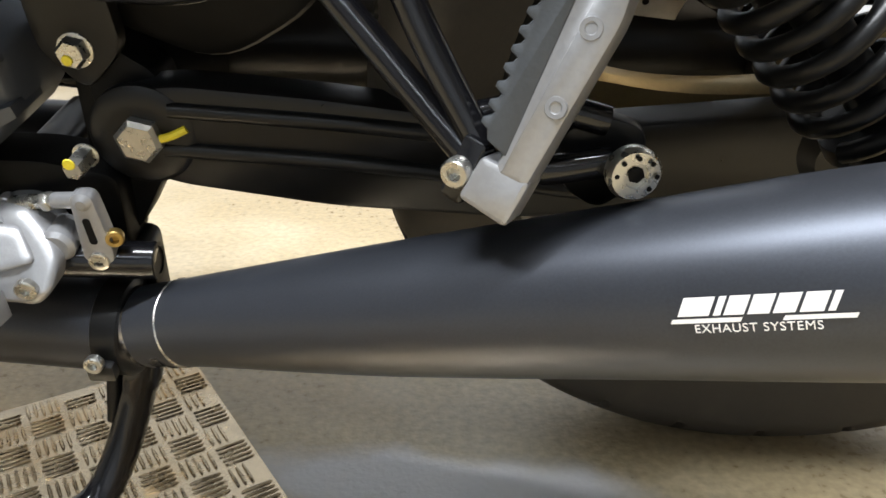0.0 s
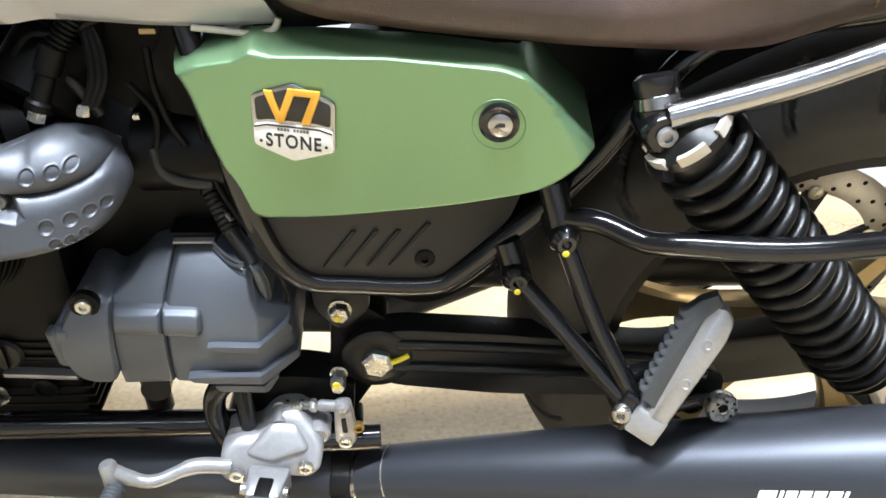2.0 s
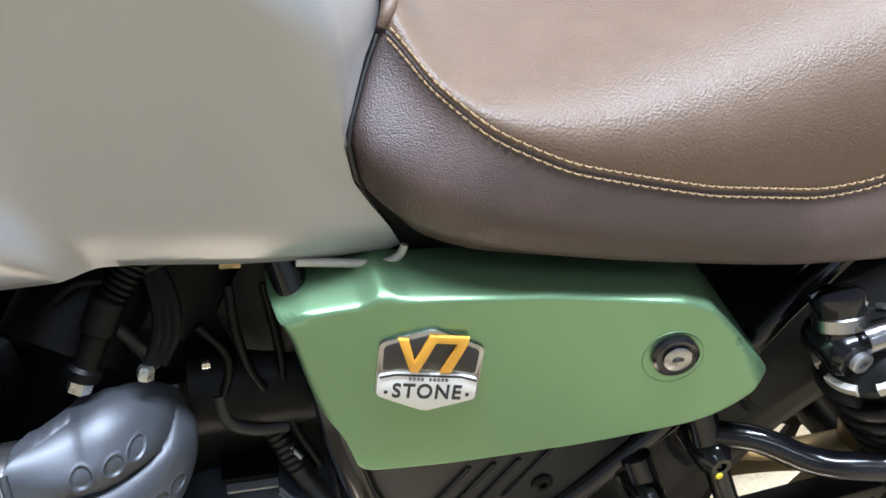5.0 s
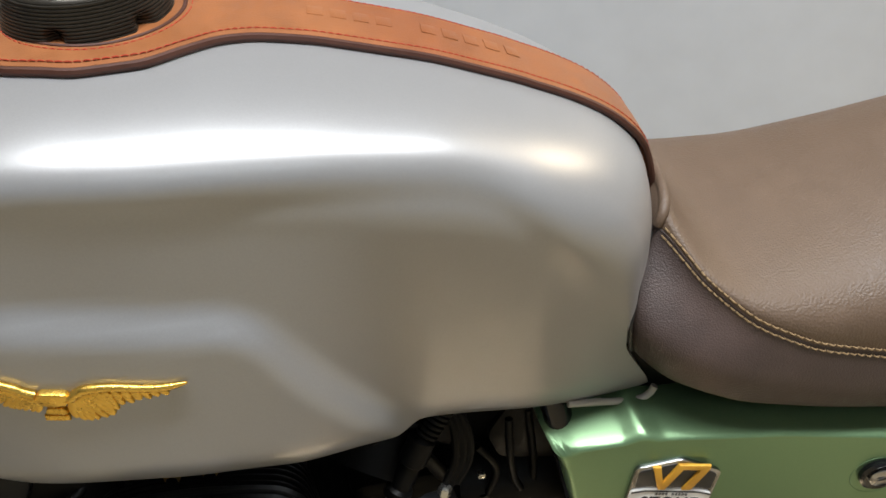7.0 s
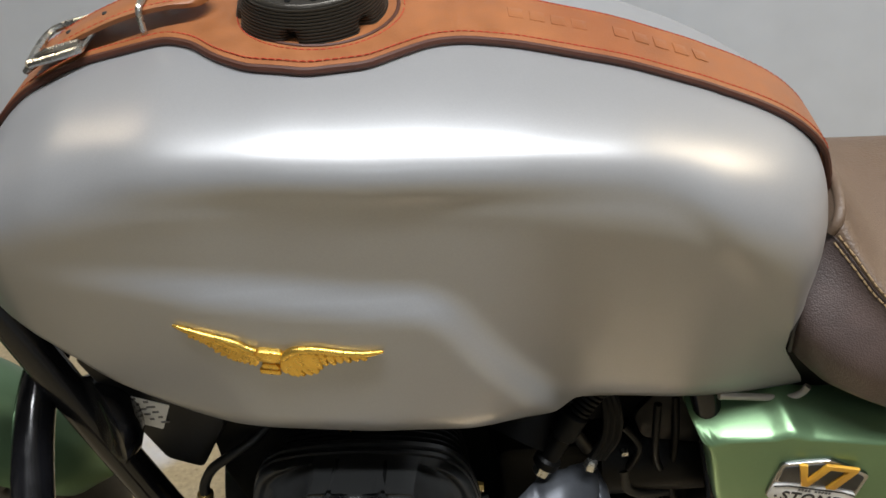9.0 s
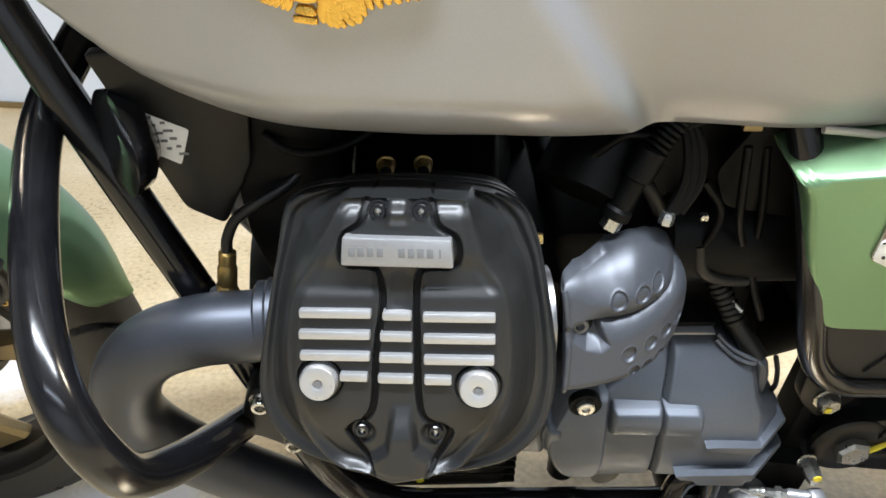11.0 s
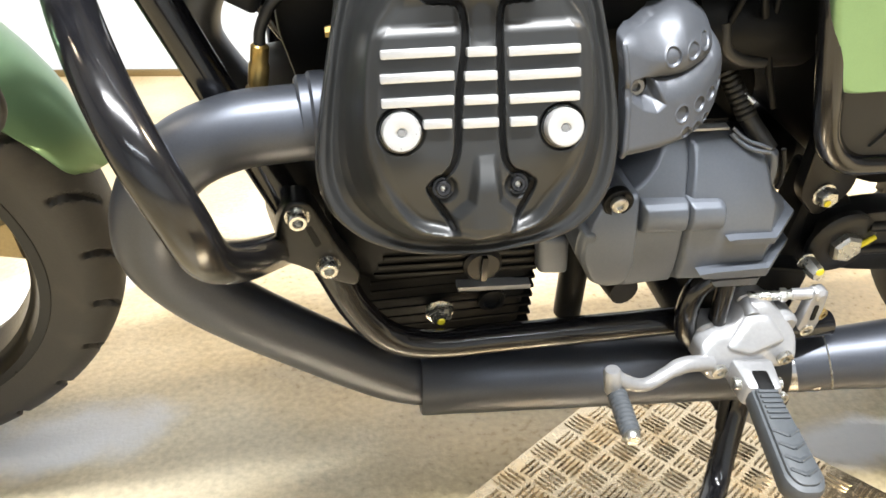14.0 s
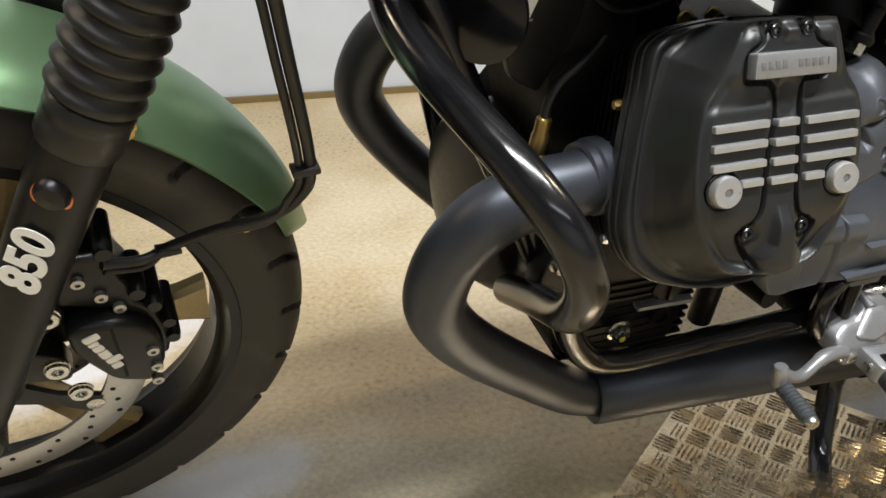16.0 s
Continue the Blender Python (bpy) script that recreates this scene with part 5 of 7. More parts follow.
def cover_height(u, v):
    """How far the rocker cover stands out: raised face, flanks falling into a hollow, rolled rim."""
    out, face = rounded(OUTLINE, 0.014, 5), rounded(FACE, 0.010, 5)
    df = np.where(within(u, v, face), -1, 1) * away(u, v, face, True)
    do = away(u, v, out, True)
    s = np.clip(df, 0, 1) / (np.clip(df, 0, 1) + do + 1e-6)
    w = np.interp(s, [0, 0.06, 0.16, 0.30, 0.46, 0.60, 0.72, 0.84, 0.93, 0.98, 1.0], [0, -0.0022, -0.0085, -0.0205, -0.0325, -0.0395, -0.0420, -0.0405, -0.0415, -0.0445, -0.0490])
    # soft shoulder on the face's own edge
    w -= 0.0028 * ease(-0.0075, 0.0, df) * (df < 0) + 0.0028 * (df >= 0) * ease(1.0, 0.75, s)
    inside = ease(0.002, -0.006, df)
    # the lower bib leans back, the brow above the bars is hollowed, the crown rolls over
    w -= inside * (0.010 * ease(-0.030, -0.082, v) * ease(0.004, 0.030, np.abs(u + 0.002)) + 0.002 * ease(-0.030, -0.08, v))
    w -= inside * 0.0032 * ease(0.0345, 0.043, v) * ease(0.062, 0.050, v) * ease(0.009, 0.016, np.abs(u))
    w -= inside * 0.0085 * ease(0.079, 0.096, v)
    web = away(u, v, [(0.0, 0.047), (0.0, 0.036)])
    w -= inside * 0.0022 * ease(0.011, 0.004, web)
    # crest between the upper screws, toe at the foot of the web, hollows round the lower screws
    w += inside * 0.0060 * ease(0.0085, 0.0030, np.abs(u - 0.0005)) * ease(0.076, 0.086, v)
    dt = np.where(within(u, v, TOE), 1, -1) * away(u, v, TOE, True)
    w += 0.0085 * ease(-0.0012, 0.0042, dt) * ease(-0.028, -0.052, v)
    for x, y in ((-0.0253, -0.0502), (0.0188, -0.0506)):
        w -= 0.0030 * ease(0.0095, 0.0060, np.hypot(u - x, v - y))
    for line in GROOVES:
        w -= 0.0042 * ease(0.0023, 0.0011, away(u, v, soft_line(line)))
    for x, y in ((-0.0480, -0.0150), (0.0445, -0.0180)):
        d = np.hypot(u - x, v - y)
        w -= 0.0030 * ease(0.0142, 0.0126, d)
    return w


def head_cover(side):
    lay = SKEW if side < 0 else MIRROR @ SKEW
    M, N = HEADM, HEADM.to_3x3() @ V((0, 0, 1))
    out = rounded(OUTLINE, 0.014, 5)[::-1]
    fine = side < 0
    cover = part("cylinder_head_cover", relief(out, (0.0, -0.005), cover_height, -0.056, M, 560 if fine else 120, 120 if fine else 30), HEAD, BIKE, "satin black rocker cover with polished bars" if fine else "satin black right rocker cover", lay, 62)
    def hoop(grow, w0, w1, bev):
        ring = lambda d, w: [M @ V((u, v, w)) for u, v in inset(out, d)]
        return Geo().rings([ring(bev - grow, w0), ring(-grow, w0 + bev), ring(-grow, w1 - bev), ring(bev - grow, w1)])
    part("cover_flange", hoop(0.0012, -0.0600, -0.0525, 0.0012), HEAD, cover, "rolled lower flange", lay)
    part("cover_gasket", hoop(-0.0012, -0.0635, -0.0600, 0.0004), DEEP, cover, "dark gasket edge", lay)
    part("head_flange", hoop(0.0010, -0.0720, -0.0635, 0.0012), HEAD, cover, "black cylinder head edge", lay)
    for i in range(6):
        part("cylinder_fin", hoop(-0.003 - 0.0012 * i, -0.0860 - 0.011 * i, -0.0825 - 0.011 * i, 0.0008), DEEP, cover, "thin black cooling fin", lay)
    part("cylinder", Geo().rings([[M @ V((u, v, w)) for u, v in inset(out, 0.020)] for w in (-0.070, -0.20)]), DEEP, cover, "black cylinder barrel", lay)
    if not fine:
        return
    def level(u, v):
        return float(cover_height(np.array([u]), np.array([v]))[0])
    # black strips along the groove beds put their shade into the colour
    for line in GROOVES:
        line = [V(p) for p in soft_line(line)][3:]
        w = cover_height(np.array([p.x for p in line]), np.array([p.y for p in line]))
        rows = []
        for i, q in enumerate(line):
            t = (line[min(i + 1, len(line) - 1)] - line[max(i - 1, 0)]).normalized()
            n = V((-t.y, t.x))
            rows.append([M @ V((*(q + n * a), w[i] + b)) for a, b in ((-0.0013, -0.002), (-0.0013, 0.0009), (0.0013, 0.0009), (0.0013, -0.002))])
        part("groove", Geo().rings(rows), DEEP, cover, "black strip painting the shade in the groove")
    name = part("name_plate", Geo().prism(rounded([(-0.0308, 0.0567), (0.0312, 0.0552), (0.0302, 0.0712), (-0.0294, 0.0730)], 0.0016), -0.002, 0.0072, 0.0009, M), ALU, cover, "brushed aluminium name plate")
    for k, u in enumerate((-0.0262, -0.0212, -0.0160, -0.0106, 0.0012, 0.0064, 0.0116, 0.0168, 0.0222)):
        wide = 0.0042 if k not in (8,) else 0.0016
        v = 0.0644 - 0.022 * (u + 0.026) + 0.0003
        part("maker_mark", Geo().box((u + 0.0018, v, 0.0073), (wide - 0.0006, 0.0052, 0.0005), 0.0001, M), GREYPRINT, name, "plain grey mark")
    for x0, x1, y in ((-0.0568, -0.0158, 0.0272), (-0.0094, 0.0071, 0.0261), (0.0134, 0.0542, 0.0252), (-0.0578, -0.0168, 0.0143), (-0.0112, 0.0071, 0.0133), (0.0134, 0.0542, 0.0122), (-0.0580, -0.0175, 0.0011), (-0.0122, 0.0071, 0.0002), (0.0134, 0.0536, -0.0007), (-0.0355, -0.0192, -0.0117), (-0.0134, 0.0072, -0.0127), (0.0134, 0.0291, -0.0133)):
        bar = rounded([(x0, y - 0.0026), (x1, y - 0.0028), (x1, y + 0.0024), (x0, y + 0.0026)], 0.0012, 2)
        part("polished_bar", Geo().prism(bar, -0.003, 0.0042, 0.0007, M), POLISHED, cover, "polished aluminium bar")
    for u, v in ((-0.0480, -0.0150), (0.0445, -0.0180)):
        b = part("cover_bolt", Geo().lathe(M @ V((u, v, -0.003)), N, [(0, 0.0112), (0.0080, 0.0112), (0.0098, 0.0102), (0.0104, 0.0040), (0.0100, 0.0030), (0.0088, 0.0028)], 44), POLISHED, cover, "large domed aluminium cover bolt")
        part("bolt_ring", Geo().lathe(M @ V((u, v, -0.004)), N, [(0, 0.0126), (0.0035, 0.0126), (0.0040, 0.0118), (0.0040, 0.0105)], 40), GLOSS_BLACK, b)
        part("bolt_socket", Geo().hexa(M @ V((u, v, 0.0058)), N, 0.0026, 0.0006), GREYPRINT, b)
    for u, v, r in ((-0.0104, 0.0854, 0.0048), (0.0135, 0.0852, 0.0048), (-0.0253, -0.0502, 0.0046), (0.0188, -0.0506, 0.0046)):
        w = level(u, v)
        b = part("cover_screw", Geo().lathe(M @ V((u, v, w - 0.0006)), N, [(0, r * 1.35), (0.0010, r * 1.35), (0.0010, r), (0.0035, r), (0.0042, r * 0.85), (0.0042, r * 0.5), (0.0020, r * 0.5)], 20), GLOSS_BLACK, cover, "black socket screw")
        part("screw_socket", Geo().hexa(M @ V((u, v, w + 0.0006)), N, r * 0.48, 0.001), STEEL, b)
    for u, v, s in ((-0.087, 0.040, -1), (-0.0995, -0.060, -1), (0.084, 0.050, 1), (0.095, -0.012, 1), (0.092, -0.060, 1)):
        part("head_nut", Geo().hexa(M @ V((u - 0.012 * s, v, -0.076)), HEADM.to_3x3() @ V((s, 0, 0)), 0.0042, 0.013, 0.0052), DISC if v < 0.03 else BRASS, cover, "small steel nut")


head_cover(-1)
head_cover(1)


def engine():
    case = part("crankcase", Geo().prism(rounded([(0.50, 0.44), (0.50, 0.36), (0.53, 0.328), (0.69, 0.322), (0.702, 0.345), (0.706, 0.52), (0.56, 0.52)], 0.015), -0.15, 0.085, 0.012), DEEP, BIKE, "dark engine block between the cylinders")
    part("gearbox_core", Geo().prism(rounded([(0.70, 0.36), (0.88, 0.345), (0.87, 0.48), (0.82, 0.53), (0.70, 0.53)], 0.015), -0.15, 0.045, 0.01), DEEP, case)
    part("alternator_cover", Geo().lathe((0.515, 0.035, 0.395), (-1, -0.06, 0), [(0, 0.095), (0.045, 0.092), (0.060, 0.080), (0.066, 0.05), (0.066, 0.0)], 48), BLACK, case, "round black front cover")
    # sump with cooling fins
    sump = part("sump", Geo().prism(rounded([(0.520, 0.330), (0.524, 0.262), (0.545, 0.235), (0.675, 0.232), (0.684, 0.330)], 0.010), -0.075, 0.066, 0.006), DEEP, case, "finned black sump")
    for i in range(7):
        z = 0.240 + 0.0115 * i
        part("sump_fin", Geo().prism([(0.534, z + 0.003), (0.686, z), (0.686, z + 0.0034), (0.534, z + 0.0064)], -0.075, 0.0672, 0.0006), DEEP, sump)
    part("sump_mark", Geo().prism([(0.611, 0.3010), (0.679, 0.2945), (0.679, 0.3000), (0.611, 0.3062)], 0.060, 0.0770, 0.001), ALU, sump, "bare machined strip")
    part("drain_plug", Geo().lathe((0.644, -0.072, 0.283), LEFT, [(0, 0.0125), (0.004, 0.0125), (0.004, 0.0085), (-0.002, 0.0085)], 24), BLACK, sump, "round black plug")
    for k in range(3):
        part("case_rib", Geo().prism([(0.535 + 0.004 * k, 0.338 + 0.009 * k), (0.69, 0.329 + 0.009 * k), (0.69, 0.3325 + 0.009 * k), (0.535 + 0.004 * k, 0.3415 + 0.009 * k)], 0.08, 0.0872, 0.0008), DEEP, case)
    part("oil_filler", Geo().lathe((0.628, -0.083, 0.341), LEFT, [(0, 0.017), (0.006, 0.017), (0.009, 0.014), (0.009, 0.0)], 28), BLACK, case, "round black plug with a grip bar")
    part("plug_grip", Geo().box((0.628, -0.093, 0.341), (0.005, 0.006, 0.026), 0.001), BLACK, case)
    b = part("sump_bolt", Geo().hexa((0.595, -0.074, 0.277), LEFT, 0.0105, 0.010, 0.0135), STEEL, sump, "zinc bolt with yellow marking")
    part("paint_mark", Geo().lathe((0.595, -0.084, 0.273), LEFT, [(0, 0.004), (0.0008, 0.003)], 10), YELLOW, b)
    part("case_foot", Geo().pillow([(0.672, 0.372), (0.700, 0.368), (0.704, 0.326), (0.676, 0.330)], 0.006, 0.02, 0.098, 0.006), ENGINE, case, "grey casting foot", None, 55)
    part("engine_mount", Geo().tube([(0.735, -0.04, 0.35), (0.737, -0.04, 0.22)], 0.014, 16), BLACK, case)
    # gearbox casings in grey, round in section and bolted together
    def barrel(crest):
        return lambda u, v: crest - 0.095 * (1 - np.sqrt(np.clip(1 - ((v - 0.352) / 0.107) ** 2, 0, 1)))
    def casing(name, poly, radii, c, height, parent, label="", edge=0.006, back=0.03, n=200, rings=44):
        o = rounded(poly, radii, 5)
        return part(name, relief(o, c, lambda u, v: height(u, v) - edge * ease(edge, 0.0, away(u, v, o, True)) ** 2, back, SIDE, n, rings), ENGINE, parent, label, None, 55)
    def rear(u, v):
        return barrel(0.1265)(u, v) - 0.85 * np.clip(u - 0.868, 0, 1)
    gb = casing("gearbox_cover", [(0.7976, 0.4450), (0.8131, 0.4462), (0.8347, 0.4469), (0.8387, 0.4433), (0.8454, 0.4391), (0.8546, 0.4365), (0.8641, 0.4353), (0.8655, 0.4201), (0.8690, 0.4034), (0.8840, 0.3920), (0.8965, 0.3830), (0.9000, 0.3650), (0.9010, 0.3450), (0.8860, 0.3260), (0.8720, 0.3180), (0.8321, 0.3173), (0.8248, 0.3253), (0.7880, 0.3300), (0.7890, 0.4090)], [0.002, 0.02, 0.003, 0.006, 0.006, 0.006, 0.004, 0.01, 0.008, 0.006, 0.004, 0.008, 0.006, 0.006, 0.006, 0.004, 0.004, 0.001, 0.01], (0.840, 0.380), rear, BIKE, "grey painted gearbox casing", 0.006)
    casing("casing_middle", [(0.7968, 0.4450), (0.7857, 0.4465), (0.7749, 0.4434), (0.7659, 0.4333), (0.7545, 0.4233), (0.7413, 0.4165), (0.7430, 0.3290), (0.7875, 0.3290), (0.7884, 0.4090)], [0.001, 0.006, 0.008, 0.02, 0.02, 0.006, 0.002, 0.001, 0.01], (0.766, 0.385), barrel(0.1240), gb, "", 0.0025)
    casing("casing_front", [(0.7132, 0.4165), (0.7160, 0.4235), (0.7230, 0.4280), (0.7300, 0.4270), (0.7350, 0.4230), (0.7380, 0.4185), (0.7470, 0.4175), (0.7447, 0.3937), (0.7445, 0.3532), (0.7400, 0.3377), (0.7200, 0.3385), (0.7075, 0.3470), (0.6966, 0.3736), (0.7000, 0.3950)], [0.004, 0.006, 0.006, 0.006, 0.005, 0.002, 0.002, 0.02, 0.02, 0.008, 0.008, 0.01, 0.02, 0.01], (0.724, 0.380), barrel(0.1320), gb, "", 0.004)
    for poly, rad, c in (([(0.7480, 0.4120), (0.7880, 0.4095), (0.7872, 0.3858), (0.7463, 0.3890)], 0.001, (0.768, 0.399)), ([(0.7886, 0.4095), (0.8173, 0.4075), (0.8212, 0.4045), (0.8212, 0.3880), (0.8180, 0.3821), (0.7878, 0.3857)], [0.001, 0.004, 0.004, 0.005, 0.004, 0.001], (0.805, 0.396))):
        casing("casing_bulge", poly, rad, c, lambda u, v: 0.1275 - 26.0 * (v - 0.3930 + 0.08 * (u - 0.79)) ** 2, gb, "raised oblong boss", 0.004, 0.08, 120, 20)
    part("casing_flange", Geo().prism([(0.7940, 0.4580), (0.8335, 0.4565), (0.8320, 0.4518), (0.7955, 0.4525)], 0.030, 0.070, 0.001), DEEP, gb, "dark gasket edge")
    part("casing_flange", Geo().prism([(0.7968, 0.4525), (0.8320, 0.4512), (0.8325, 0.4488), (0.7970, 0.4500)], 0.060, 0.0765, 0.0006), ALU, gb, "thin bare flange edge")
    for lift, rad in ((0.0, 0.0024), (0.0052, 0.0016)):
        part("casing_lip", Geo().tube(curve([(0.8327, -0.080, 0.4480 + lift), (0.8378, -0.084, 0.4435 + lift), (0.8445, -0.090, 0.4400 + lift), (0.8517, -0.096, 0.4395 + lift), (0.8600, -0.098, 0.4390 + lift * 0.5)], 5), rad, 8), ENGINE, gb)
    casing("casing_ear", [(0.8614, 0.4405), (0.8731, 0.4351), (0.8785, 0.4164), (0.8790, 0.4001), (0.8760, 0.3900), (0.8660, 0.4117)], 0.004, (0.8722, 0.416), lambda u, v: 0.0970 + 0 * u, gb, "", 0.005, 0.04, 90, 14)
    part("casing_rib", Geo().tube(curve([(0.8830, -0.085, 0.4309), (0.8887, -0.085, 0.4146), (0.8918, -0.085, 0.3980), (0.8904, -0.085, 0.3897)], 5), 0.0022, 8), BLACK, gb, "dark curved rib")
    for poly, c, top in (([(0.8235, 0.3780), (0.8303, 0.3772), (0.8705, 0.3745), (0.8944, 0.3850), (0.8975, 0.3760), (0.8735, 0.3675), (0.8309, 0.3712)], (0.868, 0.3715), 0.1320), ([(0.8030, 0.3475), (0.8085, 0.3466), (0.8680, 0.3448), (0.9000, 0.3530), (0.9015, 0.3440), (0.8730, 0.3352), (0.8100, 0.3395)], (0.868, 0.3405), 0.1365), ([(0.8240, 0.3290), (0.8690, 0.3262), (0.8800, 0.3320), (0.8815, 0.3275), (0.8727, 0.3180), (0.8285, 0.3215)], (0.868, 0.3228), 0.1290)):
        part("casing_step", relief(rounded(poly, 0.0012, 3), c, lambda u, v, top=top: top - 0.85 * np.clip(u - 0.869, 0, 1), 0.07, SIDE, 160, 14), ENGINE, gb, "ledge with a bright edge", None, 40)
    casing("casing_foot", [(0.6960, 0.3990), (0.7110, 0.3960), (0.7127, 0.3731), (0.7040, 0.3600), (0.6950, 0.3700), (0.6940, 0.3860)], 0.005, (0.7020, 0.380), lambda u, v: 0.1270 + 0 * u, gb, "", 0.006, 0.05, 80, 14)
    bo = part("casing_bolt", Geo().socket((0.7255, -0.1170, 0.4165), LEFT, 0.0068, 0.005), STEEL, gb, "dark-rimmed socket bolt")
    part("bolt_washer", Geo().lathe((0.7255, -0.1110, 0.4165), LEFT, [(0, 0.0125), (0.0070, 0.0125), (0.0078, 0.0110), (0.0060, 0.0080)], 24), DEEP, bo)
    # grey dimpled intake elbow between head and gearbox: two swept lobes with a hollow for the bolt
    swept = [(0.660, 0.4940), (0.6913, 0.4945), (0.7067, 0.4957), (0.7251, 0.4975), (0.7440, 0.5000), (0.7580, 0.5030), (0.7690, 0.5075), (0.7770, 0.5140), (0.7825, 0.5225), (0.7845, 0.5320), (0.7825, 0.5420), (0.7770, 0.5495), (0.7735, 0.5550), (0.7690, 0.5625), (0.7621, 0.5682), (0.7505, 0.5737), (0.7375, 0.5764), (0.7263, 0.5745), (0.7182, 0.5713), (0.7063, 0.5691), (0.6966, 0.5686), (0.660, 0.5668)]
    out = rounded([(0.6925, 0.4945)] + swept[2:-1] + [(0.6900, 0.5668), (0.6890, 0.5600), (0.6915, 0.5480)], 0.004, 4)
    crease = [(0.690, 0.5430), (0.7060, 0.5424), (0.7235, 0.5399), (0.7363, 0.5401), (0.7464, 0.5414), (0.7572, 0.5435), (0.7642, 0.5457), (0.7692, 0.5485), (0.7735, 0.5525), (0.790, 0.575)]
    dimples = ((0.7259, 0.5543, 0.0060), (0.7421, 0.5552, 0.0054), (0.7536, 0.5575, 0.0048), (0.7350, 0.5190, 0.0054), (0.7505, 0.5212, 0.0050), (0.7624, 0.5235, 0.0046), (0.7723, 0.5252, 0.0042), (0.7393, 0.5062, 0.0042), (0.7490, 0.5070, 0.0038), (0.7580, 0.5095, 0.0036))
    drop = [(0.66, 0.0), (0.69, 0.0), (0.715, 0.0012), (0.7355, 0.005), (0.750, 0.0115), (0.762, 0.0195), (0.773, 0.030), (0.785, 0.046), (0.80, 0.075)]
    hollow = [(0.6935, 0.5380), (0.6960, 0.5311), (0.7048, 0.5250), (0.7153, 0.5220), (0.7234, 0.5263), (0.7182, 0.5372), (0.7144, 0.5437), (0.7058, 0.5457), (0.6974, 0.5444)]
    swept_edge = soft_line(swept)
    def elbow_height(u, v):
        rim = away(u, v, swept_edge)
        over = v - np.interp(u, [p[0] for p in crease], [p[1] for p in crease])
        w = 0.163 - sum(np.interp(u + k, [p[0] for p in drop], [p[1] for p in drop]) for k in (-0.006, -0.003, 0, 0.003, 0.006)) / 5 - 0.38 * (v - 0.52)
        # both lobes roll in towards the crease between them
        near = np.clip(1 - np.abs(over) / np.where(over > 0, 0.016, 0.013), 0, 1)
        w -= 0.0110 * (1 - np.sqrt(np.clip(1 - near ** 2, 0, 1))) * ease(0.700, 0.722, u)
        # rolled edges: tight below, wide over the top
        wide = 0.009 + 0.017 * ease(0.535, 0.565, v) * ease(0.69, 0.725, u)
        w -= 1.15 * wide * (1 - np.sqrt(np.clip(1 - (1 - np.clip(rim / wide, 0, 1)) ** 2, 0, 1)))
        for x, y, r in dimples:
            d = np.hypot(u - x, v - y)
            w += 0.0005 * ease(r + 0.0012, r, d) - 0.0022 * ease(r, r * 0.72, d)
        # the bolt's hollow, run out to the rear
        deep = np.where(within(u, v, hollow), ease(0.0, 0.007, away(u, v, hollow, True)), 0)
        return w - 0.0120 * deep * (1 - 0.55 * ease(0.705, 0.722, u))
    up = part("intake_cover", relief(out, (0.732, 0.533), elbow_height, 0.06, SIDE, 420, 100, 1.0, 0.012), ELBOW, BIKE, "charcoal grey dimpled intake elbow cover", None, 60)
    edge = [V((u, -float(elbow_height(np.array([u + 0.004]), np.array([v]))[0]) - 0.0005, v)) for u, v in [(0.6900 + 0.0025 * math.sin(math.pi * t) + 0.0020 * t, 0.5640 - 0.067 * t) for t in np.linspace(0, 1, 24)]]
    part("elbow_lip", Geo().tube(edge, 0.0022, 8), ELBOW, up, "raised front lip", None, 60)
    part("intake_flange", Geo().lathe((0.664, -0.118, 0.518), (1, 0.02, 0.03), [(0, 0.038), (0.010, 0.038), (0.011, 0.033), (0.024, 0.033)], 36), DISC, up, "bare metal intake flange")
    b = part("intake_bolt", Geo().socket((0.7020, -0.1440, 0.5360), (0, -1, 0.15), 0.0060, 0.006), GREYPRINT, up, "grey socket bolt")
    part("bolt_washer", Geo().lathe((0.7020, -0.1435, 0.5358), (0, -1, 0.15), [(0, 0.0088), (0.0020, 0.0088), (0.0026, 0.0078)], 24), DEEP, b)
    # fuel rail, injector leads and hoses over the intake
    part("throttle_body", Geo().lathe((0.712, -0.070, 0.585), (0.4, 0.5, 0.6), [(0, 0.036), (0.05, 0.036), (0.055, 0.030), (0.09, 0.030)], 28), DEEP, BIKE, "dark throttle body")
    inj = part("injector_plug", Geo().lathe((0.727, -0.100, 0.588), (0.35, 0.15, 0.8), [(0, 0.010), (0.006, 0.010), (0.008, 0.0075), (0.028, 0.0075), (0.030, 0.010), (0.05, 0.010), (0.052, 0.0065)], 18), DEEP, BIKE, "black connector with corrugated lead")
    prof = [(0.0, 0.006)]
    for i in range(9):
        prof += [(0.004 * i + 0.001, 0.0088), (0.004 * i + 0.003, 0.0088), (0.004 * i + 0.004, 0.0068)]
    part("corrugated_sleeve", Geo().lathe((0.746, -0.091, 0.630), (0.45, 0.2, 0.6), prof, 16), DEEP, inj)
    part("injector_tip", Geo().lathe((0.724, -0.102, 0.580), (0.35, 0.15, 0.8), [(0, 0.007), (0.010, 0.007)], 6), STEEL, inj)
    for i in range(3):
        p = [(0.762 + 0.004 * i, -0.100, 0.590), (0.770 + 0.005 * i, -0.095, 0.612), (0.768 + 0.004 * i, -0.085, 0.640), (0.755, -0.065, 0.665)]
        part("lead", Geo().tube(curve(p, 6), 0.0032, 8), DEEP, BIKE, "thin black lead")
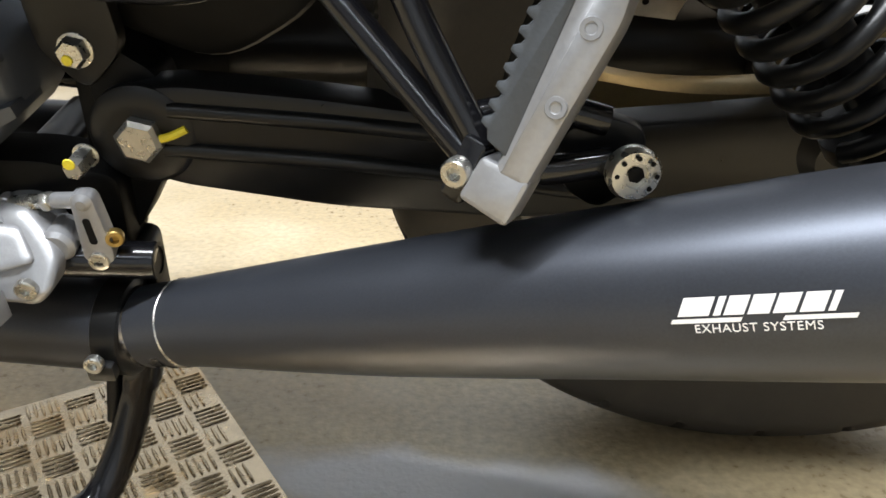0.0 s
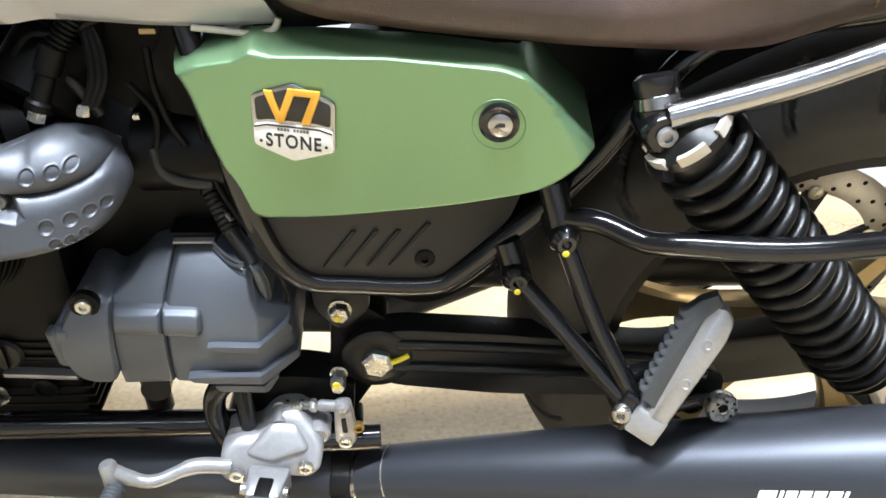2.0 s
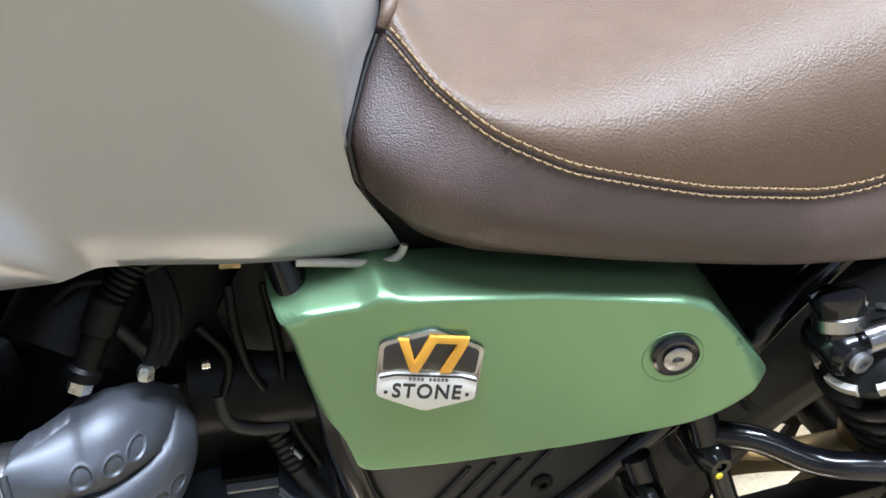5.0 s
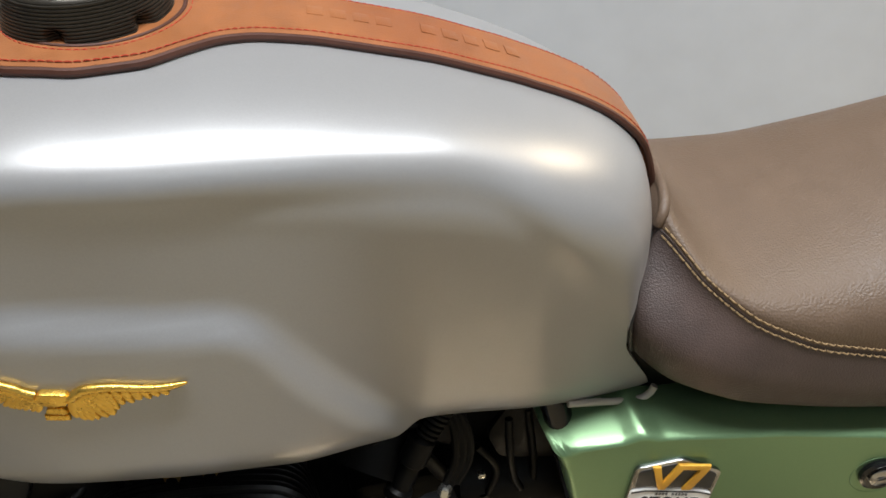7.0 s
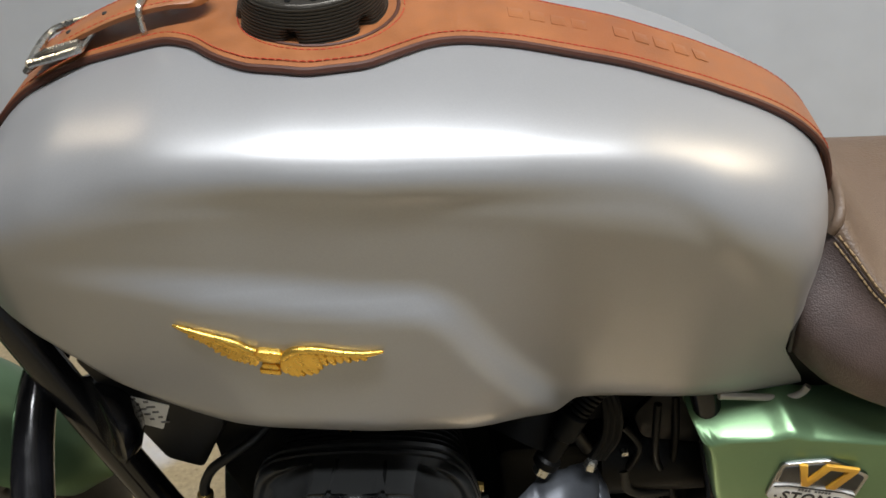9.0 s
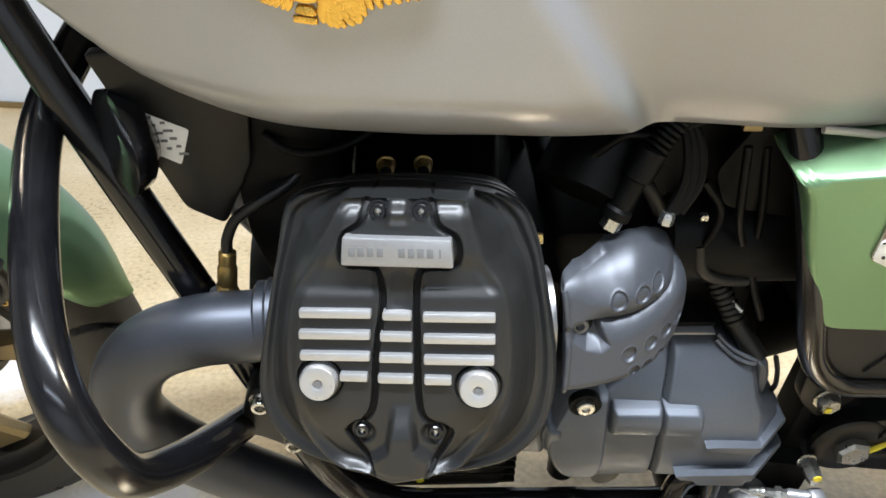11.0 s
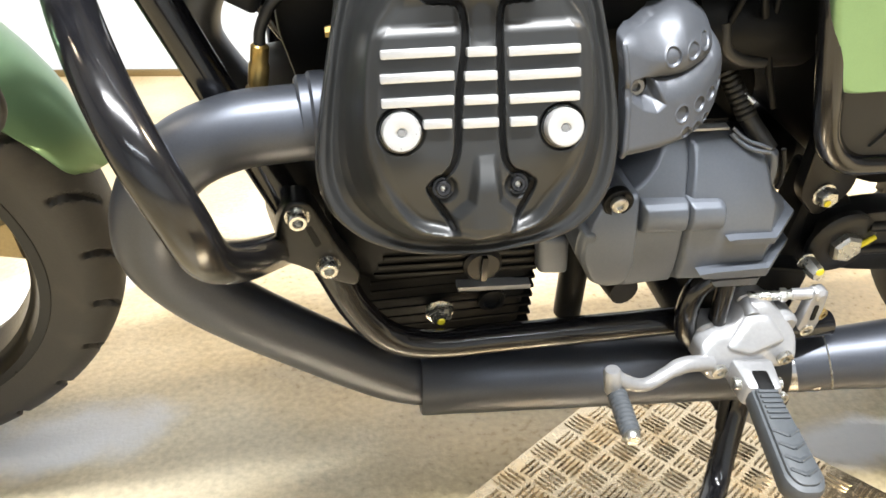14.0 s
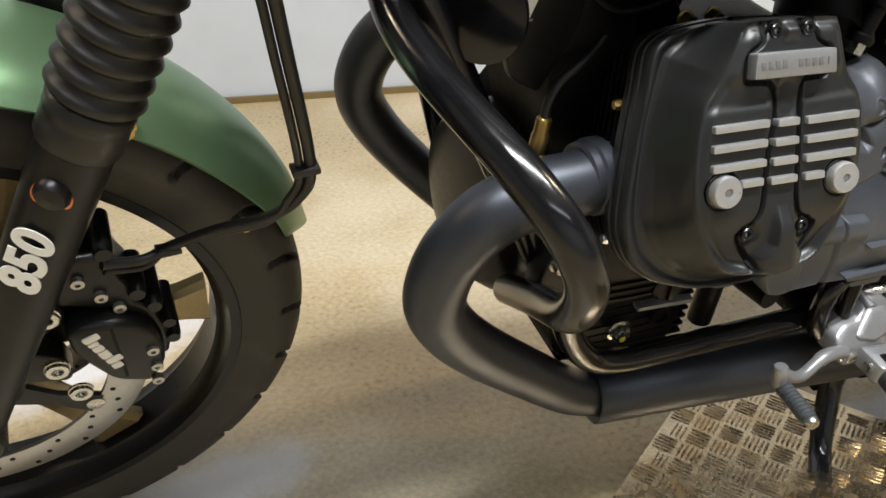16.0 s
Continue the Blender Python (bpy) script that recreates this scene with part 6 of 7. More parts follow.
    part("hose_end", Geo().hexa((0.760, -0.104, 0.584), (0.2, 0.2, 1), 0.0050, 0.008), STEEL, BIKE)
    prof = [(0, 0.008)]
    for i in range(15):
        prof += [(0.005 * i + 0.001, 0.0086), (0.005 * i + 0.0035, 0.0086), (0.005 * i + 0.005, 0.0074)]
    part("breather_hose", Geo().lathe((0.8488, -0.0712, 0.4566), (-0.46, 0.48, 0.82), prof[:46], 18), HOSE, BIKE, "ribbed black breather hose")
    part("hose_tail", Geo().tube([(0.8488, -0.0712, 0.4566), (0.866, -0.088, 0.434)], 0.0082, 14), HOSE, BIKE)
    part("starter_motor", Geo().tube([(0.78, -0.05, 0.53), (0.88, -0.05, 0.53)], 0.036, 24), DEEP, BIKE)
    part("air_box", Geo().prism(rounded([(0.745, 0.70), (0.745, 0.58), (0.79, 0.55), (0.86, 0.56), (0.86, 0.70)], 0.02), -0.13, 0.045, 0.01), DEEP, BIKE, "dark air box under the tank")
    part("coil_bracket", Geo().prism(rounded([(0.825, 0.648), (0.800, 0.600), (0.812, 0.572), (0.842, 0.565), (0.868, 0.56), (0.85, 0.65)], 0.008), 0.066, 0.071, 0.001), DEEP, BIKE, "flat black bracket")
    # things under the tank's belly
    for x in (0.579, 0.6035):
        c = part("coil_bolt", Geo().hexa((x, -0.066, 0.609), (0, -1, 0.1), 0.0056, 0.010, 0.0065), BRASS, BIKE, "brass-coloured nut under the tank")
        part("nut_face", Geo().lathe((x, -0.0762, 0.610), (0, -1, 0.1), [(0, 0.0040), (0.001, 0.0040)], 14), DEEP, c)
    # leads, hoses and clips that fill the dark space under the tank
    runs = [((0.71, -0.08, 0.62), (0.73, -0.085, 0.640), (0.75, -0.085, 0.640), (0.79, -0.085, 0.655)), ((0.79, -0.08, 0.60), (0.806, -0.082, 0.575), (0.800, -0.08, 0.54), (0.79, -0.075, 0.51)), ((0.798, -0.08, 0.545), (0.803, -0.084, 0.526), (0.818, -0.084, 0.516), (0.840, -0.08, 0.511)), ((0.83, -0.07, 0.62), (0.838, -0.075, 0.57), (0.842, -0.08, 0.52), (0.862, -0.08, 0.47)), ((0.715, -0.07, 0.625), (0.735, -0.075, 0.61), (0.75, -0.08, 0.60), (0.765, -0.08, 0.575)), ((0.50, -0.06, 0.63), (0.52, -0.066, 0.62), (0.55, -0.07, 0.625), (0.58, -0.065, 0.64)), ((0.81, -0.085, 0.63), (0.812, -0.09, 0.60), (0.818, -0.088, 0.57), (0.826, -0.085, 0.55))]
    for i, r in enumerate(runs):
        part("hose" if i in (2, 4) else "lead", Geo().tube(curve(r, 6), 0.0050 if i in (2, 4) else 0.0030, 10), HOSE if i in (2, 4) else DEEP, BIKE, "black rubber hose" if i in (2, 4) else "thin black lead")
    for x, y, z, w in ((0.800, -0.080, 0.650, 0.006), (0.812, -0.078, 0.640, 0.012), (0.793, -0.086, 0.575, 0.005)):
        part("clip", Geo().box((x, y, z), (w, 0.005, 0.005), 0.0012), STEEL if w < 0.012 else BRONZE, BIKE, "small bright wire clip")
    part("hose_clamp", Geo().tube([(0.842, -0.0655, 0.4760), (0.850, -0.0720, 0.4700)], 0.0022, 8), STEEL, BIKE, "bright hose clamp")
    part("ignition_coil", Geo().prism(rounded([(0.512, 0.695), (0.512, 0.640), (0.64, 0.640), (0.645, 0.695)], 0.01), -0.10, 0.060, 0.006), DEEP, BIKE, "black ignition coil")
    # oil cooler and air shroud ahead of the left cylinder
    part("front_shroud", Geo().prism(rounded([(0.47, 0.69), (0.478, 0.545), (0.50, 0.46), (0.54, 0.46), (0.55, 0.69)], 0.008), -0.07, 0.058, 0.004), DEEP, BIKE, "black inner shroud")


engine()

# ---- frame and running gear ----
def frame_parts():
    # lower cradle rail and down tube, both sides
    for lay in (SKEW, MIRROR @ SKEW):
        s = -1
        y = 0.100 * s
        p = [(0.335, 0.020 * s, 0.735), (0.40, 0.055 * s, 0.585), (0.465, 0.085 * s, 0.440), (0.497, y, 0.372), (0.518, y, 0.318), (0.545, y, 0.280), (0.585, y, 0.263), (0.66, y, 0.259), (0.84, y, 0.252), (0.93, y, 0.250)]
        part("frame_rail", Geo().tube(curve(p, 7), 0.0135, 18), GLOSS_BLACK, BIKE, "gloss black tubular cradle rail", lay)
        # looped rail under the side cover
        y = 0.116 * s
        p = [(0.822, 0.045 * s, 0.690), (0.838, 0.078 * s, 0.655), (0.858, 0.105 * s, 0.580), (0.876, y, 0.507), (0.893, y, 0.460), (0.918, y, 0.436), (0.955, y, 0.431), (1.022, y, 0.427), (1.050, y, 0.441), (1.085, y, 0.474), (1.119, y, 0.507), (1.152, y, 0.545), (1.19, y, 0.60), (1.24, y, 0.645), (1.36, y, 0.665), (1.52, y, 0.69)]
        part("frame_rail", Geo().tube(curve(p, 7), 0.0105, 18), GLOSS_BLACK, BIKE, "gloss black looped side rail", lay)
    part("cross_member", Geo().tube([(0.835, -0.11, 0.25), (0.835, 0.11, 0.25)], 0.016, 16), BLACK, BIKE)
    part("cross_member", Geo().tube([(0.760, -0.10, 0.30), (0.735, 0.12, 0.28)], 0.014, 16), BLACK, BIKE)
    # lower frame bracket with bolt, pivot plate
    br = part("frame_bracket", Geo().prism(rounded([(0.912, 0.440), (0.962, 0.440), (0.968, 0.380), (0.940, 0.352), (0.915, 0.380)], 0.012), 0.075, 0.088, 0.002), BLACK, BIKE, "black bracket under the side rail")
    b = part("frame_bolt", Geo().hexa((0.939, -0.088, 0.380), LEFT, 0.0100, 0.010, 0.0112), STEEL, br, "zinc hexagon bolt with yellow marking")
    part("paint_mark", Geo().lathe((0.937, -0.0985, 0.377), LEFT, [(0, 0.0035), (0.0006, 0.003)], 10), YELLOW, b)
    part("pivot_plate", Geo().prism(rounded([(0.93, 0.40), (0.925, 0.30), (0.90, 0.240), (0.945, 0.240), (0.975, 0.290), (0.985, 0.36)], 0.012), 0.045, 0.080, 0.004), DEEP, BIKE, "black pivot plate")
    part("bracket_block", Geo().prism(rounded([(0.838, 0.312), (0.838, 0.250), (0.85, 0.232), (0.945, 0.232), (0.95, 0.298), (0.90, 0.310)], 0.012), 0.06, 0.100, 0.004), DEEP, BIKE, "black footrest hanger block")
    arch = curve([(0.858, -0.112, 0.318), (0.838, -0.114, 0.322), (0.823, -0.116, 0.312), (0.817, -0.118, 0.292), (0.820, -0.120, 0.262), (0.832, -0.122, 0.245)], 5)
    part("hanger_arch", Geo().tube(arch, 0.0105, 16), GLOSS_BLACK, BIKE, "black bent hanger tube")
    part("hanger_post", Geo().tube([(0.846, -0.120, 0.322), (0.848, -0.124, 0.262)], 0.0085, 14), GLOSS_BLACK, BIKE)
    part("hanger_tube", Geo().tube([(0.905, -0.125, 0.250), (0.972, -0.122, 0.246)], [0.013, 0.013], 18), GLOSS_BLACK, BIKE, "short open black tube")
    part("tube_mouth", Geo().lathe((0.9722, -0.122, 0.246), (1, 0.02, 0), [(0, 0.0128), (0.001, 0.0128), (0.001, 0.0095), (-0.02, 0.0095)], 18), DEEP, BIKE)
    # swing arm: cast beam with ribs, right-hand side carries the shaft
    arm = part("swing_arm", Geo().prism(rounded([(0.950, 0.352), (0.990, 0.362), (1.09, 0.352), (1.24, 0.330), (1.42, 0.345), (1.47, 0.335), (1.47, 0.300), (1.42, 0.285), (1.22, 0.262), (1.09, 0.272), (0.985, 0.290), (0.955, 0.305)], 0.02), 0.070, 0.098, 0.006), BLACK, BIKE, "satin black cast swing arm")
    for a, bb in (((0.992, 0.345), (1.26, 0.313)), ((0.985, 0.318), (1.26, 0.285))):
        part("arm_rib", Geo().tube(curve([(a[0], -0.098, a[1]), ((a[0] + bb[0]) / 2, -0.099, (a[1] + bb[1]) / 2 + 0.004), (bb[0], -0.098, bb[1])], 6), 0.0055, 10), BLACK, arm)
    part("pivot_boss", Geo().lathe((0.972, -0.092, 0.327), LEFT, [(0, 0.034), (0.006, 0.034), (0.009, 0.030), (0.009, 0.020)], 36), BLACK, arm)
    b = part("pivot_bolt", Geo().hexa((0.972, -0.099, 0.327), LEFT, 0.0155, 0.011, 0.0), STEEL, arm, "large zinc pivot bolt with a yellow paint stripe")
    part("paint_mark", Geo().tube(curve([(0.980, -0.106, 0.327), (0.992, -0.103, 0.329), (1.002, -0.101, 0.333)], 4), 0.0028, 8), YELLOW, b)
    part("shaft_arm", Geo().tube([(0.96, 0.09, 0.33), (1.45, 0.09, 0.32)], [0.045, 0.05], 20), BLACK, arm, "black shaft-drive tube")
    part("gaiter", Geo().tube([(0.90, 0.05, 0.34), (0.98, 0.08, 0.33)], 0.05, 20), DEEP, arm)
    # rear inner mudguard and battery box, dark
    part("inner_mudguard", Geo().prism(rounded([(0.93, 0.56), (0.93, 0.40), (1.02, 0.36), (1.09, 0.40), (1.14, 0.52), (1.20, 0.63), (1.0, 0.66)], 0.03), -0.07, 0.070, 0.01), DEEP, BIKE, "black inner mudguard")
    rings = []
    for i in range(25):
        w = radians(160 - 130 * i / 24)
        rings.append([SKEW.inverted() @ (RAX + V((r * math.cos(w), y, r * math.sin(w)))) for r, y in ((0.365, -0.085), (0.372, -0.075), (0.376, 0), (0.372, 0.075), (0.365, 0.085), (0.362, 0.08), (0.370, 0), (0.362, -0.08))])
    part("rear_mudguard", Geo().rings(rings), BLACK, BIKE, "black rear mudguard")
    # passenger rest hangers
    for a, bb, c in (((1.091, -0.142, 0.452), (1.145, -0.178, 0.398), (1.178, -0.205, 0.368)), ((1.124, -0.156, 0.498), (1.152, -0.180, 0.430), (1.184, -0.207, 0.374))):
        t = part("peg_hanger", Geo().tube(curve([a, bb, c], 6), 0.0085, 16), GLOSS_BLACK, BIKE, "gloss black hanger tube")
        part("hanger_boss", Geo().lathe(V(a) - V((0, 0.004, 0)), LEFT, [(-0.03, 0.013), (0, 0.013), (0.004, 0.010), (0.008, 0.0075), (0.008, 0.004), (0.004, 0.004)], 18), GLOSS_BLACK, t, "black eye with bolt")
        part("paint_mark", Geo().lathe(V(a) - V((0, 0.012, 0.008)), LEFT, [(0, 0.003), (0.0012, 0.002)], 8), YELLOW, t)
    part("hanger_stub", Geo().tube([(1.085, -0.125, 0.475), (1.092, -0.135, 0.455)], 0.0115, 16), GLOSS_BLACK, BIKE)
    part("hanger_stub", Geo().tube([(1.115, -0.135, 0.535), (1.124, -0.150, 0.502)], 0.0115, 16), GLOSS_BLACK, BIKE)
    part("hanger_arm", Geo().tube(curve([(1.182, -0.205, 0.362), (1.215, -0.205, 0.360), (1.25, -0.200, 0.362)], 5), 0.008, 14), GLOSS_BLACK, BIKE)
    part("hanger_arm", Geo().tube(curve([(1.182, -0.195, 0.385), (1.215, -0.190, 0.388), (1.248, -0.190, 0.380)], 5), 0.008, 14), GLOSS_BLACK, BIKE)
    passenger_peg()
    # shock absorber
    shock()
    # rails behind
    part("luggage_rail", Geo().tube(curve([(1.128, -0.150, 0.512), (1.150, -0.165, 0.516), (1.178, -0.188, 0.513), (1.205, -0.207, 0.521), (1.27, -0.227, 0.528), (1.37, -0.231, 0.537), (1.50, -0.227, 0.546)], 7), 0.0095, 16), GLOSS_BLACK, BIKE, "gloss black luggage rail")
    part("grab_rail", Geo().tube(curve([(1.178, -0.186, 0.612), (1.2558, -0.190, 0.6362), (1.314, -0.190, 0.657), (1.36, -0.188, 0.672), (1.45, -0.175, 0.70), (1.56, -0.10, 0.73)], 7), 0.0100, 18), CHROME, BIKE, "polished steel grab rail")


def passenger_peg():
    m = facing((1.194, -0.222, 0.366), (-0.30, -0.80, 0.30), (0.22, -0.12, 0.95))
    m = m @ Matrix.Diagonal((0.92, 0.92, 1, 1))
    root = part("passenger_peg", Geo().prism(rounded([(-0.004, 0.000), (0.016, 0.000), (0.026, 0.092), (0.024, 0.112), (0.014, 0.121), (0.004, 0.118), (-0.002, 0.10)], 0.006), -0.010, 0.0125, 0.005, m), ALU, BIKE, "folded aluminium passenger footpeg with a toothed rubber pad")
    g = Geo()
    teeth = [(-0.010, 0.016)]
    teeth += [(0.003, 0.012), (0.004, 0.104), (0.012, 0.122), (0.004, 0.128), (-0.006, 0.118)]
    for i in range(9):
        v = 0.104 - 0.0095 * i
        teeth += [(-0.013, v), (-0.0165, v - 0.002), (-0.0165, v - 0.005), (-0.012, v - 0.007)]
    part("rubber_pad", g.prism(teeth, -0.004, 0.0125, 0.002, m @ Matrix.Translation((-0.003, 0, 0))), PEG_RUBBER, root, "grey toothed rubber pad")
    part("peg_block", Geo().prism(rounded([(-0.016, -0.018), (0.014, -0.022), (0.017, 0.006), (-0.012, 0.008)], 0.004), -0.014, 0.012, 0.003, m), ALU, root, "cast hinge block")
    for v in (0.045, 0.085):
        part("peg_hole", Geo().lathe(m @ V((0.013, v, 0.0120)), m.to_3x3() @ V((0, 0, 1)), [(0, 0.0055), (0.0012, 0.0050), (0.0012, 0.003), (0, 0.002)], 18), ALU, root)
    part("peg_bolt", Geo().socket(m @ V((-0.022, -0.006, 0.004)), (-0.4, -0.9, 0.1), 0.0075, 0.008), STEEL, root, "steel pivot bolt")
    part("peg_clevis", Geo().prism(rounded([(-0.028, -0.022), (-0.014, -0.024), (-0.012, 0.012), (-0.026, 0.014)], 0.004), -0.02, 0.006, 0.002, m), GLOSS_BLACK, root)


def shock():
    a, b = V((1.176, -0.178, 0.620)), V((1.435, -0.178, 0.330))
    d = (b - a).normalized()
    L = (b - a).length
    body = part("shock_absorber", Geo().lathe(a + d * 0.034, d, [(0, 0.024), (0.02, 0.027), (0.03, 0.021), (0.20, 0.021), (0.21, 0.012), (L - 0.09, 0.012), (L - 0.075, 0.012)], 28), BLACK, BIKE, "black coil-over rear shock absorber")
    e1 = d.orthogonal().normalized()
    e2 = d.cross(e1)
    g = Geo()
    turns, n = 16.0, 32 * 14
    pts = []
    for i in range(n + 1):
        t = i / n
        w = 2 * math.pi * turns * t
        pts.append(a + d * (0.038 + (L - 0.109) * (t + 0.010 * math.sin(2 * math.pi * t))) + 0.0325 * (math.cos(w) * e1 + math.sin(w) * e2))
    part("spring", g.tube(pts, 0.0056, 10), BLACK, body, "thick black coil spring", None, 60)
    part("spring_seat", Geo().lathe(a + d * 0.018, d, [(0, 0.012), (0.003, 0.018), (0.008, 0.026), (0.012, 0.0315), (0.020, 0.0310)], 28), BLACK, body, "black spring seat")
    for k in range(6):
        ring = []
        for t in np.linspace(-0.34, 0.34, 7):
            w = 2 * math.pi * k / 6 + 0.3 + t
            e = math.cos(w) * e1 + math.sin(w) * e2
            ring.append([a + d * h + e * r for h, r in ((0.026, 0.0285), (0.026, 0.0328), (0.0335, 0.0328), (0.0335, 0.0285))])
        part("collar_tab", Geo().rings(ring), SEAM, body, "pale notched collar tab")
    part("spring_foot", Geo().lathe(b - d * 0.068, d, [(0, 0.031), (0.010, 0.033), (0.014, 0.026), (0.03, 0.016)], 28), BLACK, body)
    part("shock_rod_end", Geo().lathe(b - d * 0.045, d, [(0, 0.014), (0.02, 0.013), (0.045, 0.016)], 20), CHROME, body, "polished lower fork end")
    eye = V((1.178, -0.172, 0.600))
    part("shock_eye", Geo().lathe(eye + V((0, 0.020, 0)), LEFT, [(0, 0.013), (0.004, 0.0160), (0.034, 0.0160), (0.038, 0.0130)], 28), GLOSS_BLACK, body)
    part("eye_bolt", Geo().socket(eye + V((0, -0.017, 0)), LEFT, 0.0072, 0.005), ALU, body, "bright socket bolt")
    neck = part("shock_neck", Geo().lathe((1.173, -0.160, 0.634), V((0.006, -0.014, -0.034)), [(0, 0.012), (0.003, 0.0165), (0.010, 0.0165), (0.012, 0.0155), (0.036, 0.0150)], 28), GLOSS_BLACK, body, "gloss black post above the shock eye")
    part("neck_band", Geo().lathe((1.1755, -0.1655, 0.620), V((0.006, -0.014, -0.034)), [(0, 0.0155), (0.001, 0.0166), (0.009, 0.0166), (0.010, 0.0155)], 28), CHROME, neck, "polished band")
    part("eye_bolt", Geo().socket(b + V((0, -0.012, 0)), LEFT, 0.0110, 0.010), STEEL, body, "steel lower bolt")
    part("shock_sticker", Geo().lathe(a + d * 0.19, d, [(0, 0.0215), (0.03, 0.0215)], 20), WHITE, body, "small pale sticker")


frame_parts()


# ---- left controls, stand, guards ----
def controls():
    def lean(g):
        """Lays the upper half of a cast piece back."""
        g.v = [(x, y + 0.9 * max(0, z - 0.248), z) for x, y, z in g.v]
        return g
    plate = part("footrest_plate", lean(Geo().pillow([(0.823, 0.263), (0.823, 0.242), (0.834, 0.231), (0.848, 0.231), (0.864, 0.240), (0.894, 0.238), (0.905, 0.236), (0.916, 0.246), (0.920, 0.262), (0.912, 0.274), (0.896, 0.288), (0.878, 0.288), (0.858, 0.272), (0.838, 0.271)], 0.006, 0.128, 0.162, 0.006)), ALU, BIKE, "cast aluminium footrest plate", None, 55)
    part("plate_ridge", lean(Geo().pillow([(0.846, 0.262), (0.872, 0.282), (0.894, 0.281), (0.907, 0.263), (0.87, 0.256)], 0.005, 0.150, 0.167, 0.005)), ALU, plate, "", None, 55)
    for x, z in ((0.8385, 0.2455), (0.9025, 0.2515)):
        part("plate_bolt", Geo().socket((x, -0.1595, z), LEFT, 0.0072, 0.005), STEEL, plate, "stainless socket bolt")
    part("plate_boss", Geo().lathe((0.838, -0.108, 0.262), LEFT, [(0, 0.012), (0.020, 0.012), (0.023, 0.009)], 20), ALU, plate)
    part("plate_boss", Geo().lathe((0.914, -0.112, 0.265), LEFT, [(0, 0.012), (0.022, 0.012), (0.025, 0.009)], 20), ALU, plate)
    # footpeg hangs out to the side
    P, Q = V((0.868, -0.168, 0.244)), V((0.851, -0.283, 0.243))
    d = (Q - P).normalized()
    up = (V((0, -0.2, 1)) - d * V((0, -0.2, 1)).dot(d)).normalized()
    sd = up.cross(d)
    m = Matrix.Translation(P) @ Matrix((sd, d, up)).transposed().to_4x4()
    clev = part("peg_clevis", Geo().prism(rounded([(-0.020, -0.010), (0.020, -0.010), (0.017, 0.026), (-0.015, 0.026)], 0.005), -0.012, 0.010, 0.004, m), ALU, plate, "cast peg clevis")
    part("clevis_pin", Geo().tube([m @ V((-0.022, 0.012, 0)), m @ V((0.022, 0.012, 0))], 0.006, 14), STEEL, clev)
    part("clevis_slot", Geo().prism(rounded([(-0.006, 0.006), (0.008, 0.006), (0.008, 0.027), (-0.006, 0.027)], 0.002), 0.006, 0.0112, 0.0005, m), DEEP, clev)
    pl = 0.128
    peg = part("footpeg", Geo().prism(rounded([(-0.013, 0.020), (0.013, 0.020), (0.018, pl - 0.012), (0.010, pl), (-0.010, pl), (-0.018, pl - 0.012)], 0.007), -0.012, 0.008, 0.005, m, True), PEG_RUBBER, plate, "black rubber-topped rider footpeg")
    part("peg_top", Geo().prism(rounded([(-0.010, 0.024), (0.010, 0.024), (0.014, pl - 0.016), (0.008, pl - 0.006), (-0.008, pl - 0.006), (-0.014, pl - 0.016)], 0.006), 0.006, 0.0105, 0.002, m), PEG_RUBBER, peg)
    for i in range(6):
        v = 0.030 + 0.0055 * i
        part("tread_bar", Geo().box((0, v, 0.0112), (0.018, 0.0026, 0.0026), 0.0006, m), PEG_RUBBER, peg)
    for i in range(4):
        v = 0.070 + 0.0125 * i
        for s in (-1, 1):
            part("tread_chevron", Geo().tube([m @ V((s * 0.011, v, 0.0108)), m @ V((s * 0.001, v + 0.006, 0.0115)), m @ V((-s * 0.004, v + 0.003, 0.0112))], 0.0016, 6), PEG_RUBBER, peg)
    part("peg_feeler", Geo().tube([m @ V((0, pl - 0.014, -0.010)), m @ V((0, pl - 0.010, -0.030))], 0.003, 8), STEEL, peg)
    # gear lever with its ribbed rubber tip
    lev = part("gear_lever", Geo().tube(curve([(0.832, -0.154, 0.250), (0.800, -0.158, 0.256), (0.766, -0.167, 0.249), (0.746, -0.168, 0.255), (0.731, -0.168, 0.266)], 6), [0.0075] * 8 + [0.0062] * 10 + [0.0070] * 7, 14), ALU, BIKE, "cast aluminium gear lever")
    part("lever_knee", Geo().lathe((0.7275, -0.167, 0.276), (0.12, -0.20, -1), [(0, 0.0062), (0.003, 0.0078), (0.022, 0.0078), (0.026, 0.006)], 20), ALU, lev)
    P, Q = V((0.7330, -0.1735, 0.2520)), V((0.7275, -0.2210, 0.2545))
    d = Q - P
    prof = [(0, 0.007)]
    for i in range(9):
        prof += [(0.003 + 0.0045 * i, 0.0088), (0.0055 + 0.0045 * i, 0.0088), (0.0066 + 0.0045 * i, 0.0076)]
    prof += [(0.046, 0.008), (0.0475, 0.006), (0.0475, 0.0)]
    part("lever_rubber", Geo().lathe(P, d, prof, 20), PEG_RUBBER, lev, "ribbed black rubber tip")
    part("tip_cap", Geo().lathe(P + d.normalized() * 0.047, d, [(0, 0.0068), (0.004, 0.0068), (0.006, 0.0055), (0.006, 0.002)], 18), STEEL, lev)
    # linkage to the gearbox
    rod = part("shift_linkage", Geo().tube([(0.878, -0.110, 0.283), (0.908, -0.120, 0.291), (0.938, -0.130, 0.298)], 0.0045, 6), STEEL, BIKE, "zinc-plated shift linkage with ball joints")
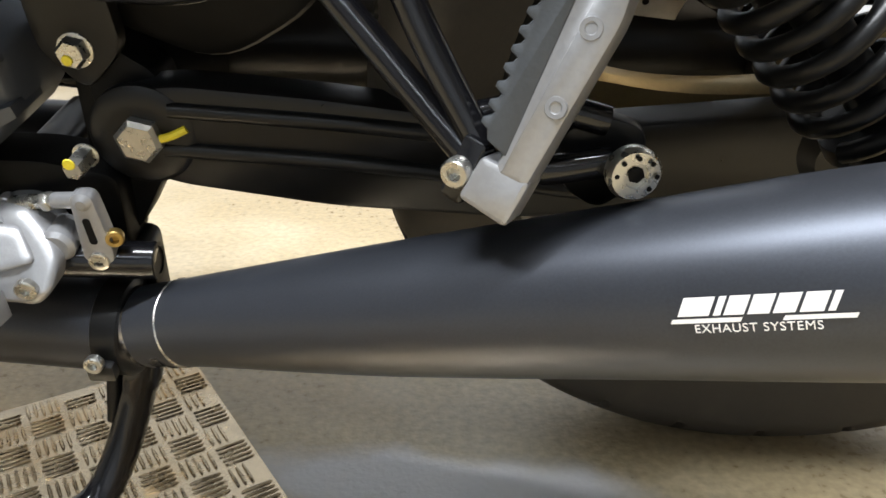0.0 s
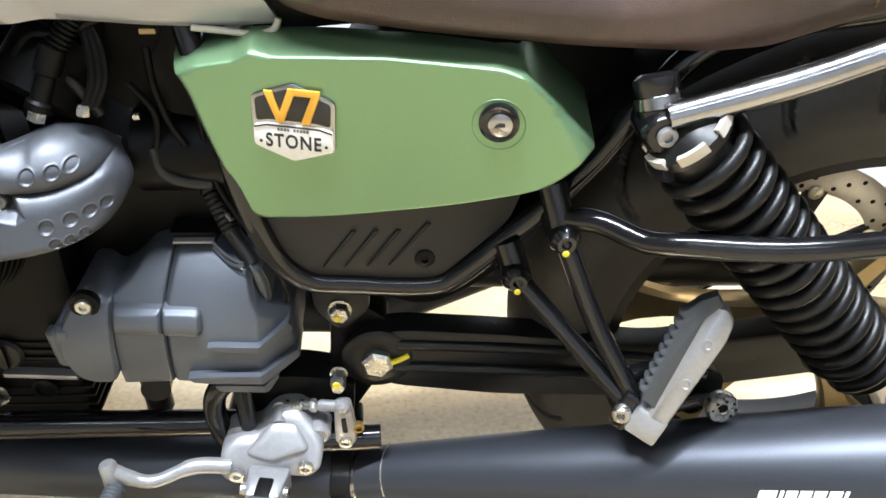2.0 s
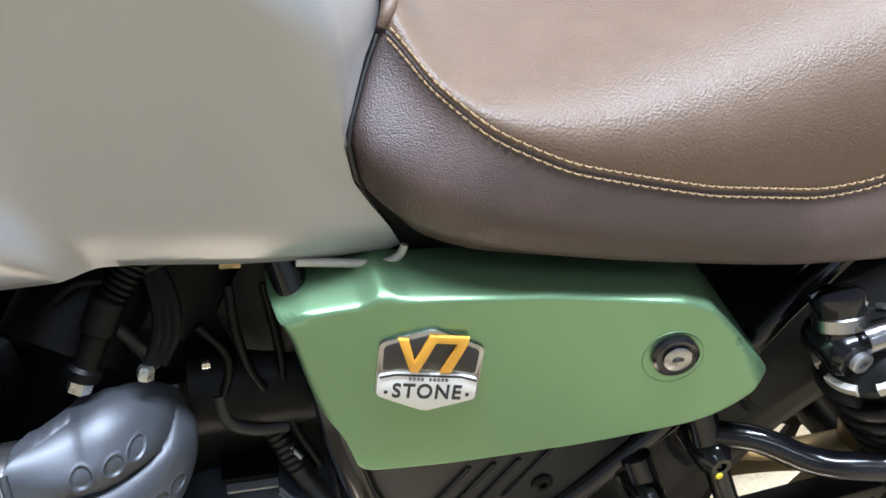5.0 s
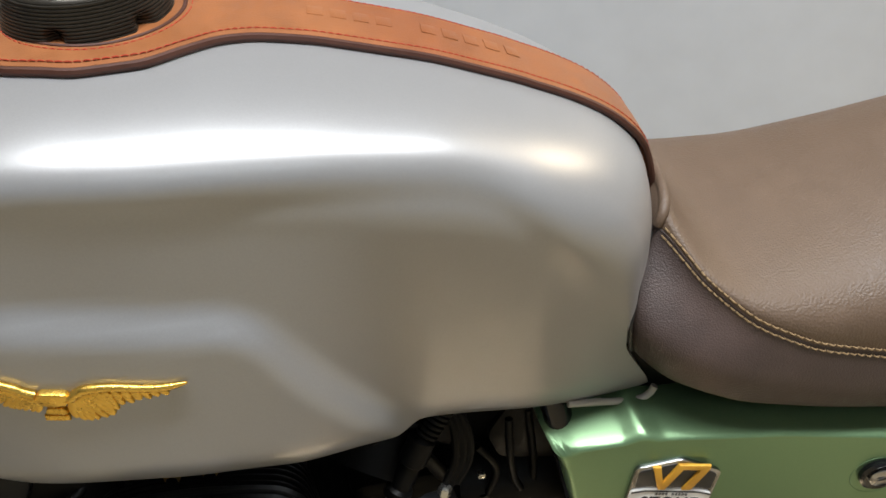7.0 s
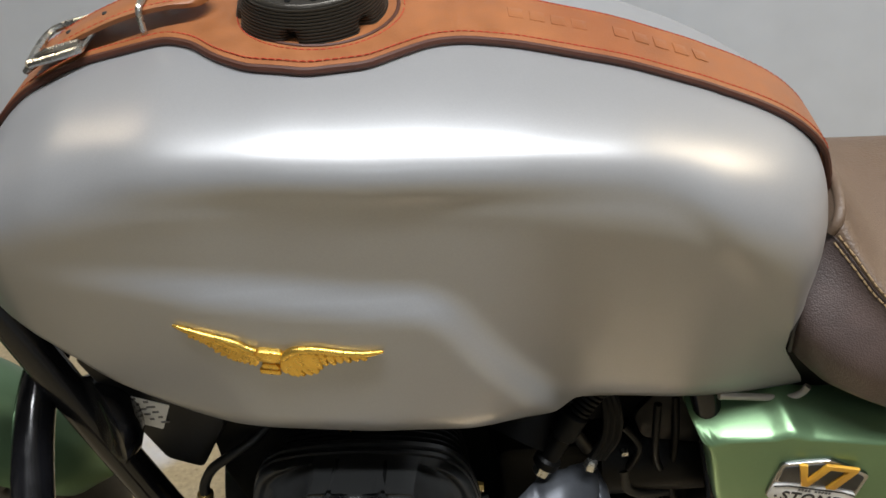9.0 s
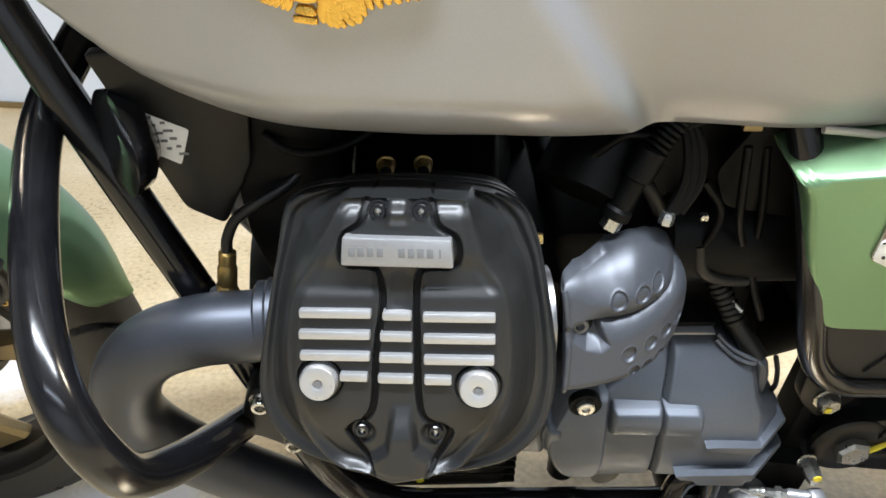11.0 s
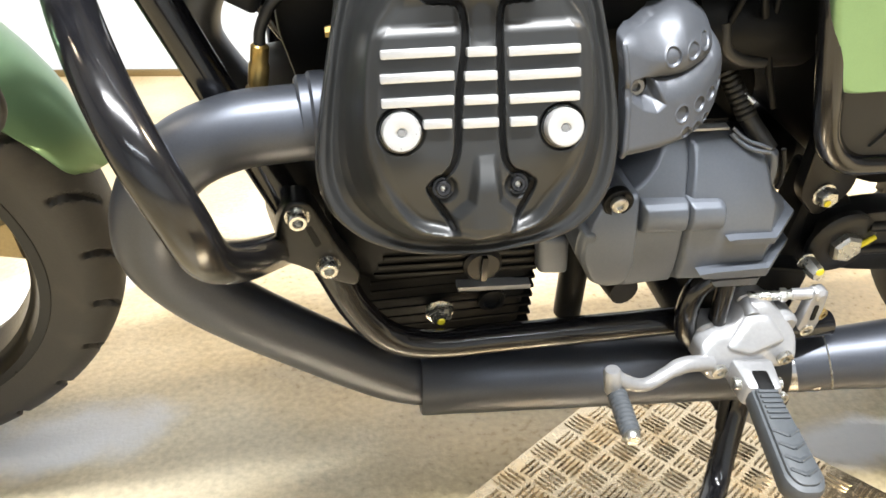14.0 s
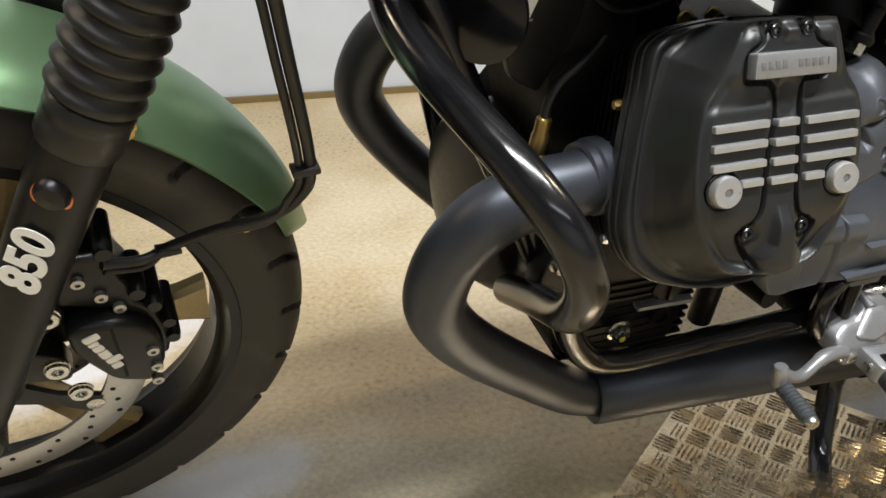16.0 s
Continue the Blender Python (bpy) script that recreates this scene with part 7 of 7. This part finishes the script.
    for c in ((0.877, -0.110, 0.283), (0.939, -0.131, 0.298)):
        part("ball_joint", Geo().lathe(V(c) + V((0, 0.009, 0)), LEFT, [(0, 0.003), (0.004, 0.0068), (0.012, 0.0068), (0.015, 0.003)], 18), ALU, rod)
    part("linkage_nut", Geo().hexa((0.908, -0.120, 0.291), (1, -0.33, 0.25), 0.0066, 0.006), STEEL, rod)
    part("linkage_sleeve", Geo().tube([(0.882, -0.1115, 0.284), (0.900, -0.1175, 0.289)], 0.0056, 12), STEEL, rod)
    part("linkage_sleeve", Geo().tube([(0.917, -0.123, 0.2935), (0.934, -0.1285, 0.297)], 0.0056, 12), ALU, rod)
    part("linkage_post", Geo().tube([(0.878, -0.110, 0.283), (0.8774, -0.1305, 0.2775)], [0.0060, 0.0085], 14), ALU, rod)
    yb = part("splined_boss", Geo().hexa((0.935, -0.104, 0.316), LEFT, 0.0075, 0.022, 0.0085), STEEL, rod)
    part("paint_mark", Geo().lathe((0.934, -0.1262, 0.321), LEFT, [(0, 0.004), (0.001, 0.0035)], 12), YELLOW, yb)
    arm = part("shift_arm", Geo().prism(rounded([(0.931, 0.304), (0.946, 0.304), (0.951, 0.262), (0.948, 0.247), (0.938, 0.243), (0.929, 0.251)], 0.006), 0.124, 0.135, 0.003), ALU, rod, "pierced aluminium shift arm")
    part("arm_slot", Geo().prism(rounded([(0.9365, 0.287), (0.9410, 0.287), (0.9425, 0.268), (0.9375, 0.268)], 0.002), 0.1348, 0.1358, 0), DEEP, arm)
    part("arm_bolt", Geo().socket((0.9395, -0.134, 0.2545), LEFT, 0.0068, 0.003), STEEL, arm)
    part("arm_bolt", Geo().socket((0.951, -0.128, 0.270), (0.3, -1, 0), 0.0060, 0.006), BRASS, arm)


def side_stand():
    line = curve([(0.934, -0.092, 0.150), (0.9275, -0.104, 0.120), (0.910, -0.133, 0.068), (0.893, -0.160, 0.042), (0.868, -0.188, 0.044)], 6)
    st = part("side_stand", Geo().tube(line, [0.0155] * 7 + [0.0135] * (len(line) - 7), 18), GLOSS_BLACK, BIKE, "gloss black side stand")
    part("stand_bracket", Geo().prism(rounded([(0.905, 0.240), (0.955, 0.240), (0.950, 0.140), (0.915, 0.140)], 0.01), 0.065, 0.090, 0.003), BLACK, st)
    part("stand_lug", Geo().prism(rounded([(0.905, 0.095), (0.935, 0.105), (0.938, 0.160), (0.912, 0.160)], 0.008), 0.090, 0.104, 0.003), BLACK, st)
    part("stand_spring", Geo().tube([(0.915, -0.078, 0.200), (0.905, -0.120, 0.090)], 0.0055, 10), BLACK, st)


def guards():
    for s, lay in ((-1, Matrix.Identity(4)), (1, MIRROR)):
        p = [(0.40, 0.0, 0.69), (0.385, -0.040, 0.668), (0.382, -0.078, 0.652), (0.397, -0.133, 0.637), (0.426, -0.210, 0.624), (0.449, -0.254, 0.600), (0.466, -0.262, 0.560), (0.466, -0.250, 0.522), (0.480, -0.203, 0.475), (0.486, -0.150, 0.428), (0.491, -0.103, 0.385)]
        line = curve(p, 8)
        for _ in range(30):
            line = [line[0]] + [(line[i - 1] + 2 * line[i] + line[i + 1]) / 4 for i in range(1, len(line) - 1)] + [line[-1]]
        bar = part("crash_bar", Geo().tube(line, 0.0140, 24), GLOSS_BLACK, BIKE, "gloss black tubular engine guard", lay, 60)
        if s < 0:
            part("guard_bracket", Geo().pillow([(0.4671, 0.4367), (0.4730, 0.4466), (0.4870, 0.4446), (0.5060, 0.3987), (0.5221, 0.3697), (0.5181, 0.3577), (0.5020, 0.3657), (0.4730, 0.3866), (0.4601, 0.3926), (0.4611, 0.4187)], 0.006, 0.096, 0.117, 0.003), BLACK, bar, "slotted black guard bracket")
            part("bracket_slot", Geo().prism(rounded([(0.4825, 0.4217), (0.4870, 0.4237), (0.4935, 0.4057), (0.4890, 0.4027)], 0.002), 0.1165, 0.1174, 0), DEEP, bar)
            for x, z in ((0.4777, 0.4324), (0.4970, 0.3839)):
                part("guard_bolt", Geo().lathe((x, -0.115, z), LEFT, [(0, 0.0092), (0.002, 0.0092), (0.002, 0.0070), (0.009, 0.0070), (0.010, 0.0062), (0.010, 0.0040), (0.004, 0.0040)], 24), STEEL, bar, "steel socket bolt on a washer")
    # horn and label on the frame neck
    part("horn", Geo().lathe((0.425, -0.055, 0.628), (-0.75, -0.6, 0.1), [(0, 0.018), (0.008, 0.030), (0.018, 0.035), (0.022, 0.035), (0.024, 0.027), (0.022, 0.0)], 36), GLOSS_BLACK, BIKE, "round black horn")
    fr = part("neck_gusset", Geo().prism(rounded([(0.402, 0.690), (0.50, 0.690), (0.490, 0.610), (0.465, 0.560), (0.440, 0.575)], 0.006), 0.056, 0.064, 0.002), BLACK, BIKE, "black frame gusset")
    lb = part("label", Geo().prism(rounded([(0.4150, 0.657), (0.4550, 0.637), (0.4450, 0.611), (0.4260, 0.622)], 0.002), 0.0640, 0.0646, 0), WHITE, fr, "pale printed type label")
    for i in range(5):
        for k in range(3):
            part("print_bar", Geo().box((0.4225 + 0.0022 * i + 0.0085 * k, -0.0648, 0.6510 - 0.0058 * i - 0.0042 * k), (0.0060 - 0.0014 * ((i + k) % 3), 0.0004, 0.0018), 0), GREYPRINT, lb)


controls()
side_stand()
guards()

# ---- lamps ----
def ceiling_lamp(x, y, lx, ly, watts, color=(0.82, 0.92, 1.0), turn=0):
    m = Matrix.Translation((x, y, 2.962)) @ Matrix.Rotation(radians(turn), 4, "Z")
    root = tagged(new("ceiling_lamp"), "long unseen ceiling light panel", "lamp", "ceiling lamps")
    part("housing", Geo().box((0, 0, 0.035), (lx + 0.06, ly + 0.06, 0.056), 0.008, m), ROOM, root)
    la = bpy.data.lights.new("lamp", "AREA")
    la.shape, la.size, la.size_y, la.energy, la.color = "RECTANGLE", lx, ly, watts, color
    lo = new("lamp_light", la)
    lo.matrix_basis = m @ Matrix.Translation((0, 0, -0.012))
    lo.parent = root


# the two warm panels are unseen fill, added to warm the shade underneath
COOL, WARM_FILL = (0.90, 0.945, 1.0), (1.0, 0.84, 0.62)
for x, y, lx, ly, w, c in ((-0.35, -0.28, 2.4, 0.14, 235, COOL), (-0.35, -2.6, 3.2, 0.14, 42, (0.80, 0.90, 1.0)), (-2.6, 1.2, 1.2, 0.30, 100, WARM_FILL), (2.4, 0.6, 1.2, 0.30, 112, WARM_FILL)):
    ceiling_lamp(x, y, lx, ly, w, c)
